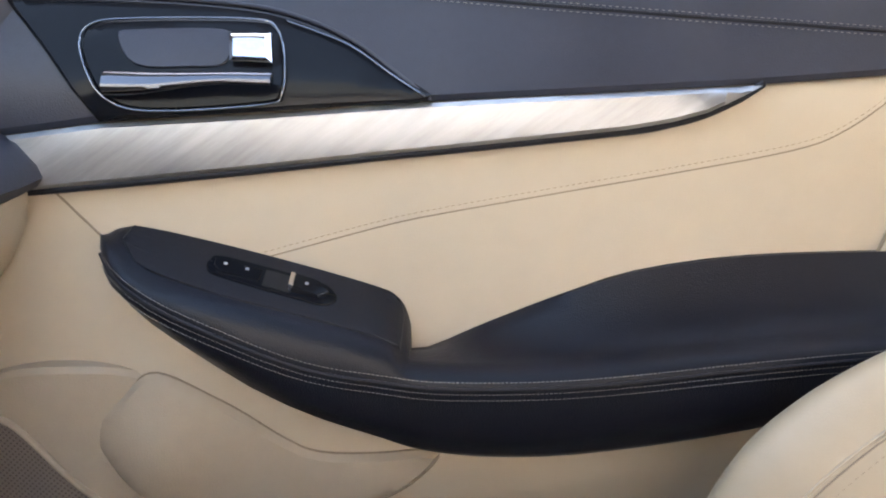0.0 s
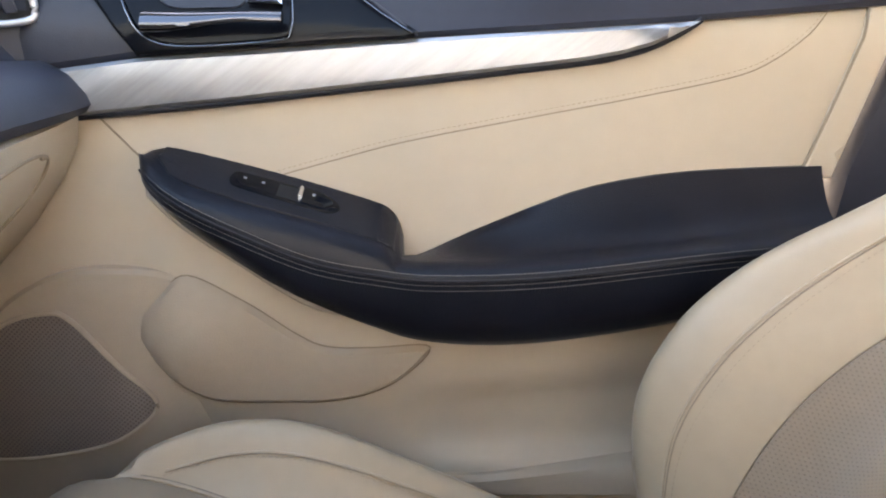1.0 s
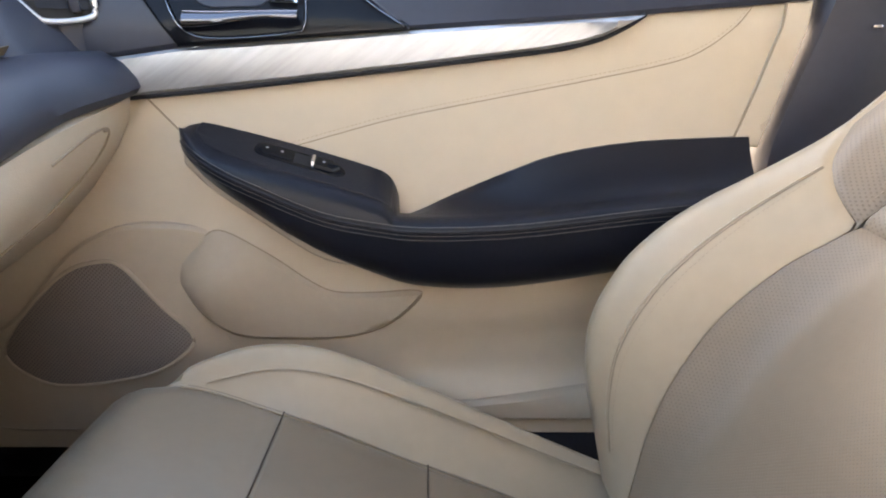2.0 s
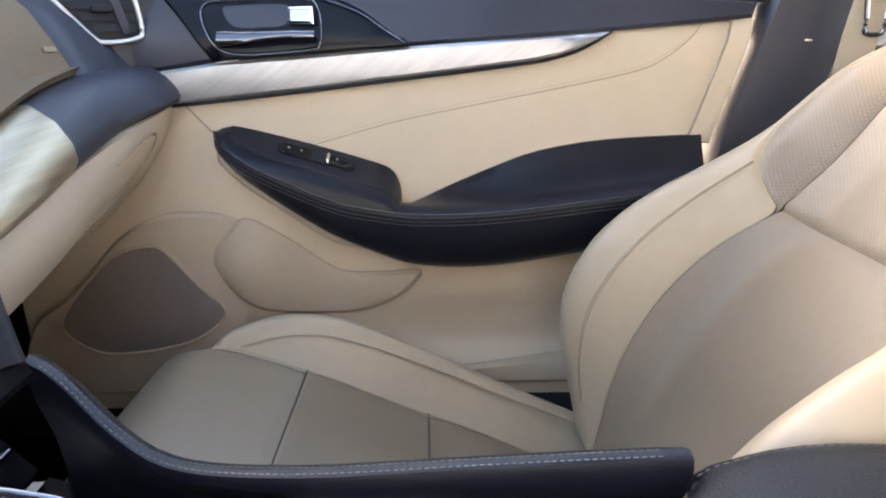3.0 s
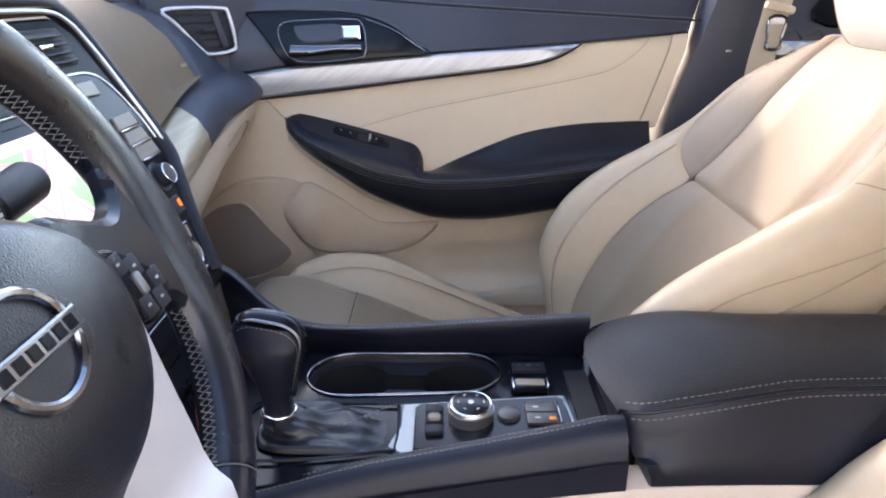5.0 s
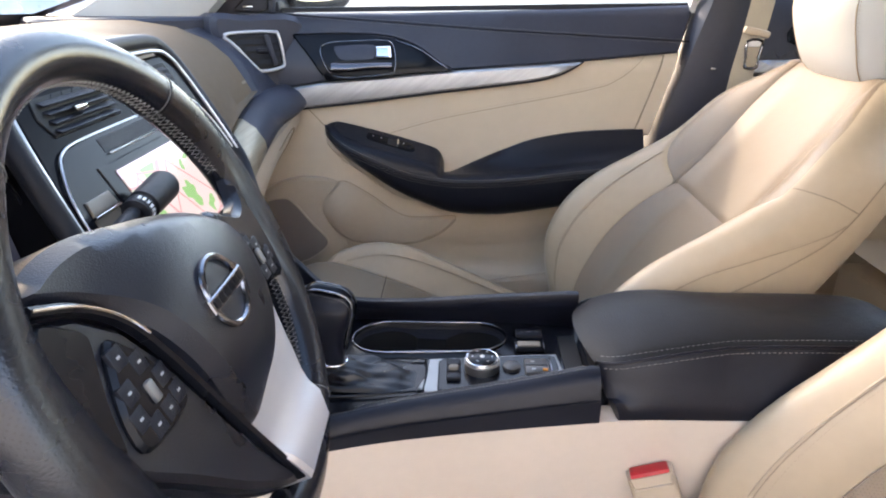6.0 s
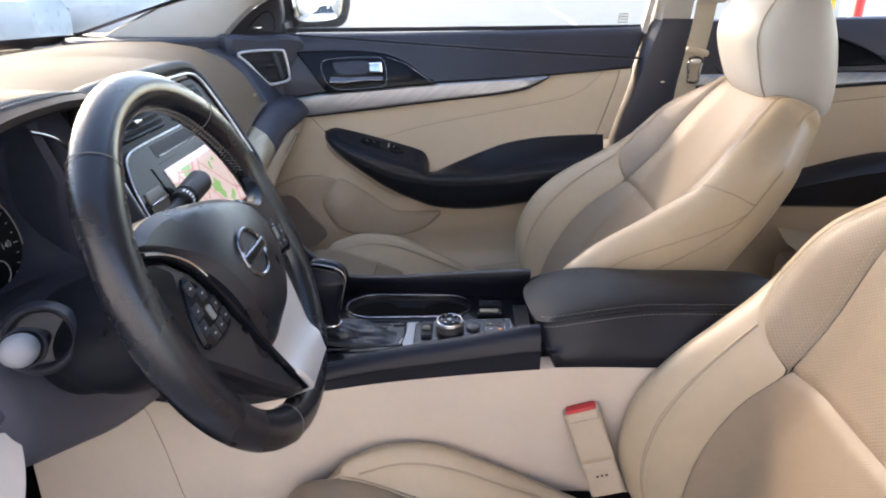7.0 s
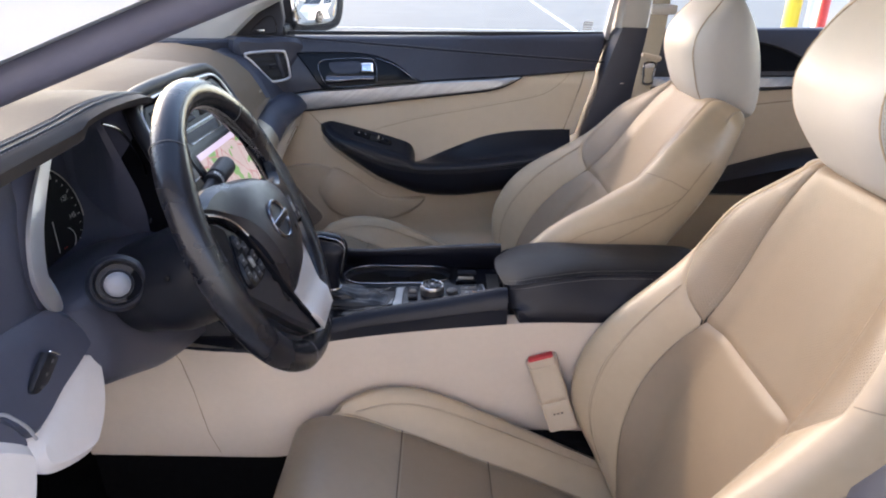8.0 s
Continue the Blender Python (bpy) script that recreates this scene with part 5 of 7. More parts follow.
for s in (-1, 1):
    part("stack_brightwork", tube(spline([on_stack(s * a, z, 0.003) for a, z in ((0.222, 0.782), (0.212, 0.86), (0.200, 0.918), (0.188, 0.942), (0.160, 0.954), (0.08, 0.957), (0.0, 0.958))], 5), 0.0028), bright_band, stack)
    part("stack_shoulder", sweep(spline([on_stack(s * a, z, -0.004) for a, z in ((0.147, 0.640), (0.178, 0.705), (0.208, 0.750), (0.226, 0.785), (0.220, 0.86), (0.209, 0.925), (0.194, 0.954), (0.165, 0.968), (0.08, 0.972), (0.0, 0.972))], 5), ring(0.012, 12)), black_plastic, stack)
    sv_o = [(0.02, 0.898), (0.155, 0.898), (0.165, 0.918), (0.158, 0.938), (0.02, 0.938)]
    v2 = part("centre_vent", plate([(s * a, z) for a, z in sv_o], on_stack, 0.002, 0.001, 0.02), deep_black, stack)
    for k in range(4):
        part("vent_slat", box((0.012, 0.125, 0.002), 0.0005, on_stack(s * 0.088, 0.904 + 0.009 * k, 0.003), Matrix.Rotation(radians(20), 3, "Y")), black_plastic, v2)
    part("vent_tab", box((0.008, 0.022, 0.006), 0.002, on_stack(s * 0.10, 0.917, 0.010)), chrome, v2)
    for k, z in enumerate((0.828, 0.810, 0.792)):
        part("side_button", plate([(s * (0.138 + 0.001 * k), z - 0.007), (s * (0.188 + 0.003 * k), z - 0.007), (s * (0.186 + 0.003 * k), z + 0.008), (s * (0.141 + 0.001 * k), z + 0.008)], on_stack, 0.005, 0.001, 0.02), tan_button, stack)
        part("button_edge", box((0.003, 0.050, 0.0024), 0.0008, on_stack(s * (0.163 + 0.002 * k), z - 0.0085, 0.006)), chrome, stack)
    km = axes(on_stack(s * 0.157, 0.760, 0.0), (0, 1, 0), (-0.4472, 0, 0.8944))
    k2 = part("tuning_knob", lathe([(0.0190, 0.0), (0.0190, 0.0035), (0.0175, 0.005), (0.0145, 0.005), (0.0138, 0.0165), (0.0125, 0.018), (0.002, 0.0178)], km, 36), black_plastic, stack)
    part("knob_ring", tube([km @ Vector((0.0128 * math.cos(t), 0.0128 * math.sin(t), 0.0175)) for t in [2 * math.pi * k / 32 for k in range(32)]], 0.0011, True), chrome, k2)
    part("base_ring", tube([km @ Vector((0.0188 * math.cos(t), 0.0188 * math.sin(t), 0.0038)) for t in [2 * math.pi * k / 32 for k in range(32)]], 0.0006, True), dark_chrome, k2)
    part("knob_face", lathe([(0.0118, 0.0175), (0.011, 0.0183), (0.002, 0.0184)], km, 28), mode_dark, k2)
    km = axes(on_stack(s * 0.100, 0.677, 0.0), (0, 1, 0), (-0.4472, 0, 0.8944))
    k3 = part("climate_knob", lathe([(0.0215, 0.0), (0.0215, 0.004), (0.0195, 0.006), (0.0168, 0.006), (0.0160, 0.0150), (0.0145, 0.0165), (0.002, 0.0163)], km, 36), black_plastic, stack)
    part("knob_ring", tube([km @ Vector((0.0150 * math.cos(t), 0.0150 * math.sin(t), 0.0158)) for t in [2 * math.pi * k / 32 for k in range(32)]], 0.0014, True), chrome, k3)
    part("knob_face", lathe([(0.0138, 0.0160), (0.013, 0.0168), (0.002, 0.0169)], km, 28), tan_button, k3)
    part("knob_mark", box((0.0005, 0.007, 0.0025), 0.0, km @ Vector((0.0, -0.004, 0.0171)), Matrix.Rotation(radians(-26.6), 3, "Y")), dark_chrome, k3)
    part("climate_corner", plate([(s * q, z) for q, z in ((0.116, 0.702), (0.145, 0.702), (0.140, 0.688), (0.126, 0.690))], on_stack, 0.0032, 0.0006, 0.02), tan_button, stack)
    part("mode_button", plate([(s * q, z) for q, z in ((0.100, 0.653), (0.116, 0.653), (0.118, 0.658), (0.102, 0.658))], on_stack, 0.0045, 0.001, 0.02), satin_silver, stack)
bezel = [(-0.148, 0.7045), (0.148, 0.7045), (0.143, 0.68), (0.133, 0.651), (-0.133, 0.651), (-0.143, 0.68)]
part("climate_bezel", tube([on_stack(q, z, 0.0015) for q, z in bezel], 0.0014, True), dark_chrome, stack)
surround = [(0.208, 0.80), (0.200, 0.84), (0.182, 0.872), (0.162, 0.885), (0.12, 0.889), (0.0, 0.8895)]
outline = surround + [(-a, z) for a, z in reversed(surround[:-1])] + [(-0.168, 0.712), (0.168, 0.712)]
part("screen_surround", plate(outline, on_stack, 0.0022, 0.001, 0.02, -0.004), gloss_black, stack, "gloss black surround of the screen")
part("surround_brightwork", tube(spline([on_stack(a, z, 0.0028) for a, z in surround + [(-a, z) for a, z in reversed(surround[:-1])]], 5), 0.0015), satin_silver, stack)
part("disc_slot", plate([(-0.10, 0.868), (0.10, 0.868), (0.10, 0.884), (-0.10, 0.884)], on_stack, 0.003, 0.001, 0.02), black_plastic, stack)
part("slot_bar", box((0.003, 0.19, 0.002), 0.0005, on_stack(0, 0.866, 0.004)), chrome, stack)
part("hazard_button", plate([(0.06, 0.867), (0.15, 0.862), (0.15, 0.878), (0.06, 0.880)], on_stack, 0.006, 0.001, 0.02), tan_button, stack)
scr = part("screen_bezel", plate([(-0.122, 0.735), (0.122, 0.735), (0.132, 0.858), (-0.132, 0.858)], on_stack, 0.004, 0.001, 0.02), gloss_black, stack)
part("map_screen", plate([(-0.102, 0.745), (0.102, 0.745), (0.106, 0.848), (-0.106, 0.848)], on_stack, 0.0055, 0.0, 0.02), screen_mat, scr, "lit navigation map")
part("screen_banner", plate([(-0.106, 0.838), (0.106, 0.838), (0.106, 0.848), (-0.106, 0.848)], on_stack, 0.0062, 0.0, 0.02, 0.004), glowing("screen_banner", (0.45, 0.42, 0.6), 0.6), scr)
part("seat_switch", plate([(0.140, 0.716), (0.166, 0.716), (0.166, 0.735), (0.140, 0.735)], on_stack, 0.004, 0.001, 0.02), black_plastic, stack)
part("seat_light", plate([(0.156, 0.722), (0.163, 0.721), (0.164, 0.730), (0.157, 0.730)], on_stack, 0.0048, 0.0, 0.02), glowing("orange_indicator", (1.0, 0.22, 0.01), 0.35), stack)
part("climate_strip", plate([(-0.085, 0.655), (0.085, 0.655), (0.09, 0.705), (-0.09, 0.705)], on_stack, 0.003, 0.001, 0.02), black_plastic, stack)
for k in range(6):
    part("climate_button", plate([(-0.078 + 0.027 * k, 0.662), (-0.054 + 0.027 * k, 0.662), (-0.054 + 0.027 * k, 0.678), (-0.078 + 0.027 * k, 0.678)], on_stack, 0.006, 0.001, 0.02), tan_button, stack)
part("lower_ramp", plate([(-0.165, 0.0), (0.165, 0.0), (0.168, 0.14), (-0.165, 0.14)], lambda a, b, l: Vector((-0.228 + b * 0.62 - 0.14 + 0.04, a, 0.642 - b * 0.78)) + Vector((0.78, 0, 0.62)) * l, 0.0, 0.003, 0.02, -0.05), gloss_black, dash)
sb = axes((-0.244, -0.045, 0.537), (0, 1, 0), (-0.62, 0, 0.78))
start = part("start_button", lathe([(0.024, -0.004), (0.024, 0.004), (0.021, 0.006), (0.017, 0.004), (0.004, 0.004)], sb, 32), chrome, dash, "chrome-ringed start button")
part("button_lens", lathe([(0.0165, 0.002), (0.0165, 0.005), (0.002, 0.006)], sb, 28), pink_glow, start, "pink lit button face")
part("stack_plinth", box((0.22, 0.335, 0.40), 0.01, (-0.400, 0.003, 0.420)), black_plastic, dash)
for b_ in (0.045, 0.110):
    part("ramp_brightwork", tube([Vector((-0.327 + b_ * 0.62, y, 0.644 - b_ * 0.78)) for y in (-0.15, 0.16)], 0.0016), dark_chrome, dash)

# hood over the stack and the driver's side
rows = []
for i in range(16):
    y = -0.20 + 0.40 * i / 15
    rows.append([Vector((x, y, z)) for x, z in ((-1.02, 0.94), (-0.90, 0.962), (-0.75, 0.978), (-0.60, 0.982), (-0.48, 0.978), (-0.405, 0.968), (-0.385, 0.960), (-0.40, 0.95))])
part("dash_centre", grid(rows), tan_pad, dash, "tan dashboard centre")
hood_z = curve1([(-0.72, 0.968), (-0.60, 0.978), (-0.45, 0.986), (-0.36, 0.993), (-0.25, 0.989), (-0.16, 0.972)])


def lip_depth(y):
    return 0.016 + 0.012 * ease(-0.412, -0.434, y)


ys = [-0.72 + 0.56 * i / 35 for i in range(36)]
rows = []
for y in ys:
    h, e = hood_z(y), -0.338 - 0.02 * ease(-0.60, -0.72, y) - 0.03 * ease(-0.25, -0.16, y)
    rows.append([Vector((x, y, z)) for x, z in ((-1.02, 0.94), (-0.90, 0.962), (-0.75, h - 0.018), (-0.60, h - 0.004), (e - 0.15, h), (e - 0.09, h + 0.001), (e - 0.04, h - 0.001))])
part("cluster_hood", grid(rows), hood_leather, dash, "stitched hood over the instruments")
rows = []
for y in ys:
    h, e, d = hood_z(y), -0.338 - 0.02 * ease(-0.60, -0.72, y) - 0.03 * ease(-0.25, -0.16, y), lip_depth(y)
    rows.append([Vector((x, y, z)) for x, z in ((e - 0.04, h - 0.001), (e - 0.036, h - 0.003), (e - 0.02, h - 0.002), (e - 0.006, h - 0.006), (e, h - 0.5 * d), (e - 0.002, h - d), (e - 0.012, h - d - 0.005), (e - 0.08, h - d - 0.006), (-0.53, h - d - 0.02))])
part("hood_lip", grid(rows), hood_leather, dash, "rolled leather lip with twin stitching")
for o in (0.011, 0.025, 0.037):
    part("stitching", stitches([Vector((-0.338 - o - 0.02 * ease(-0.60, -0.72, y) - 0.03 * ease(-0.25, -0.16, y), y, hood_z(y) - 0.0012)) for y in ys], 0.0045, 0.0022, 0.0007), thread_light, dash)
for o in (0.018, 0.031):
    part("hood_groove", tube([Vector((-0.338 - o - 0.02 * ease(-0.60, -0.72, y) - 0.03 * ease(-0.25, -0.16, y), y, hood_z(y) - 0.0016)) for y in ys], 0.0014), soft_black, dash)

cluster = part("instrument_panel", plate(flat([(-0.50, 0.80), (-0.49, 0.88), (-0.45, 0.925), (-0.34, 0.935), (-0.23, 0.92), (-0.19, 0.87), (-0.19, 0.78), (-0.22, 0.72), (-0.36, 0.71), (-0.48, 0.725)], 4), lambda a, b, l: Vector((-0.505 - 0.15 * (b - 0.82) + l, a, b)), 0.0, 0.002, 0.03), cowl_hazed, dash, "dark instrument panel")
gm = axes((-0.497, -0.308, 0.793), (0, 1, 0), (-0.15, 0, 1))
g = part("gauge", lathe([(0.088, 0.0), (0.088, 0.004), (0.085, 0.0045), (0.002, 0.0045)], gm, 48), deep_black, cluster, "round dial with pale ticks")
part("gauge_ring", tube([gm @ Vector((0.087 * math.cos(t), 0.087 * math.sin(t), 0.005)) for t in [2 * math.pi * k / 48 for k in range(48)]], 0.0010, True), grey_trim, g)
tk = []
for k in range(25):
    a = radians(220 - 260 * k / 24)
    tk.append(box((0.008 if k % 3 == 0 else 0.004, 0.0011, 0.0005), 0.0, gm @ Vector((0.075 * math.cos(a), 0.075 * math.sin(a), 0.005)), (gm.to_3x3() @ Matrix.Rotation(a, 3, "Z"))))
part("tick_marks", join(tk), dial_mark, g)
for k, word in ((3, "60"), (4, "80"), (6, "120"), (7, "140")):
    a = radians(220 - 260 * k / 8)
    cu = bpy.data.curves.new("numeral", "FONT")
    cu.body, cu.size, cu.align_x, cu.align_y = word, 0.0125, "CENTER", "CENTER"
    tmp = new("numeral", cu)
    me = bpy.data.meshes.new_from_object(tmp)
    bpy.data.objects.remove(tmp)
    bm = bmesh.new()
    bm.from_mesh(me)
    bmesh.ops.transform(bm, matrix=gm @ Matrix.Translation((0.057 * math.cos(a), 0.057 * math.sin(a), 0.0053)), verts=bm.verts)
    part("numeral", bm, dial_mark, g, fix=False)
part("needle", box((0.050, 0.0018, 0.001), 0.0004, gm @ Vector((-0.004, -0.022, 0.008)), gm.to_3x3() @ Matrix.Rotation(radians(258), 3, "Z")), dial_mark, g)
part("sub_dial", tube([gm @ Vector((0.030 + 0.016 * math.cos(radians(a)), -0.036 + 0.016 * math.sin(radians(a)), 0.005)) for a in range(-70, 71, 10)], 0.0008), dial_mark, g)
part("red_mark", box((0.008, 0.0012, 0.0006), 0.0, gm @ Vector((0.012, -0.046, 0.0052)), gm.to_3x3()), red_paint, g)
arc = spline([(-0.390, -0.415, 0.955), (-0.380, -0.462, 0.931), (-0.378, -0.507, 0.871), (-0.378, -0.523, 0.818), (-0.378, -0.519, 0.785), (-0.380, -0.505, 0.761), (-0.386, -0.488, 0.750), (-0.400, -0.468, 0.754), (-0.420, -0.450, 0.770)], 8)
part("cluster_brightwork", sweep(arc, [(-0.0115, -0.002), (0.0115, -0.002), (0.0095, 0.003), (0.0, 0.004), (-0.0095, 0.003)], (1, -0.30, 0.1), False, lambda s: 0.55 + 0.45 * ease(0.0, 0.3, s) - 0.65 * ease(0.55, 0.9, s)), bright_band, dash, "satin silver crescent beside the dials")
# dark cowl round the instruments: from the mouth back to the panel
mouth = spline([(-0.388, -0.500, 0.872), (-0.386, -0.515, 0.80), (-0.392, -0.490, 0.738), (-0.405, -0.43, 0.725), (-0.405, -0.33, 0.722), (-0.400, -0.235, 0.735), (-0.392, -0.196, 0.80), (-0.395, -0.192, 0.88), (-0.400, -0.205, 0.945), (-0.375, -0.28, 0.970), (-0.370, -0.36, 0.968), (-0.385, -0.43, 0.945)], 6, True)
deep = [Vector((-0.506, -0.335 + (p.y + 0.335) * 0.86, 0.83 + (p.z - 0.83) * 0.80)) for p in mouth]
mid = [p.lerp(q, 0.35) + Vector((0, 0, 0.0)) for p, q in zip(mouth, deep)]
lip = [p + Vector((-0.02, 0.12 * (p.y + 0.335), 0.12 * (p.z - 0.83))) for p in mouth]
part("cluster_cowl", grid([r + r[:1] for r in (lip, mouth, mid, deep)]), cowl_hazed, dash, "smooth dark cowl round the instruments")
lens_r = [p.lerp(q, 0.30) for p, q in zip(mouth, deep)]
mid_p = sum(lens_r, Vector()) / len(lens_r)
lens = part("instrument_lens", grid([[mid_p + (p - mid_p) * k + Vector((-0.03 * (1 - k * k), 0, 0)) for p in lens_r + lens_r[:1]] for k in (0.01, 0.3, 0.6, 0.85, 1.0)]), lens_clear, dash, "clear curved instrument lens")
lens.visible_shadow = False
# knee cover that sweeps down to the console
cover_z = curve1([(-0.515, 0.632), (-0.476, 0.613), (-0.40, 0.580), (-0.319, 0.545), (-0.218, 0.514), (-0.14, 0.498), (-0.02, 0.490)])
rows = []
for i in range(28):
    y = -0.515 + 0.485 * i / 27
    k = ease(-0.50, -0.30, y)
    lo, r = cover_z(y), 0.03 * ease(-0.47, -0.515, y)
    rows.append([Vector((x - r, y, z)) for x, z in ((-0.52, 0.735), (-0.43, 0.742), (-0.395, 0.748), (-0.368 + 0.01 * k, 0.738), (-0.352 + 0.015 * k, 0.712), (-0.345 + 0.016 * k, 0.68 - 0.02 * k), (-0.345 + 0.014 * k, lo + 0.045), (-0.352 + 0.012 * k, lo + 0.015), (-0.365 + 0.01 * k, lo), (-0.40, lo - 0.006), (-0.60, lo + 0.01))])
part("knee_cover", grid(rows), knee_lit_plastic, dash, "dark knee cover under the column")
part("cluster_flank", grid([[Vector((x, y, z)) for x, y in ((-0.515, -0.206), (-0.470, -0.214), (-0.430, -0.219), (-0.400 - 0.30 * max(0, z - 0.80), -0.222), (-0.385 - 0.35 * max(0, z - 0.80), -0.216))] for z in (0.70, 0.74, 0.78, 0.82, 0.86, 0.90, 0.93, 0.955, 0.970)]), cowl_hazed, dash)
part("dash_core", box((0.42, 1.46, 0.33), 0.02, (-0.775, 0.0, 0.76)), black_plastic, dash)
rarc = spline([(-0.385, -0.300, 0.950), (-0.382, -0.255, 0.928), (-0.380, -0.213, 0.871), (-0.380, -0.198, 0.818), (-0.380, -0.201, 0.785), (-0.382, -0.215, 0.761)], 8)
part("cluster_arc", tube(rarc, 0.0022), dark_chrome, dash, "thin chrome arc beside the dials")
part("dash_underside", grid([[Vector((x, y, z)) for x, z in ((-0.37, 0.585), (-0.40, 0.54), (-0.46, 0.50), (-0.70, 0.48))] for y in (-0.23, -0.18, -0.13, 0.0)]), black_plastic, dash)
stalk_d = Vector((0.060, -0.102, 0.052)).normalized()
stalk_u = Vector((0, 0, 1)).cross(stalk_d)
bm_ = axes((-0.318, -0.462, 0.771), stalk_u, stalk_d.cross(stalk_u))
boot = part("stalk_boot", lathe([(0.040, -0.024), (0.037, -0.004), (0.0335, 0.002), (0.030, 0.001), (0.0285, -0.006), (0.027, -0.030), (0.004, -0.034)], bm_, 40), soft_black, dash, "round boot of the indicator stalk")
part("boot_edge", tube([bm_ @ Vector((0.0315 * math.cos(t), 0.0315 * math.sin(t), 0.0020)) for t in [2 * math.pi * k / 36 for k in range(36)]], 0.0012, True), black_plastic, boot)
part("outer_wall", grid([[Vector((-0.43, -0.470, z)), Vector((-0.400, -0.500, z)), Vector((-0.392, -0.54, z)), Vector((-0.388, -0.60, z)), Vector((-0.40, -0.68, z)), Vector((-0.46, -0.74, z))] for z in (0.60, 0.70, 0.78, 0.86, 0.91, 0.945)]), knee_lit_plastic, dash)
part("outer_vent_ring", tube([Vector((-0.386, -0.655 + 0.030 * math.cos(t), 0.80 + 0.045 * math.sin(t))) for t in [2 * math.pi * k / 28 for k in range(28)]], 0.004, True), chrome, dash)
# switch panel and beige kick panel by the driver's knee
def on_knee(a, b, l):
    return Vector((-0.360 - 0.25 * (b - 0.70) + l, a, b))


part("knee_switch_panel", plate(flat([(-0.75, 0.800), (-0.665, 0.778), (-0.57, 0.768), (-0.515, 0.758), (-0.488, 0.735), (-0.474, 0.690), (-0.50, 0.678), (-0.56, 0.668), (-0.635, 0.655), (-0.68, 0.70), (-0.75, 0.74)], 4), on_knee, 0.0, 0.010, 0.02, -0.06), knee_lit_plastic, dash, "dark knee panel with a switch")
sw_t = Matrix.Rotation(radians(14), 3, "Y") @ Matrix.Rotation(radians(-42), 3, "X")
sw = part("knee_switch", box((0.010, 0.034, 0.050), 0.003, on_knee(-0.589, 0.712, 0.003), sw_t), black_plastic, dash)
part("switch_edge", box((0.004, 0.030, 0.003), 0.001, on_knee(-0.589, 0.712, 0.008) + sw_t @ Vector((0, 0, 0.026)), sw_t), chrome, sw)
for k in range(3):
    part("switch_mark", box((0.0006, 0.006, 0.004), 0.0, on_knee(-0.589, 0.712, 0.0096) + sw_t @ Vector((0, 0, 0.016 - 0.016 * k)), sw_t), thread_grey, sw)
part("kick_panel", plate(flat([(-0.474, 0.690), (-0.468, 0.662), (-0.480, 0.630), (-0.503, 0.600), (-0.53, 0.580), (-0.56, 0.570), (-0.615, 0.588), (-0.645, 0.612), (-0.632, 0.650), (-0.55, 0.672)], 4), on_knee, -0.006, 0.012, 0.02, -0.06), kick_plastic, dash, "pale beige kick panel")
part("dash_end", plate(flat([(-0.86, 0.80), (-0.760, 0.752), (-0.722, 0.722), (-0.702, 0.697), (-0.706, 0.672), (-0.728, 0.625), (-0.77, 0.54), (-0.86, 0.50)], 4), lambda a, b_, l: Vector((-0.300 + l, a, b_)), 0.0, 0.010, 0.02, -0.07), kick_plastic, dash, "pale beige dashboard end panel")
part("dash_end_cover", plate(flat([(-0.86, 0.85), (-0.745, 0.778), (-0.722, 0.754), (-0.706, 0.730), (-0.697, 0.705), (-0.72, 0.70), (-0.86, 0.74)], 4), lambda a, b_, l: Vector((-0.310 + l, a, b_)), 0.0, 0.006, 0.02, -0.05), knee_lit_plastic, dash)
part("dash_end_bright", tube(spline([(-0.308, -0.790, 0.800), (-0.302, -0.737, 0.769), (-0.300, -0.722, 0.752), (-0.300, -0.709, 0.731), (-0.302, -0.699, 0.708)], 6), 0.0018), bright_band, dash)

# ---- steering column, stalks and wheel ----
Wc = Vector((-0.150, -0.343, 0.815))
wn_, wu = Vector((0.9135, 0, 0.4067)), Vector((-0.4067, 0, 0.9135))


def on_wheel(a, b, h):
    return Wc + Vector((0, a, 0)) + wu * b + wn_ * h


column = thing("steering_column", (-0.30, -0.352, 0.74), "dark steering column shroud with stalks", "steering column")
rows = []
for i in range(12):
    h = -0.050 - 0.17 * i / 11
    w = 0.100 + 0.016 * ease(-0.05, -0.09, h) - 0.02 * ease(-0.15, -0.22, h)
    rows.append([on_wheel((w if math.cos(t) < 0 else w * 0.74) * math.cos(t), -0.010 + (0.058 if math.sin(t) > 0 else w - 0.016) * math.sin(t), h) for t in [2 * math.pi * k / 36 for k in range(36)]])
part("shroud", grid(rows, True, True), black_plastic, column)
part("shroud_screw", box((0.006, 0.006, 0.008), 0.002, (-0.252, -0.459, 0.778)), deep_black, column)
st = axes((-0.322, -0.459, 0.768), stalk_d, (0, 0, 1))
stalk = part("indicator_stalk", tube([st @ Vector((d, 0, 0)) for d in (-0.03, 0.03, 0.07, 0.105)], 0.011, n=16), black_plastic, column)
part("stalk_ring", lathe([(0.011, -0.020), (0.017, -0.014), (0.019, -0.006), (0.0185, 0.002), (0.0165, 0.003), (0.015, 0.0), (0.008, -0.004)], axes(st @ Vector((0.098, 0, 0)), stalk_u, stalk_d.cross(stalk_u)), 36), black_plastic, stalk)
part("stalk_tip", lathe([(0.010, -0.01), (0.0145, 0.004), (0.0150, 0.020), (0.0135, 0.032), (0.009, 0.037), (0.002, 0.039)], axes(st @ Vector((0.105, 0, 0)), stalk_u, stalk_d.cross(stalk_u)), 28), stalk_grey, stalk, "pale grey stalk tip")
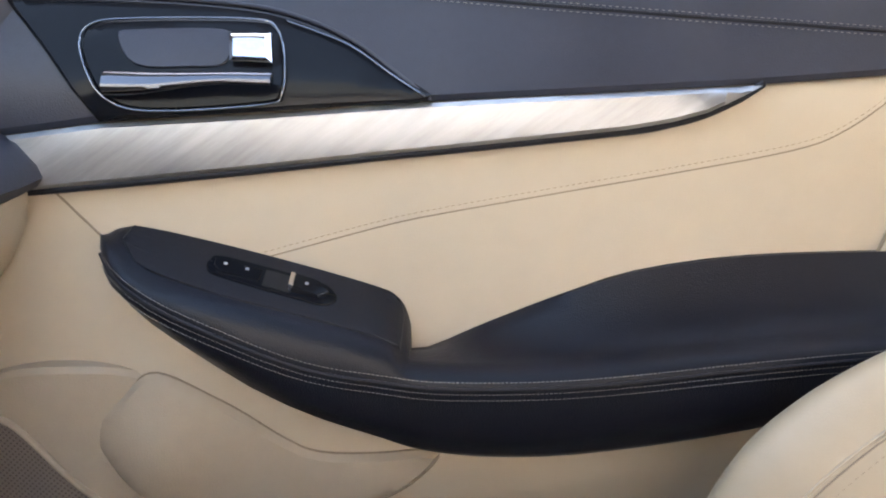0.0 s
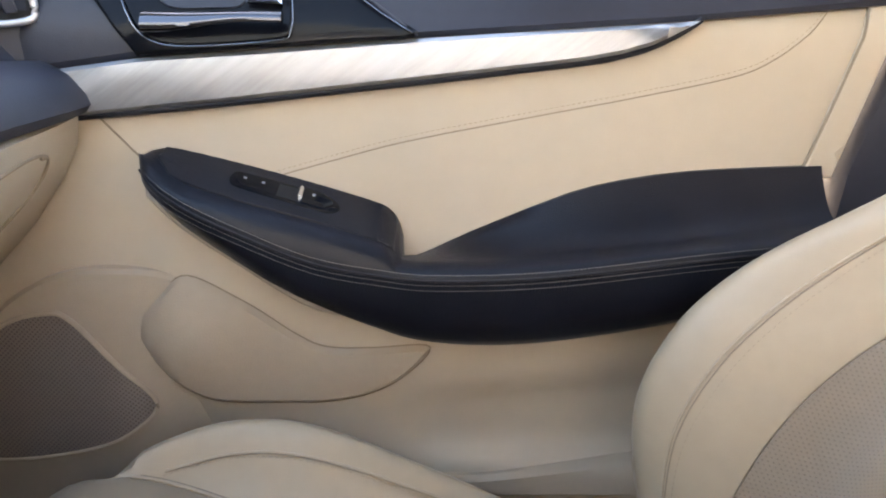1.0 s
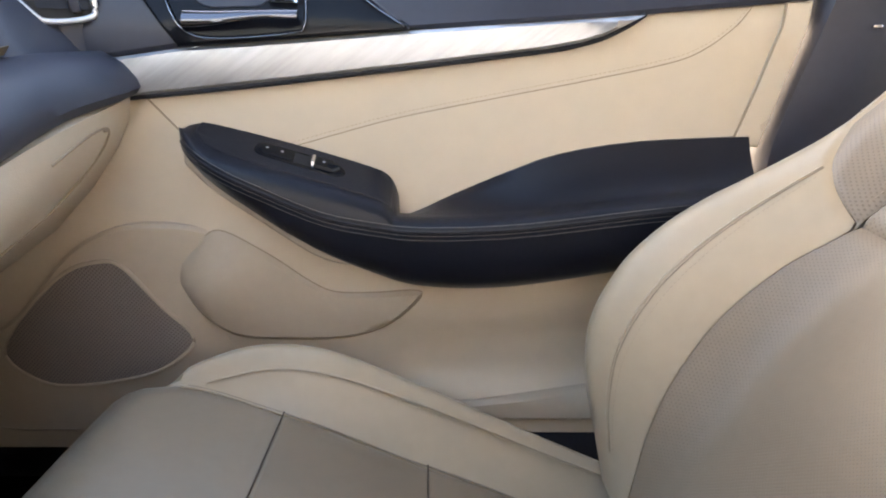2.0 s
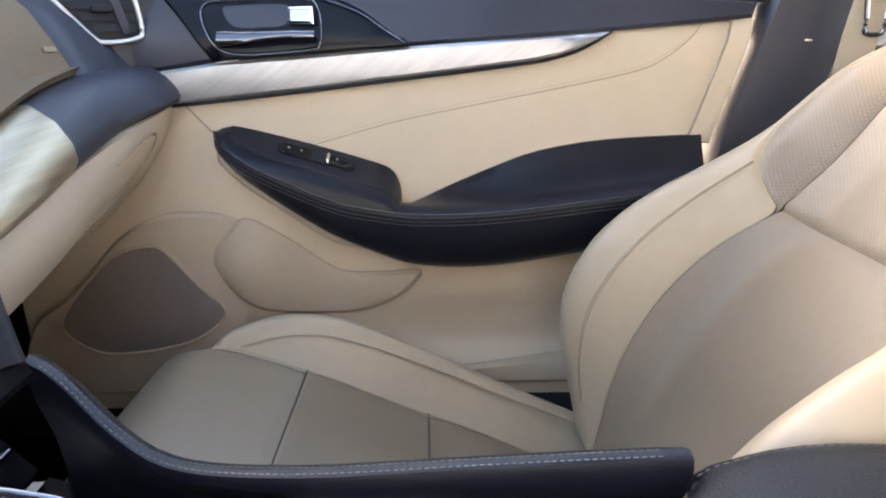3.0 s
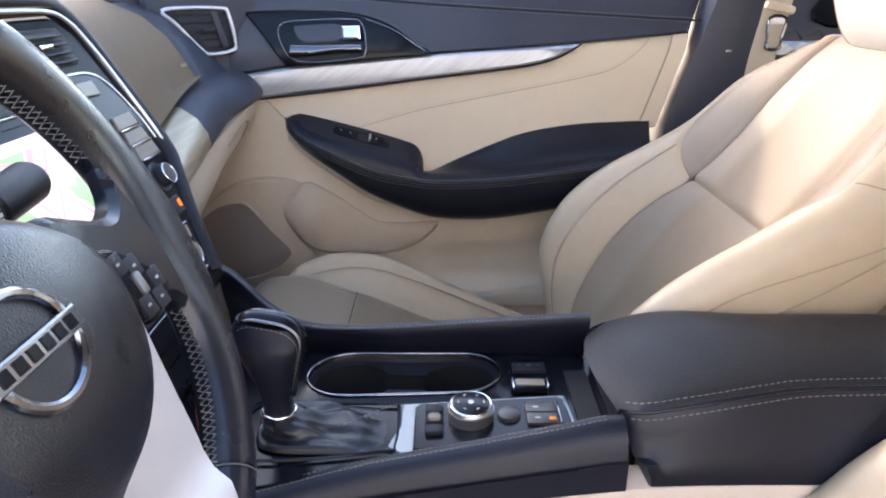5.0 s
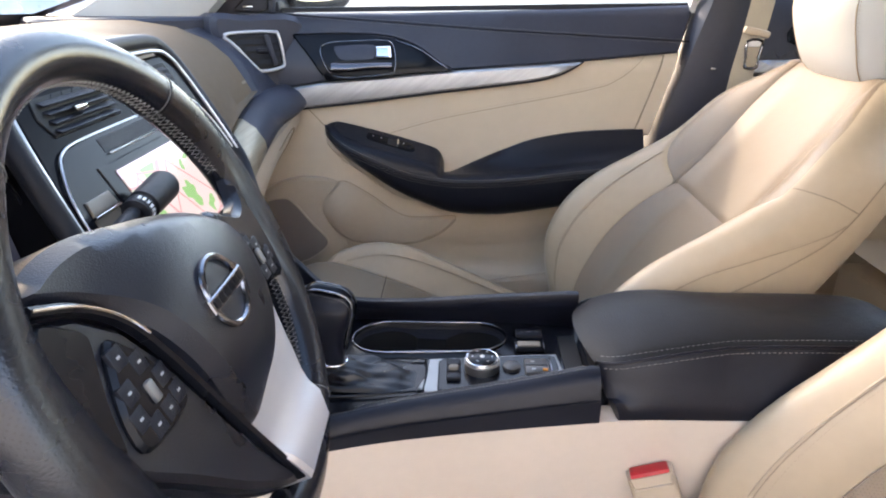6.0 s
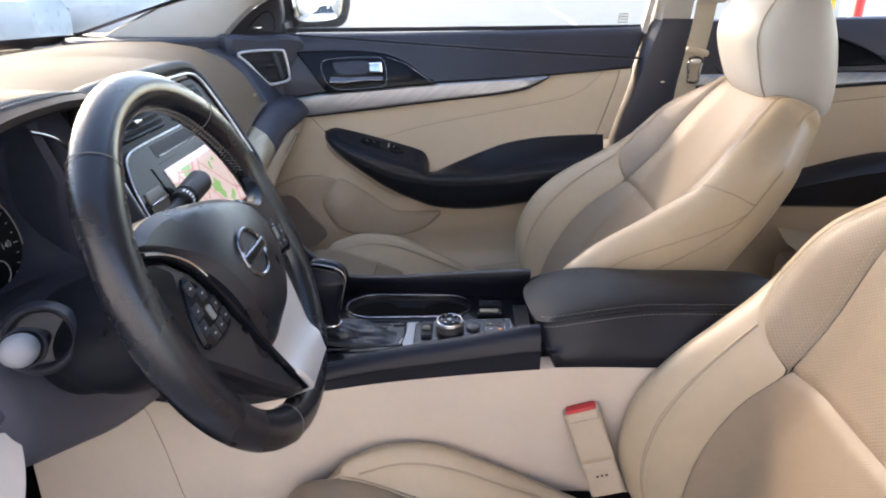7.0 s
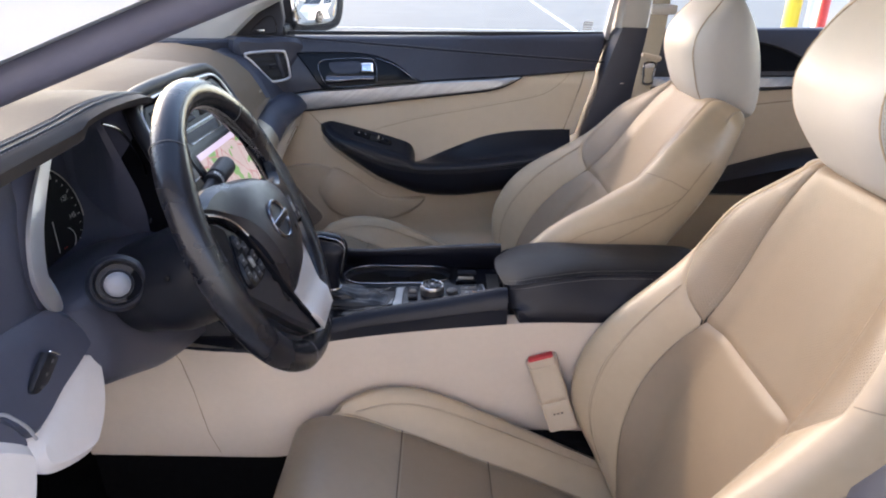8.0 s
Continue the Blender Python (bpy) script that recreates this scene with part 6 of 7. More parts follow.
st2 = axes((-0.285, -0.295, 0.803), (0.0, 0.95, 0.12), (0, 0, 1))
wiper = part("wiper_stalk", sweep([st2 @ Vector((d, 0, 0)) for d in (0.0, 0.08, 0.128, 0.131, 0.146, 0.148, 0.150, 0.205, 0.210)], ring(0.0102, 24), (0, 0, 1), False, lambda s: (0.75, 0.85, 0.95, 1.55, 1.6, 1.45, 1.75, 1.8, 1.6)[round(s * 8)]), black_plastic, column, "black wiper stalk with pale marks")
for k in range(9):
    a = radians(20 + 18 * k)
    part("stalk_mark", box((0.006, 0.0030, 0.0010), 0.0, st2 @ Vector((0.139, -0.0163 * math.cos(a), 0.0163 * math.sin(a))), st2.to_3x3() @ Matrix.Rotation(math.pi / 2 - a, 3, "X")), dial_mark, wiper)

wheel = thing("steering_wheel", Wc, "black leather steering wheel with silver lower spoke", "steering wheel")
RM, RT = 0.2114, 0.0220
Rc, rim_n, rim_a, rim_u = Vector((-0.1639, -0.3259, 0.8041)), Vector((0.9209, 0.0573, 0.3855)), Vector((-0.0621, 0.9981, 0.0)), Vector((-0.3848, -0.0239, 0.9227))


def on_rim(a, b, h):
    return Rc + rim_a * a + rim_u * b + rim_n * h



def rim_c(a):
    r = RM * (1 - 0.02 * max(0, -math.sin(a)) ** 4)
    return r * math.cos(a), r * math.sin(a)


def inner(a):
    """How much the rim's inside swells beside a spoke."""
    d = min(abs((a + 0.10 + math.pi) % (2 * math.pi) - math.pi), abs((a - math.pi - 0.10 + math.pi) % (2 * math.pi) - math.pi))
    return 0.75 * math.exp(-(d / 0.32) ** 2)


rows = []
for i in range(96):
    a = 2 * math.pi * i / 96
    x, y = rim_c(a)
    thick = RT * (1 + 0.10 * math.exp(-((a - 0.75) / 0.25) ** 2) + 0.10 * math.exp(-((a - 2.39) / 0.25) ** 2))
    row = []
    for k in range(20):
        t = 2 * math.pi * k / 20
        c = thick * math.cos(t) * (1 + inner(a) if math.cos(t) < 0 else 1)
        row.append(on_rim(x + math.cos(a) * c, y + math.sin(a) * c, thick * 0.92 * math.sin(t)))
    rows.append(row)
rows.append(rows[0])
part("rim", grid(rows, True), wheel_leather, wheel, "worn black leather rim", 60)


def rim_grip(lo, hi, n=30):
    """A perforated leather sleeve over a stretch of the rim, hand side up."""
    P, U = [], []
    for i in range(n + 1):
        a = radians(lo + (hi - lo) * i / n)
        x, y = rim_c(a)
        thick = RT * (1 + 0.10 * math.exp(-((a - 0.75) / 0.25) ** 2) + 0.10 * math.exp(-((a - 2.39) / 0.25) ** 2)) + 0.0006
        P.append([])
        U.append([])
        for k in range(15):
            t = radians(-50 + 220 * k / 14)
            c = thick * math.cos(t) * (1 + inner(a) if math.cos(t) < 0 else 1)
            P[-1].append(on_rim(x + math.cos(a) * c, y + math.sin(a) * c, thick * 0.92 * math.sin(t)))
            U[-1].append((RM * a, RT * t))
    return grid(P, uvs=U)


part("rim_grip", rim_grip(-62, 48), grip_leather, wheel, "perforated leather grip", 60)
part("rim_grip", rim_grip(131, 242), grip_leather, wheel, "perforated leather grip", 60)


def rim_band(a, n=24):
    x, y = rim_c(a)
    q = RT + 0.0012 + RT * 0.10 * (math.exp(-((a - 0.75) / 0.25) ** 2) + math.exp(-((a - 2.39) / 0.25) ** 2))
    return [on_rim(x + math.cos(a) * q * math.cos(t), y + math.sin(a) * q * math.cos(t), q * 0.92 * math.sin(t)) for t in [2 * math.pi * k / n for k in range(n)]]


for d in (49, 130, 243, 297):
    part("rim_seam", tube(rim_band(radians(d)), 0.0005, True, 6, (0.3, 0.2, 1)), thread_grey, wheel)
# crossed threads on the inside of the rim
for lo, hi in ((-62, -19), (20, 118), (122, 160), (199, 242)):
    bms = []
    n = int((hi - lo) / 1.7)
    for ph in (0, 1):
        pth = []
        for i in range(n + 1):
            a = radians(lo + (hi - lo) * i / n)
            x, y = rim_c(a)
            side = 0.0058 * (1 if (i + ph) % 2 else -1)
            q = RT * 1.015 * (1 + 0.10 * math.exp(-((a - 0.75) / 0.25) ** 2) + 0.10 * math.exp(-((a - 2.39) / 0.25) ** 2))
            t = math.pi + 0.05 + side / RT
            c = q * math.cos(t) * (1 + inner(a))
            pth.append(on_rim(x + math.cos(a) * c, y + math.sin(a) * c, q * 0.95 * math.sin(t)))
        bms.append(tube(pth, 0.0007, False, 5, (0.3, 0.2, 1)))
    part("cross_stitching", join(bms), rim_thread, wheel)
# airbag pad
pad_o = flat([(-0.160, 0.076), (-0.135, 0.090), (-0.095, 0.093), (-0.050, 0.084), (0.0, 0.071), (0.045, 0.055), (0.078, 0.034), (0.092, 0.004), (0.085, -0.034), (0.066, -0.066), (0.034, -0.088), (-0.006, -0.098), (-0.050, -0.108), (-0.066, -0.066), (-0.083, -0.008), (-0.098, 0.028), (-0.127, 0.056)], 4)
part("airbag_pad", plate(pad_o, on_wheel, 0.008, 0.010, 0.008, -0.035, lambda a, b: 0.026 * math.exp(-1.35 * (((a + 0.018) / 0.120) ** 2 + ((b + 0.008) / 0.092) ** 2) ** 1.6)), pad_plastic, wheel, "grained black airbag cover")
em_m = lambda a, b, h: on_wheel(a - 0.019, b - 0.004, 0.0345 + h - 0.015 * ((a / 0.130) ** 2 + (b / 0.100) ** 2))
part("emblem_ring", tube([em_m(0.028 * math.cos(t), 0.004 + 0.028 * math.sin(t), 0.001) for t in [2 * math.pi * k / 36 for k in range(36)]], 0.0030, True, 8), dark_chrome, wheel, "chrome ring emblem with bar")
part("emblem_bar", plate([(-0.034, -0.002), (0.034, -0.002), (0.034, 0.010), (-0.034, 0.010)], em_m, 0.0045, 0.001, 0.02, -0.004), dark_chrome, wheel)
for k in range(6):
    part("emblem_mark", plate([(-0.029 + 0.010 * k, 0.0005), (-0.0225 + 0.010 * k, 0.0005), (-0.0225 + 0.010 * k, 0.0075), (-0.029 + 0.010 * k, 0.0075)], em_m, 0.0052, 0.0, 0.02, 0.0), gloss_black, wheel)
# spokes: grip covers, trim lines, button pods
tri_ = lambda k: axes((0, 0, 0), wn_, (0, 1, 0)).to_3x3()
left_line = flat([(-0.160, 0.072), (-0.127, 0.056), (-0.100, 0.030), (-0.084, -0.006), (-0.068, -0.060), (-0.050, -0.120), (-0.030, -0.178)], 6, False)
for line in (left_line,):
    part("spoke_trim", sweep([on_wheel(a, b, 0.010) for a, b in line], [(-0.0035, -0.006), (0.0035, -0.006), (0.003, 0.001), (0.0, 0.003), (-0.003, 0.001)], wn_), gloss_black, wheel)
part("spoke_brightwork", tube([on_wheel(a, b, 0.0128) for a, b in left_line[:16]], 0.0013), chrome, wheel, "thin chrome line along the spoke")
part("lower_cover", plate([(-0.184, 0.040), (-0.162, 0.068), (-0.130, 0.054), (-0.103, 0.028), (-0.087, -0.006), (-0.071, -0.060), (-0.053, -0.120), (-0.022, -0.188), (-0.052, -0.167), (-0.074, -0.147), (-0.090, -0.131), (-0.109, -0.109), (-0.130, -0.084), (-0.158, -0.054), (-0.188, -0.020)], on_wheel, 0.006, 0.005, 0.012, -0.012), pad_plastic, wheel, "grained black lower spoke cover")
part("spoke_gloss", plate(flat([(-0.160, 0.064), (-0.143, 0.054), (-0.131, 0.040), (-0.140, 0.020), (-0.152, -0.004), (-0.162, -0.030), (-0.174, -0.010), (-0.177, 0.018), (-0.173, 0.045)], 4), on_wheel, 0.0085, 0.003, 0.012, -0.004), gloss_black, wheel, "gloss black spoke inlay")
part("cover_back", plate([(-0.170, -0.030), (-0.134, -0.087), (-0.121, -0.102), (-0.098, -0.127), (-0.076, -0.148), (-0.048, -0.172), (-0.022, -0.188), (-0.05, -0.12), (-0.12, -0.04)], on_wheel, -0.010, 0.004, 0.012, -0.022), black_plastic, wheel)
part("right_cover", plate(flat([(0.070, 0.044), (0.105, 0.036), (0.140, 0.024), (0.165, 0.032), (0.180, 0.056), (0.192, 0.010), (0.190, -0.040), (0.176, -0.066), (0.158, -0.050), (0.125, -0.044), (0.098, -0.044), (0.080, -0.02)], 4), on_wheel, 0.007, 0.006, 0.012, -0.022, lambda a, b: -0.16 * max(0, a - 0.09)), wheel_leather, wheel)
pods = (([(-0.126, 0.030), (-0.112, 0.018), (-0.102, 0.0), (-0.092, -0.034), (-0.105, -0.044), (-0.150, -0.040), (-0.154, -0.020), (-0.144, 0.004)], ((-0.128, 0.018), (-0.115, 0.006), (-0.104, -0.012), (-0.100, -0.029), (-0.116, -0.032), (-0.133, -0.032), (-0.143, -0.020), (-0.138, -0.003)), (-0.121, -0.014)),
        ([(0.088, 0.012), (0.098, 0.012), (0.112, 0.004), (0.134, -0.020), (0.138, -0.034), (0.122, -0.044), (0.100, -0.044), (0.090, -0.016)], ((0.099, -0.001), (0.113, -0.008), (0.127, -0.024), (0.120, -0.036), (0.103, -0.034)), (0.107, -0.019)))
for outline, buttons, roller in pods:
    pod_b = part("button_pod", plate(flat(outline, 4), on_wheel, 0.0115, 0.003, 0.02, -0.006), gloss_black, wheel, "steering wheel button cluster")
    part("thumb_wheel", box((0.005, 0.008, 0.016), 0.002, on_wheel(*roller, 0.0122), tri_(0)), plate_silver, pod_b)
    for bx, by in buttons:
        bt = part("wheel_button", box((0.004, 0.0145, 0.0150), 0.001, on_wheel(bx, by, 0.0100), tri_(0)), black_plastic, pod_b)
        part("button_mark", box((0.0004, 0.0036, 0.0018), 0.0, on_wheel(bx, by, 0.0121), tri_(0)), pale_mark, bt)
part("silver_spoke", plate([(-0.055, -0.085), (0.060, -0.030), (0.097, -0.036), (0.087, -0.072), (0.075, -0.118), (0.062, -0.155), (0.051, -0.181), (-0.030, -0.184), (-0.045, -0.14)], on_wheel, 0.008, 0.004, 0.015, -0.02, lambda a, b: 0.010 * ease(-0.135, -0.155, b)), satin_silver, wheel, "satin silver lower spoke")
part("hub", lathe([(0.06, -0.10), (0.075, -0.05), (0.06, -0.02), (0.02, -0.015)], axes(Wc, (0, 1, 0), wu), 28), soft_black, wheel)

# ---- seat belt buckle of the driver's seat ----
buckle = thing("seat_belt_buckle", (0.36, -0.13, 0.30), "beige seat belt buckle with red button", "seat belt buckle")
bk = axes((0.323, -0.122, 0.442), (0.93, -0.10, 0.36), (-0.40, 0.16, 0.90))
rows = []
for i in range(34):
    s = i / 33
    w = 0.0310 - 0.0015 * ease(0.56, 0.60, s) + 0.001 * ease(0.60, 1.0, s)
    d = 0.0135 + 0.003 * ease(0.10, 0.55, s) - 0.0055 * ease(0.56, 0.60, s) + 0.003 * ease(0.60, 0.66, s)
    rows.append([bk @ Vector((w * math.copysign(abs(math.cos(t)) ** 0.35, math.cos(t)), -0.165 * s, d * math.copysign(abs(math.sin(t)) ** 0.35, math.sin(t)))) for t in [2 * math.pi * k / 24 for k in range(24)]])
part("buckle_body", grid(rows, True, True), beige_plastic, buckle, "", 50)
part("release_button", box((0.052, 0.022, 0.021), 0.004, bk @ Vector((0, -0.005, 0.0015)), bk.to_3x3()), red_plastic, buckle, "red release button")
part("button_rim", tube([bk @ Vector(p) for p in ((-0.0285, 0.0, 0.0125), (-0.0245, -0.0165, 0.0145), (0.0245, -0.0165, 0.0145), (0.0285, 0.0, 0.0125))], 0.0022), beige_plastic, buckle)
for k in range(3):
    part("buckle_rivet", box((0.004, 0.003, 0.002), 0.001, bk @ Vector((-0.008 + 0.008 * k, -0.125, 0.0155)), bk.to_3x3()), deep_black, buckle)


# ---- pillars, belt, rear door ----
def ybar(pts, w, d, name, mat, label, category, bevel=0.4):
    sec = [(-w, -d), (-w * 0.4, -d * 1.05), (w * 0.4, -d * 1.05), (w, -d), (w, d), (-w, d)]
    return structure(name, sweep(spline(pts, 6), sec, (0, 1, 0)), mat, label, category)


bp = thing("b_pillar", (0.62, 0.76, 0.15), "dark centre pillar trim with grey upper cover", "pillar")
rows = []
for i in range(14):
    s = i / 13
    z = 0.20 + 0.82 * s
    x0 = 0.535 + 0.30 * max(0, z - 0.72) - 0.10 * max(0, 0.72 - z)
    w = 0.150 - 0.010 * ease(0.6, 1.02, z)
    rows.append([Vector((x0, 0.84, z)), Vector((x0 + 0.004, 0.790, z)), Vector((x0 + 0.018, 0.768 + 0.02 * max(0, z - 0.86), z)), Vector((x0 + w * 0.55, 0.755 + 0.02 * max(0, z - 0.86), z)), Vector((x0 + w, 0.765, z)), Vector((x0 + w + 0.01, 0.84, z))])
part("lower_cover", grid(rows), soft_black, bp, "dark grained lower pillar cover")
rows = []
for i in range(10):
    z = 0.99 + 0.36 * i / 9
    x0 = 0.628 - 0.02 * (z - 0.99)
    y = 0.80 - 0.30 * (z - 0.99)
    rows.append([Vector((x0, y + 0.05, z)), Vector((x0, y, z)), Vector((x0 + 0.012, y - 0.018, z)), Vector((x0 + 0.085, y - 0.02, z)), Vector((x0 + 0.11, y + 0.05, z))])
part("upper_cover", grid(rows), grey_trim, bp, "pale grey upper pillar cover")
part("door_frame_edge", sweep([Vector((0.607, 0.822, 0.985)), Vector((0.612, 0.76, 1.12)), Vector((0.60, 0.69, 1.34))], [(-0.007, -0.012), (0.007, -0.012), (0.007, 0.012), (-0.007, 0.012)], (0, 1, 0.3)), white_paint, bp, "white door frame edge")
part("catch", box((0.012, 0.006, 0.004), 0.001, (0.655, 0.752, 0.86)), chrome, bp)

belt = thing("seat_belt", (0.70, 0.70, 0.5), "beige seat belt hanging with latch tongue", "seat belt")
part("webbing", sweep(spline([(0.735, 0.712, 1.30), (0.725, 0.705, 1.05), (0.712, 0.700, 0.93), (0.700, 0.705, 0.80), (0.69, 0.715, 0.45)], 6), [(-0.024, -0.001), (0.024, -0.001), (0.024, 0.001), (-0.024, 0.001)], (0.25, 1, 0)), belt_web, belt)
part("belt_guide", box((0.075, 0.022, 0.028), 0.008, (0.735, 0.700, 1.075)), grey_trim, belt)
part("belt_stop", box((0.060, 0.016, 0.016), 0.006, (0.716, 0.694, 0.945), Matrix.Rotation(radians(12), 3, "Y")), beige_plastic, belt)
part("latch_tongue", tube([Vector((0.714 + a, 0.690, 0.900 + b)) for a, b in flat([(-0.016, 0.026), (0.016, 0.026), (0.014, -0.010), (0.012, -0.030), (-0.012, -0.030), (-0.014, -0.010)], 3)], 0.0035, True), smoked_chrome, belt, "dark chrome latch tongue")
part("tongue_plate", box((0.028, 0.004, 0.014), 0.002, (0.714, 0.690, 0.922)), satin_silver, belt)

rear = thing("door_2", (1.25, 0.80, 0.3), "rear passenger door with beige and black trim", "door", "", "structure")


def on_rear(x, z, l):
    return Vector((x, 0.775 + max(0, z - 0.86) * 0.3 - l, z))


part("lower_trim", plate([(0.72, 0.25), (1.75, 0.25), (1.75, 0.90), (0.72, 0.875)], on_rear, 0.0, 0.003, 0.05, -0.05), door_skin, rear)
part("upper_trim", plate([(0.72, 0.877), (1.0, 0.879), (1.75, 0.900), (1.75, 1.03), (0.72, 1.012)], on_rear, 0.012, 0.005, 0.05, -0.05), soft_black, rear)
part("trim_spear", plate([(0.72, 0.848), (1.10, 0.850), (1.26, 0.862), (1.35, 0.886), (1.0, 0.882), (0.72, 0.876)], on_rear, 0.016, 0.004, 0.03, -0.01), brushed, rear)
part("spear_lip", tube([on_rear(a, b, 0.012) for a, b in ((0.72, 0.844), (1.10, 0.846), (1.26, 0.858), (1.36, 0.886))], 0.004), black_plastic, rear)
part("handle_pod", plate(flat([(0.86, 0.905), (0.86, 0.97), (1.0, 0.985), (1.10, 0.975), (1.19, 0.945), (1.26, 0.905)], 4), on_rear, 0.018, 0.004, 0.03, -0.01), gloss_black, rear)
part("pod_edge", tube([on_rear(p.x, p.y, 0.020) for p in spline([(0.90, 0.978, 0), (1.0, 0.986, 0), (1.10, 0.976, 0), (1.19, 0.945, 0), (1.26, 0.906, 0)], 6)], 0.0035), black_plastic, rear)
part("handle_lever", tube([on_rear(a, b, 0.035) for a, b in ((0.94, 0.925), (1.0, 0.922), (1.06, 0.930))], 0.008), chrome, rear)
part("lock_tab", plate([(1.03, 0.935), (1.062, 0.937), (1.06, 0.962), (1.03, 0.960)], on_rear, 0.034, 0.004, 0.03, 0.0), chrome, rear)
rows = [[Vector((x, 0.775, 0.67 - 0.10 * ease(1.35, 0.85, x))), Vector((x, 0.72, 0.665 - 0.10 * ease(1.35, 0.85, x))), Vector((x, 0.685, 0.64 - 0.08 * ease(1.35, 0.85, x))), Vector((x, 0.70, 0.53)), Vector((x, 0.775, 0.50))] for x in [0.80 + 0.08 * i for i in range(12)]]
part("armrest", grid(rows), black_leather, rear)
part("seam", tube([on_rear(a, b, 0.0) for a, b in ((0.8, 0.77), (1.1, 0.80), (1.35, 0.83))], 0.0012), seam_dark, rear)
rg = bmesh.new()
rg.faces.new([rg.verts.new(p) for p in ((0.76, 0.825, 0.99), (1.80, 0.83, 1.01), (1.60, 0.70, 1.33), (0.78, 0.70, 1.34))])
part("window_pane", rg, window_glass, rear).visible_shadow = False

bench = thing("rear_bench", (1.35, 0.0, 0.14), "beige leather rear bench seat", "car seat")
rows = []
for i in range(16):
    s = i / 15
    x, z = (1.02 + 0.42 * s / 0.55, 0.46 - 0.05 * s / 0.55) if s < 0.55 else (1.44 + 0.22 * (s - 0.55) / 0.45, 0.41 + 0.50 * (s - 0.55) / 0.45)
    rows.append([Vector((x + 0.03 * math.cos(k * 1.2), -0.68 + 1.36 * k / 14, z + 0.012 * math.cos(k * 1.35))) for k in range(15)])
part("bench_skin", grid(rows), leather, bench)
part("bench_base", box((0.46, 1.36, 0.28), 0.03, (1.24, 0, 0.27)), leather, bench)

# driver side: pillar, unseen closed rear door and quarters that shut out sky light
dbp = thing("b_pillar", (0.78, -0.76, 0.15), "dark driver side centre pillar trim", "pillar")
rows = []
for i in range(16):
    z = 0.18 + 1.14 * i / 15
    y = -0.775 + 0.30 * max(0, z - 0.95)
    x0 = 0.735 + 0.10 * (z - 0.6) - 0.25 * ease(0.98, 0.70, z)
    rows.append([Vector((x0, y - 0.04, z)), Vector((x0 + 0.006, y + 0.004, z)), Vector((x0 + 0.020, y + 0.022, z)), Vector((x0 + 0.100, y + 0.026, z)), Vector((x0 + 0.125, y - 0.04, z))])
part("pillar_cover", grid(rows), soft_black, dbp)
rear_d = thing("door_3", (1.30, -0.80, 0.3), "unseen closed rear driver side door", "door", "", "structure")
part("door_body", box((0.98, 0.07, 0.80), 0.02, (1.34, -0.805, 0.60)), door_skin, rear_d)
part("upper_trim", box((0.98, 0.05, 0.11), 0.015, (1.34, -0.775, 0.95)), soft_black, rear_d)
rg2 = bmesh.new()
rg2.faces.new([rg2.verts.new(p) for p in ((0.86, -0.825, 1.00), (1.80, -0.83, 1.01), (1.60, -0.70, 1.33), (0.86, -0.70, 1.34))])
part("window_pane", rg2, window_glass, rear_d).visible_shadow = False
for side in (-1, 1):
    structure("quarter_pillar", grid([[Vector((1.72 + 0.28 * k, side * (0.80 - 0.10 * k), 0.98)), Vector((1.62 + 0.22 * k, side * (0.70 - 0.06 * k), 1.33))] for k in (0, 0.5, 1.0)]), grey_trim, "unseen pale grey rear quarter trim", "pillar")
    structure("roof_rail", sweep([Vector((x, side * 0.675, z)) for x, z in ((0.14, 1.275), (0.6, 1.325), (1.2, 1.325), (1.9, 1.26))], ring(0.030, 10)), grey_trim, "pale grey roof rail trim", "trim")

# ---- floor, roof, windscreen, body ----
structure("floor", box((3.1, 1.62, 0.06), 0.0, (0.35, 0, 0.010)), carpet, "black carpeted car floor", "floor")
structure("firewall", box((0.05, 1.62, 0.90), 0.01, (-1.05, 0, 0.48)), carpet, "dark carpeted footwell bulkhead", "bulkhead")
for s, x1 in ((1, -0.50), (-1, -0.62)):
    structure("kick_wall", box((1.06 + x1, 0.03, 0.90), 0.0, ((x1 - 1.06) / 2, s * 0.80, 0.48)), carpet, "dark carpeted footwell side wall", "wall")
mat_ = thing("floor_mat", (-0.30, 0.40, 0.04), "brown-black carpet mat in the footwell", "floor mat")
part("mat", box((0.50, 0.42, 0.012), 0.004, (-0.45, 0.42, 0.046)), material("brown_carpet", (0.06, 0.025, 0.018), 0.95, vary=0.3, scale=50, bump=0.8), mat_)
structure("sill_plate", box((1.5, 0.10, 0.10), 0.02, (0.0, 0.80, 0.20)), black_plastic, "black door sill plate", "sill")
structure("door_sill", box((1.7, 0.14, 0.16), 0.03, (0.05, -0.79, 0.17)), white_paint, "white painted driver door sill", "sill")
rows = []
for i in range(12):
    s = i / 11
    x = 0.14 + 1.75 * s
    rows.append([Vector((x, 0.66 * (-1 + 2 * k / 12), 1.30 + 0.085 * math.sin(s * 2.4 + 0.35) - 0.05 * (abs(-1 + 2 * k / 12)) ** 3)) for k in range(13)])
structure("ceiling", grid(rows), grey_trim, "pale grey headliner", "headliner")
rows = [[p + Vector((0, 0, 0.03)) for p in r] for r in rows]
structure("roof", grid(rows), white_paint, "white painted car roof", "roof")
structure("door_sill", box((1.4, 0.10, 0.34), 0.03, (1.42, 0.85, 0.10)), carpet, "dark rear door sill", "sill")
structure("parcel_shelf", box((0.55, 1.36, 0.04), 0.01, (1.90, 0, 0.93)), carpet, "dark rear parcel shelf", "shelf")
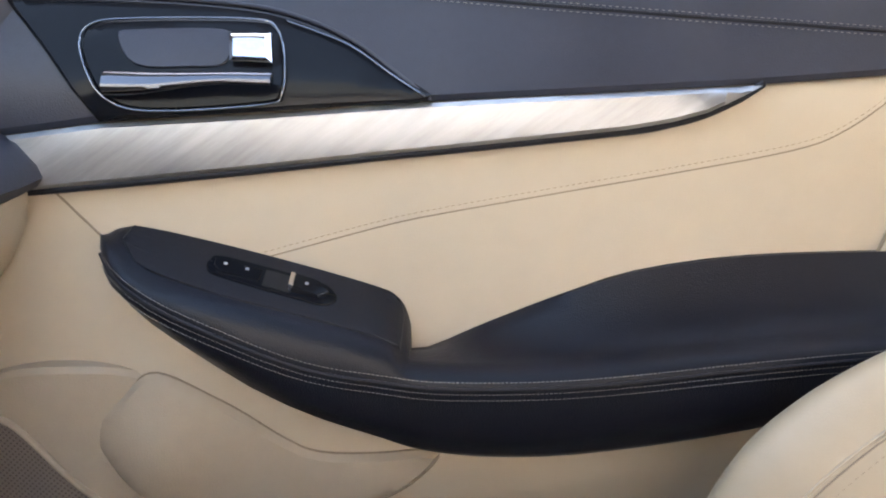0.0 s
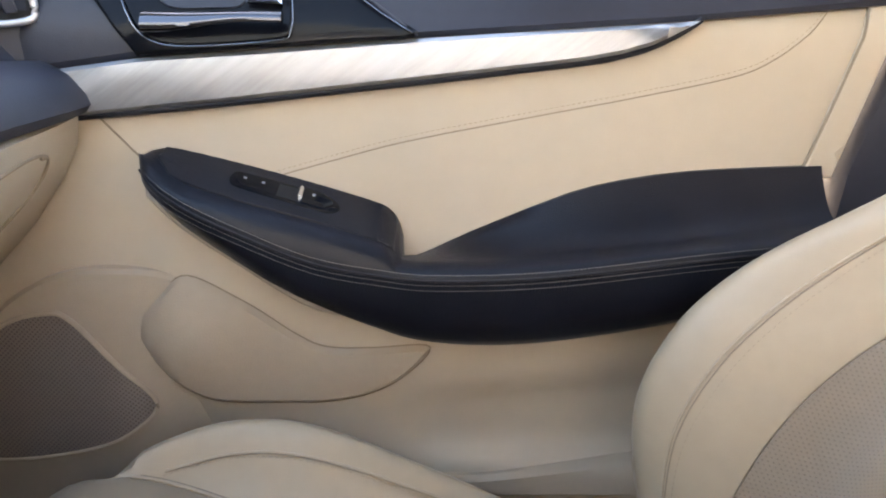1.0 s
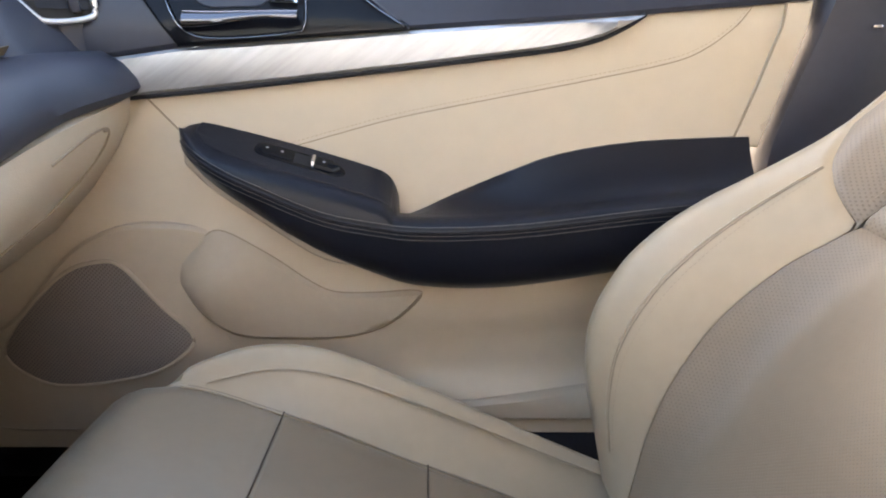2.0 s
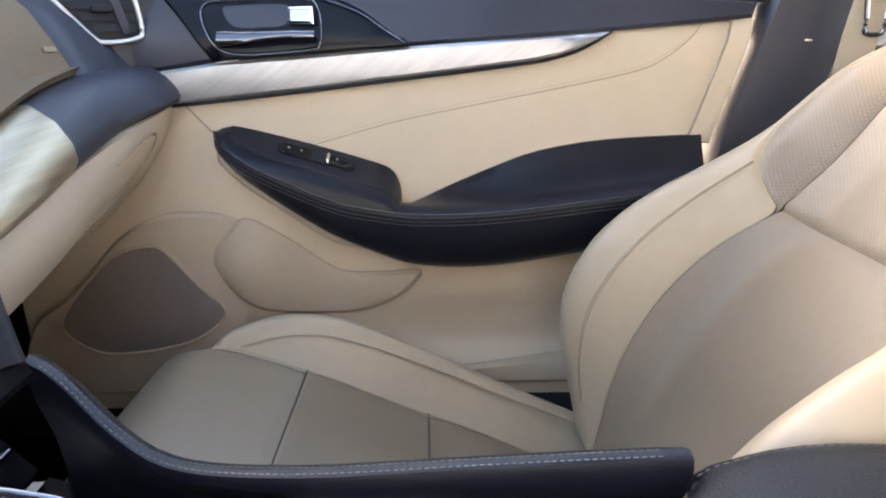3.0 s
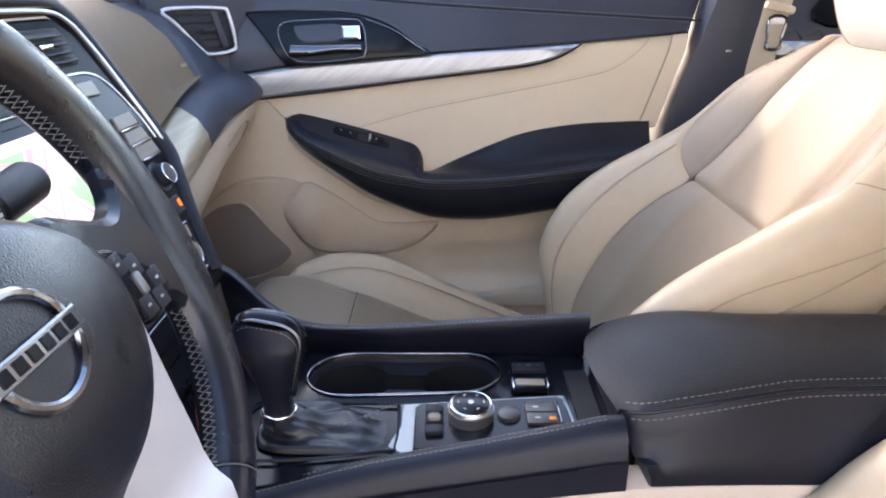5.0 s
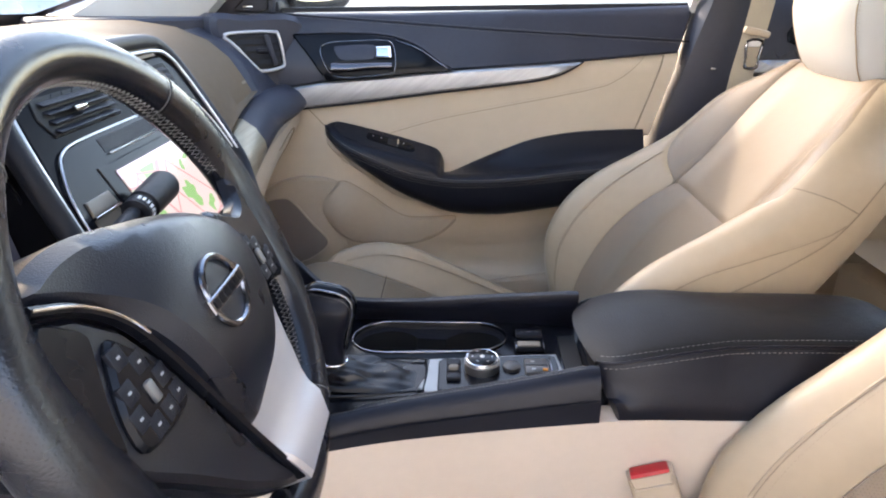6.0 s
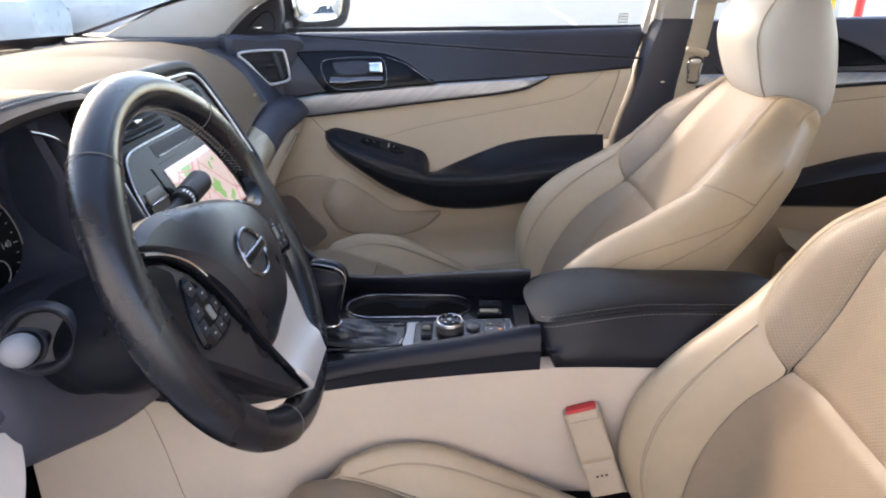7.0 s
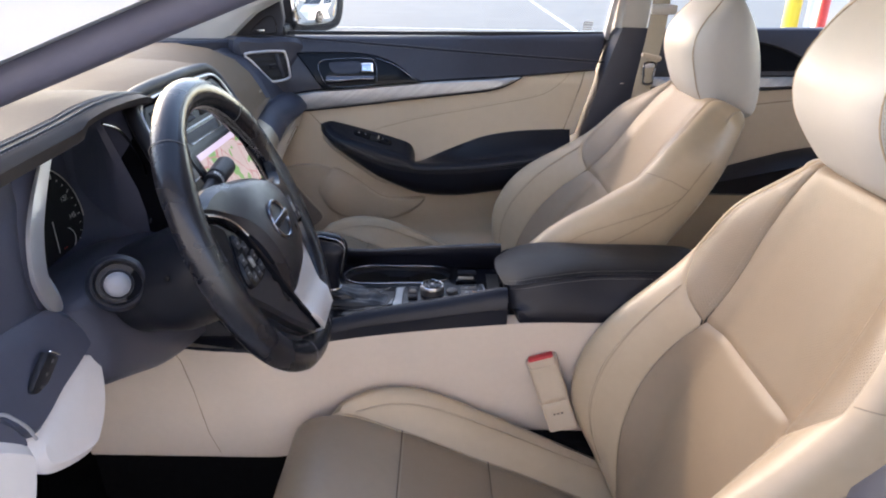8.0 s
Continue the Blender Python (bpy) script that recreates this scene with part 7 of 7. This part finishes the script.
structure("rear_body", box((0.05, 1.6, 0.85), 0.02, (2.15, 0, 0.55)), white_paint, "white painted tail panel", "body")
# passenger side windscreen pillar
rows = []
for x0, x1, z in ((-0.90, -0.56, 0.945), (-0.85, -0.53, 0.966), (-0.77, -0.49, 1.003), (-0.67, -0.44, 1.045), (-0.49, -0.345, 1.093), (-0.30, -0.22, 1.150), (-0.05, 0.01, 1.24), (0.14, 0.20, 1.30)):
    y = 0.705 - 0.10 * (z - 0.95)
    rows.append([Vector((x0, y + 0.05, z + 0.01)), Vector((x0 + 0.004, y + 0.008, z)), Vector((x0 + (x1 - x0) * 0.3, y, z)), Vector((x0 + (x1 - x0) * 0.8, y + 0.002, z)), Vector((x1, y + 0.012, z)), Vector((x1 + 0.004, y + 0.06, z))])
structure("a_pillar_trim", grid(rows), grey_trim, "pale grey windscreen pillar trim", "pillar")
ybar([(-0.80, 0.80, 0.94), (-0.45, 0.79, 1.08), (-0.25, 0.76, 1.17), (-0.02, 0.73, 1.26), (0.16, 0.71, 1.31)], 0.03, 0.03, "a_pillar_body", white_paint, "white painted windscreen pillar", "pillar")
structure("dash_corner", plate(flat([(-0.85, 0.60), (-0.62, 0.62), (-0.48, 0.70), (-0.42, 0.80), (-0.60, 0.85), (-0.95, 0.80)], 4), lambda a, b, l: Vector((a, b, 0.968 + l)), 0.008, 0.006, 0.05, -0.03), soft_black, "black corner trim at the pillar foot", "trim")
# driver side pillar: seal inside, paint outside
dp = [(-1.00, -0.66, 0.765), (-0.80, -0.66, 0.842), (-0.40, -0.67, 1.000), (0.0, -0.675, 1.155), (0.22, -0.675, 1.235), (0.55, -0.67, 1.29), (1.0, -0.67, 1.31)]
structure("door_seal", sweep(spline([(x, y, z + 0.016) for x, y, z in dp], 6), ring(0.018, 10), (0, 1, 0)), seal_rubber, "blue-grey rubber door seal", "seal")
structure("driver_pillar", sweep(spline([(x, y - 0.015, z + 0.055) for x, y, z in dp], 6), [(-0.026, -0.02), (0.026, -0.02), (0.026, 0.02), (-0.026, 0.02)], (0, 1, 0)), white_paint, "white painted driver side pillar", "pillar")
structure("screen_edge", sweep(spline([(x, y + 0.01, z + 0.11) for x, y, z in dp], 6), ring(0.030, 8), (0, 1, 0)), seal_rubber, "dark windscreen edge", "seal")
ws = grid([[Vector((-1.00 + 1.14 * s, -0.70 + 1.46 * k / 10, 0.955 + 0.355 * s + 0.03 * math.sin(math.pi * k / 10) * 0.5)) for k in range(11)] for s in [i / 6 for i in range(7)]])
wso = structure("windscreen", ws, screen_glass, "clear windscreen glass", "windscreen")
wso.visible_shadow = False
def on_screen(u, y):
    return Vector((-1.00 + 1.14 * u, y, 0.955 + 0.355 * u + 0.015 * math.sin(math.pi * (y + 0.70) / 1.40) - 0.004))


frit = [[on_screen(u, -0.70 + 1.46 * k / 20) for k in range(21)] for u in (0.0, 0.04, 0.085)]
structure("screen_border", grid(frit), seal_rubber, "black printed windscreen border", "border")
frit = [[on_screen(u, y) for u in [0.06 + 0.047 * k for k in range(21)]] for y in (0.76, 0.73, 0.70)]
structure("screen_border", grid(frit), seal_rubber, "black printed windscreen border", "border")
structure("bonnet", grid([[Vector((-1.02 - 1.0 * s, -0.78 + 1.56 * k / 8, 0.94 - 0.10 * s - 0.18 * s ** 3 - 0.03 * abs(k / 4 - 1) ** 3)) for k in range(9)] for s in [i / 8 for i in range(9)]]), white_paint, "white painted bonnet", "bonnet")

# ---- outside ----
GROUND = -0.12
structure("ground", grid([[Vector((x, y, GROUND)) for x in (-400, -20, -2, 4, 20, 400)] for y in (-400, -20, -2, 4, 20, 400)]), asphalt, "pale sunlit asphalt of the car park", "ground")


# unseen wall behind the camera, added to bounce light into the open door side
structure("bounce_wall", box((30, 0.3, 6.0), 0.02, (0.0, -7.0, GROUND + 3.0)), bounce_render, "unseen pale wall added to bounce light onto the driver side", "wall")


def ground_line(name, a, b, w):
    a, b = Vector(a), Vector(b)
    d = (b - a).normalized()
    n = Vector((-d.y, d.x, 0)) * w / 2
    bm = bmesh.new()
    vs = [bm.verts.new(p + Vector((0, 0, GROUND + 0.006))) for p in (a + n, a - n, b - n, b + n)]
    bm.faces.new(vs)
    return structure(name, bm, white_line, "worn white parking line", "marking")


ground_line("parking_line", (3.2, 13.8, 0), (4.4, 34, 0), 0.12)
ground_line("parking_line", (-9.0, 15.5, 0), (14, 15.0, 0), 0.12)


def post(x, y, r, h, mat, label):
    ob = thing("bollard", (x, y, GROUND), label, "bollard", "posts beside the bay")
    part("pole", lathe([(r, 0.0), (r, h - r * 0.6), (r * 0.85, h - r * 0.2), (r * 0.4, h)], Matrix.Translation((x, y, GROUND)), 24), mat, ob)
    part("foot", lathe([(r * 1.5, 0.0), (r * 1.5, 0.02), (r * 1.1, 0.03)], Matrix.Translation((x, y, GROUND)), 24), mat, ob)
    return ob


post(3.285, 5.0, 0.068, 1.5, yellow_paint, "yellow painted steel post")
post(3.39, 4.9, 0.030, 1.6, white_wall, "slim white painted steel post")
post(3.57, 5.0, 0.042, 1.5, red_paint, "red painted steel post")
wallp = thing("white_pier", (4.0, 5.6, GROUND), "white painted masonry pier", "pier")
part("pier", box((0.42, 0.30, 3.0), 0.02, (4.02, 5.6, 1.38)), white_wall, wallp)


def parked_car(x, y, turn):
    car = thing("parked_car", (x, y, GROUND), "white saloon parked across the bay", "car")
    m = Matrix.Translation((x, y, GROUND)) @ Matrix.Rotation(radians(turn), 4, "Z")
    top = curve1([(-2.3, 0.62), (-2.1, 0.74), (-1.2, 0.88), (-0.9, 0.95), (-0.2, 1.38), (0.5, 1.42), (1.2, 1.30), (1.7, 1.02), (2.25, 0.98), (2.35, 0.70)])
    rows = []
    for i in range(48):
        a = -2.3 + 4.65 * i / 47
        h = top(a)
        w = 0.88 - 0.14 * (abs(a) / 2.3) ** 4
        rows.append([m @ Vector((a, p, q)) for p, q in ((-w * 0.9, 0.22), (-w, 0.40), (-w, 0.75), (-w * 0.97, min(h, 0.92)), (-w * 0.66, max(min(h, 0.92), h - 0.05)), (0, h), (w * 0.66, max(min(h, 0.92), h - 0.05)), (w * 0.97, min(h, 0.92)), (w, 0.75), (w, 0.40), (w * 0.9, 0.22))])
    part("body", grid(rows, True, True), white_paint, car)
    dark = material("tinted_car_glass", (0.02, 0.025, 0.03), 0.08)
    for s in (-1, 1):
        for k, o in enumerate(([(-0.75, 0.97), (-0.22, 1.30), (0.28, 1.34), (0.28, 0.97)], [(0.34, 0.97), (0.34, 1.34), (0.95, 1.28), (1.35, 1.02)])):
            part("side_window", plate(o, lambda a, b, l: m @ Vector((a, s * (0.86 - 0.60 * (b - 0.92) + l), b)), 0.004, 0.0, 0.2, -0.02), dark, car)
        for wx in (-1.42, 1.38):
            wm = m @ axes((wx, s * 0.80, 0.33), (1, 0, 0), (0, 0, 1))
            if s > 0:
                wm = wm @ Matrix.Rotation(math.pi, 4, "X")
            wh = part("wheel", lathe([(0.20, -0.06), (0.31, -0.09), (0.33, -0.03), (0.33, 0.08), (0.31, 0.10), (0.22, 0.10)], wm, 32), tyre_rubber, car)
            part("rim", lathe([(0.22, 0.06), (0.22, 0.104), (0.19, 0.09), (0.05, 0.10), (0.02, 0.104)], wm, 20), satin_silver, wh)
        part("head_lamp", box((0.20, 0.28, 0.10), 0.03, m @ Vector((-2.12, s * 0.60, 0.66)), m.to_3x3()), satin_silver, car)
    part("windscreen", grid([[m @ Vector((-0.88 + 0.62 * u, -0.62 + 1.24 * k / 6, 0.975 + 0.385 * u)) for k in range(7)] for u in (0, 0.5, 1.0)]), dark, car)
    return car


parked_car(33.2, 13.8, 50)
parked_car(-9.6, 10.6, 8)
parked_car(-7.4, 13.6, 8)


def shrub(x, y, w, h):
    """A leafy bush: short branching stems and a crown of many small leaves."""
    rng = random.Random(7)
    ob = thing("shrub", (x, y, GROUND), "dense green leafy shrub beside the bays", "shrub")
    tips = []
    for k in range(9):
        a = 2 * math.pi * k / 9 + rng.uniform(-0.3, 0.3)
        path = [Vector((x + w * f * 0.55 * math.cos(a), y + w * f * 0.55 * math.sin(a), GROUND + h * 0.8 * f ** 0.8)) for f in (0.0, 0.35, 0.7, 1.0)]
        part("branch", sweep(path, ring(0.03, 6), (0, 1, 0), False, lambda q: 1 - 0.7 * q), bark, ob)
        tips += path[1:]
    verts, faces = [], []
    for _ in range(3600):
        c = rng.choice(tips) + Vector((rng.gauss(0, 0.26 * w), rng.gauss(0, 0.26 * w), rng.gauss(0, 0.17 * h)))
        c.z = max(GROUND + 0.1, c.z)
        q = Matrix.Rotation(rng.uniform(0, 6.28), 3, "Z") @ Matrix.Rotation(rng.uniform(-1.2, 1.2), 3, "X")
        n = len(verts)
        r = rng.uniform(0.05, 0.10)
        verts += [c + q @ Vector(p) * r for p in ((-1, 0, 0), (0, -0.45, 0.1), (1, 0, 0), (0, 0.45, 0.1))]
        faces.append((n, n + 1, n + 2, n + 3))
    bm = bmesh.new()
    vs = [bm.verts.new(v) for v in verts]
    for f in faces:
        bm.faces.new([vs[i] for i in f])
    part("crown", bm, leaf_green, ob, fix=False)


shrub(-6.7, 14.2, 1.5, 2.3)
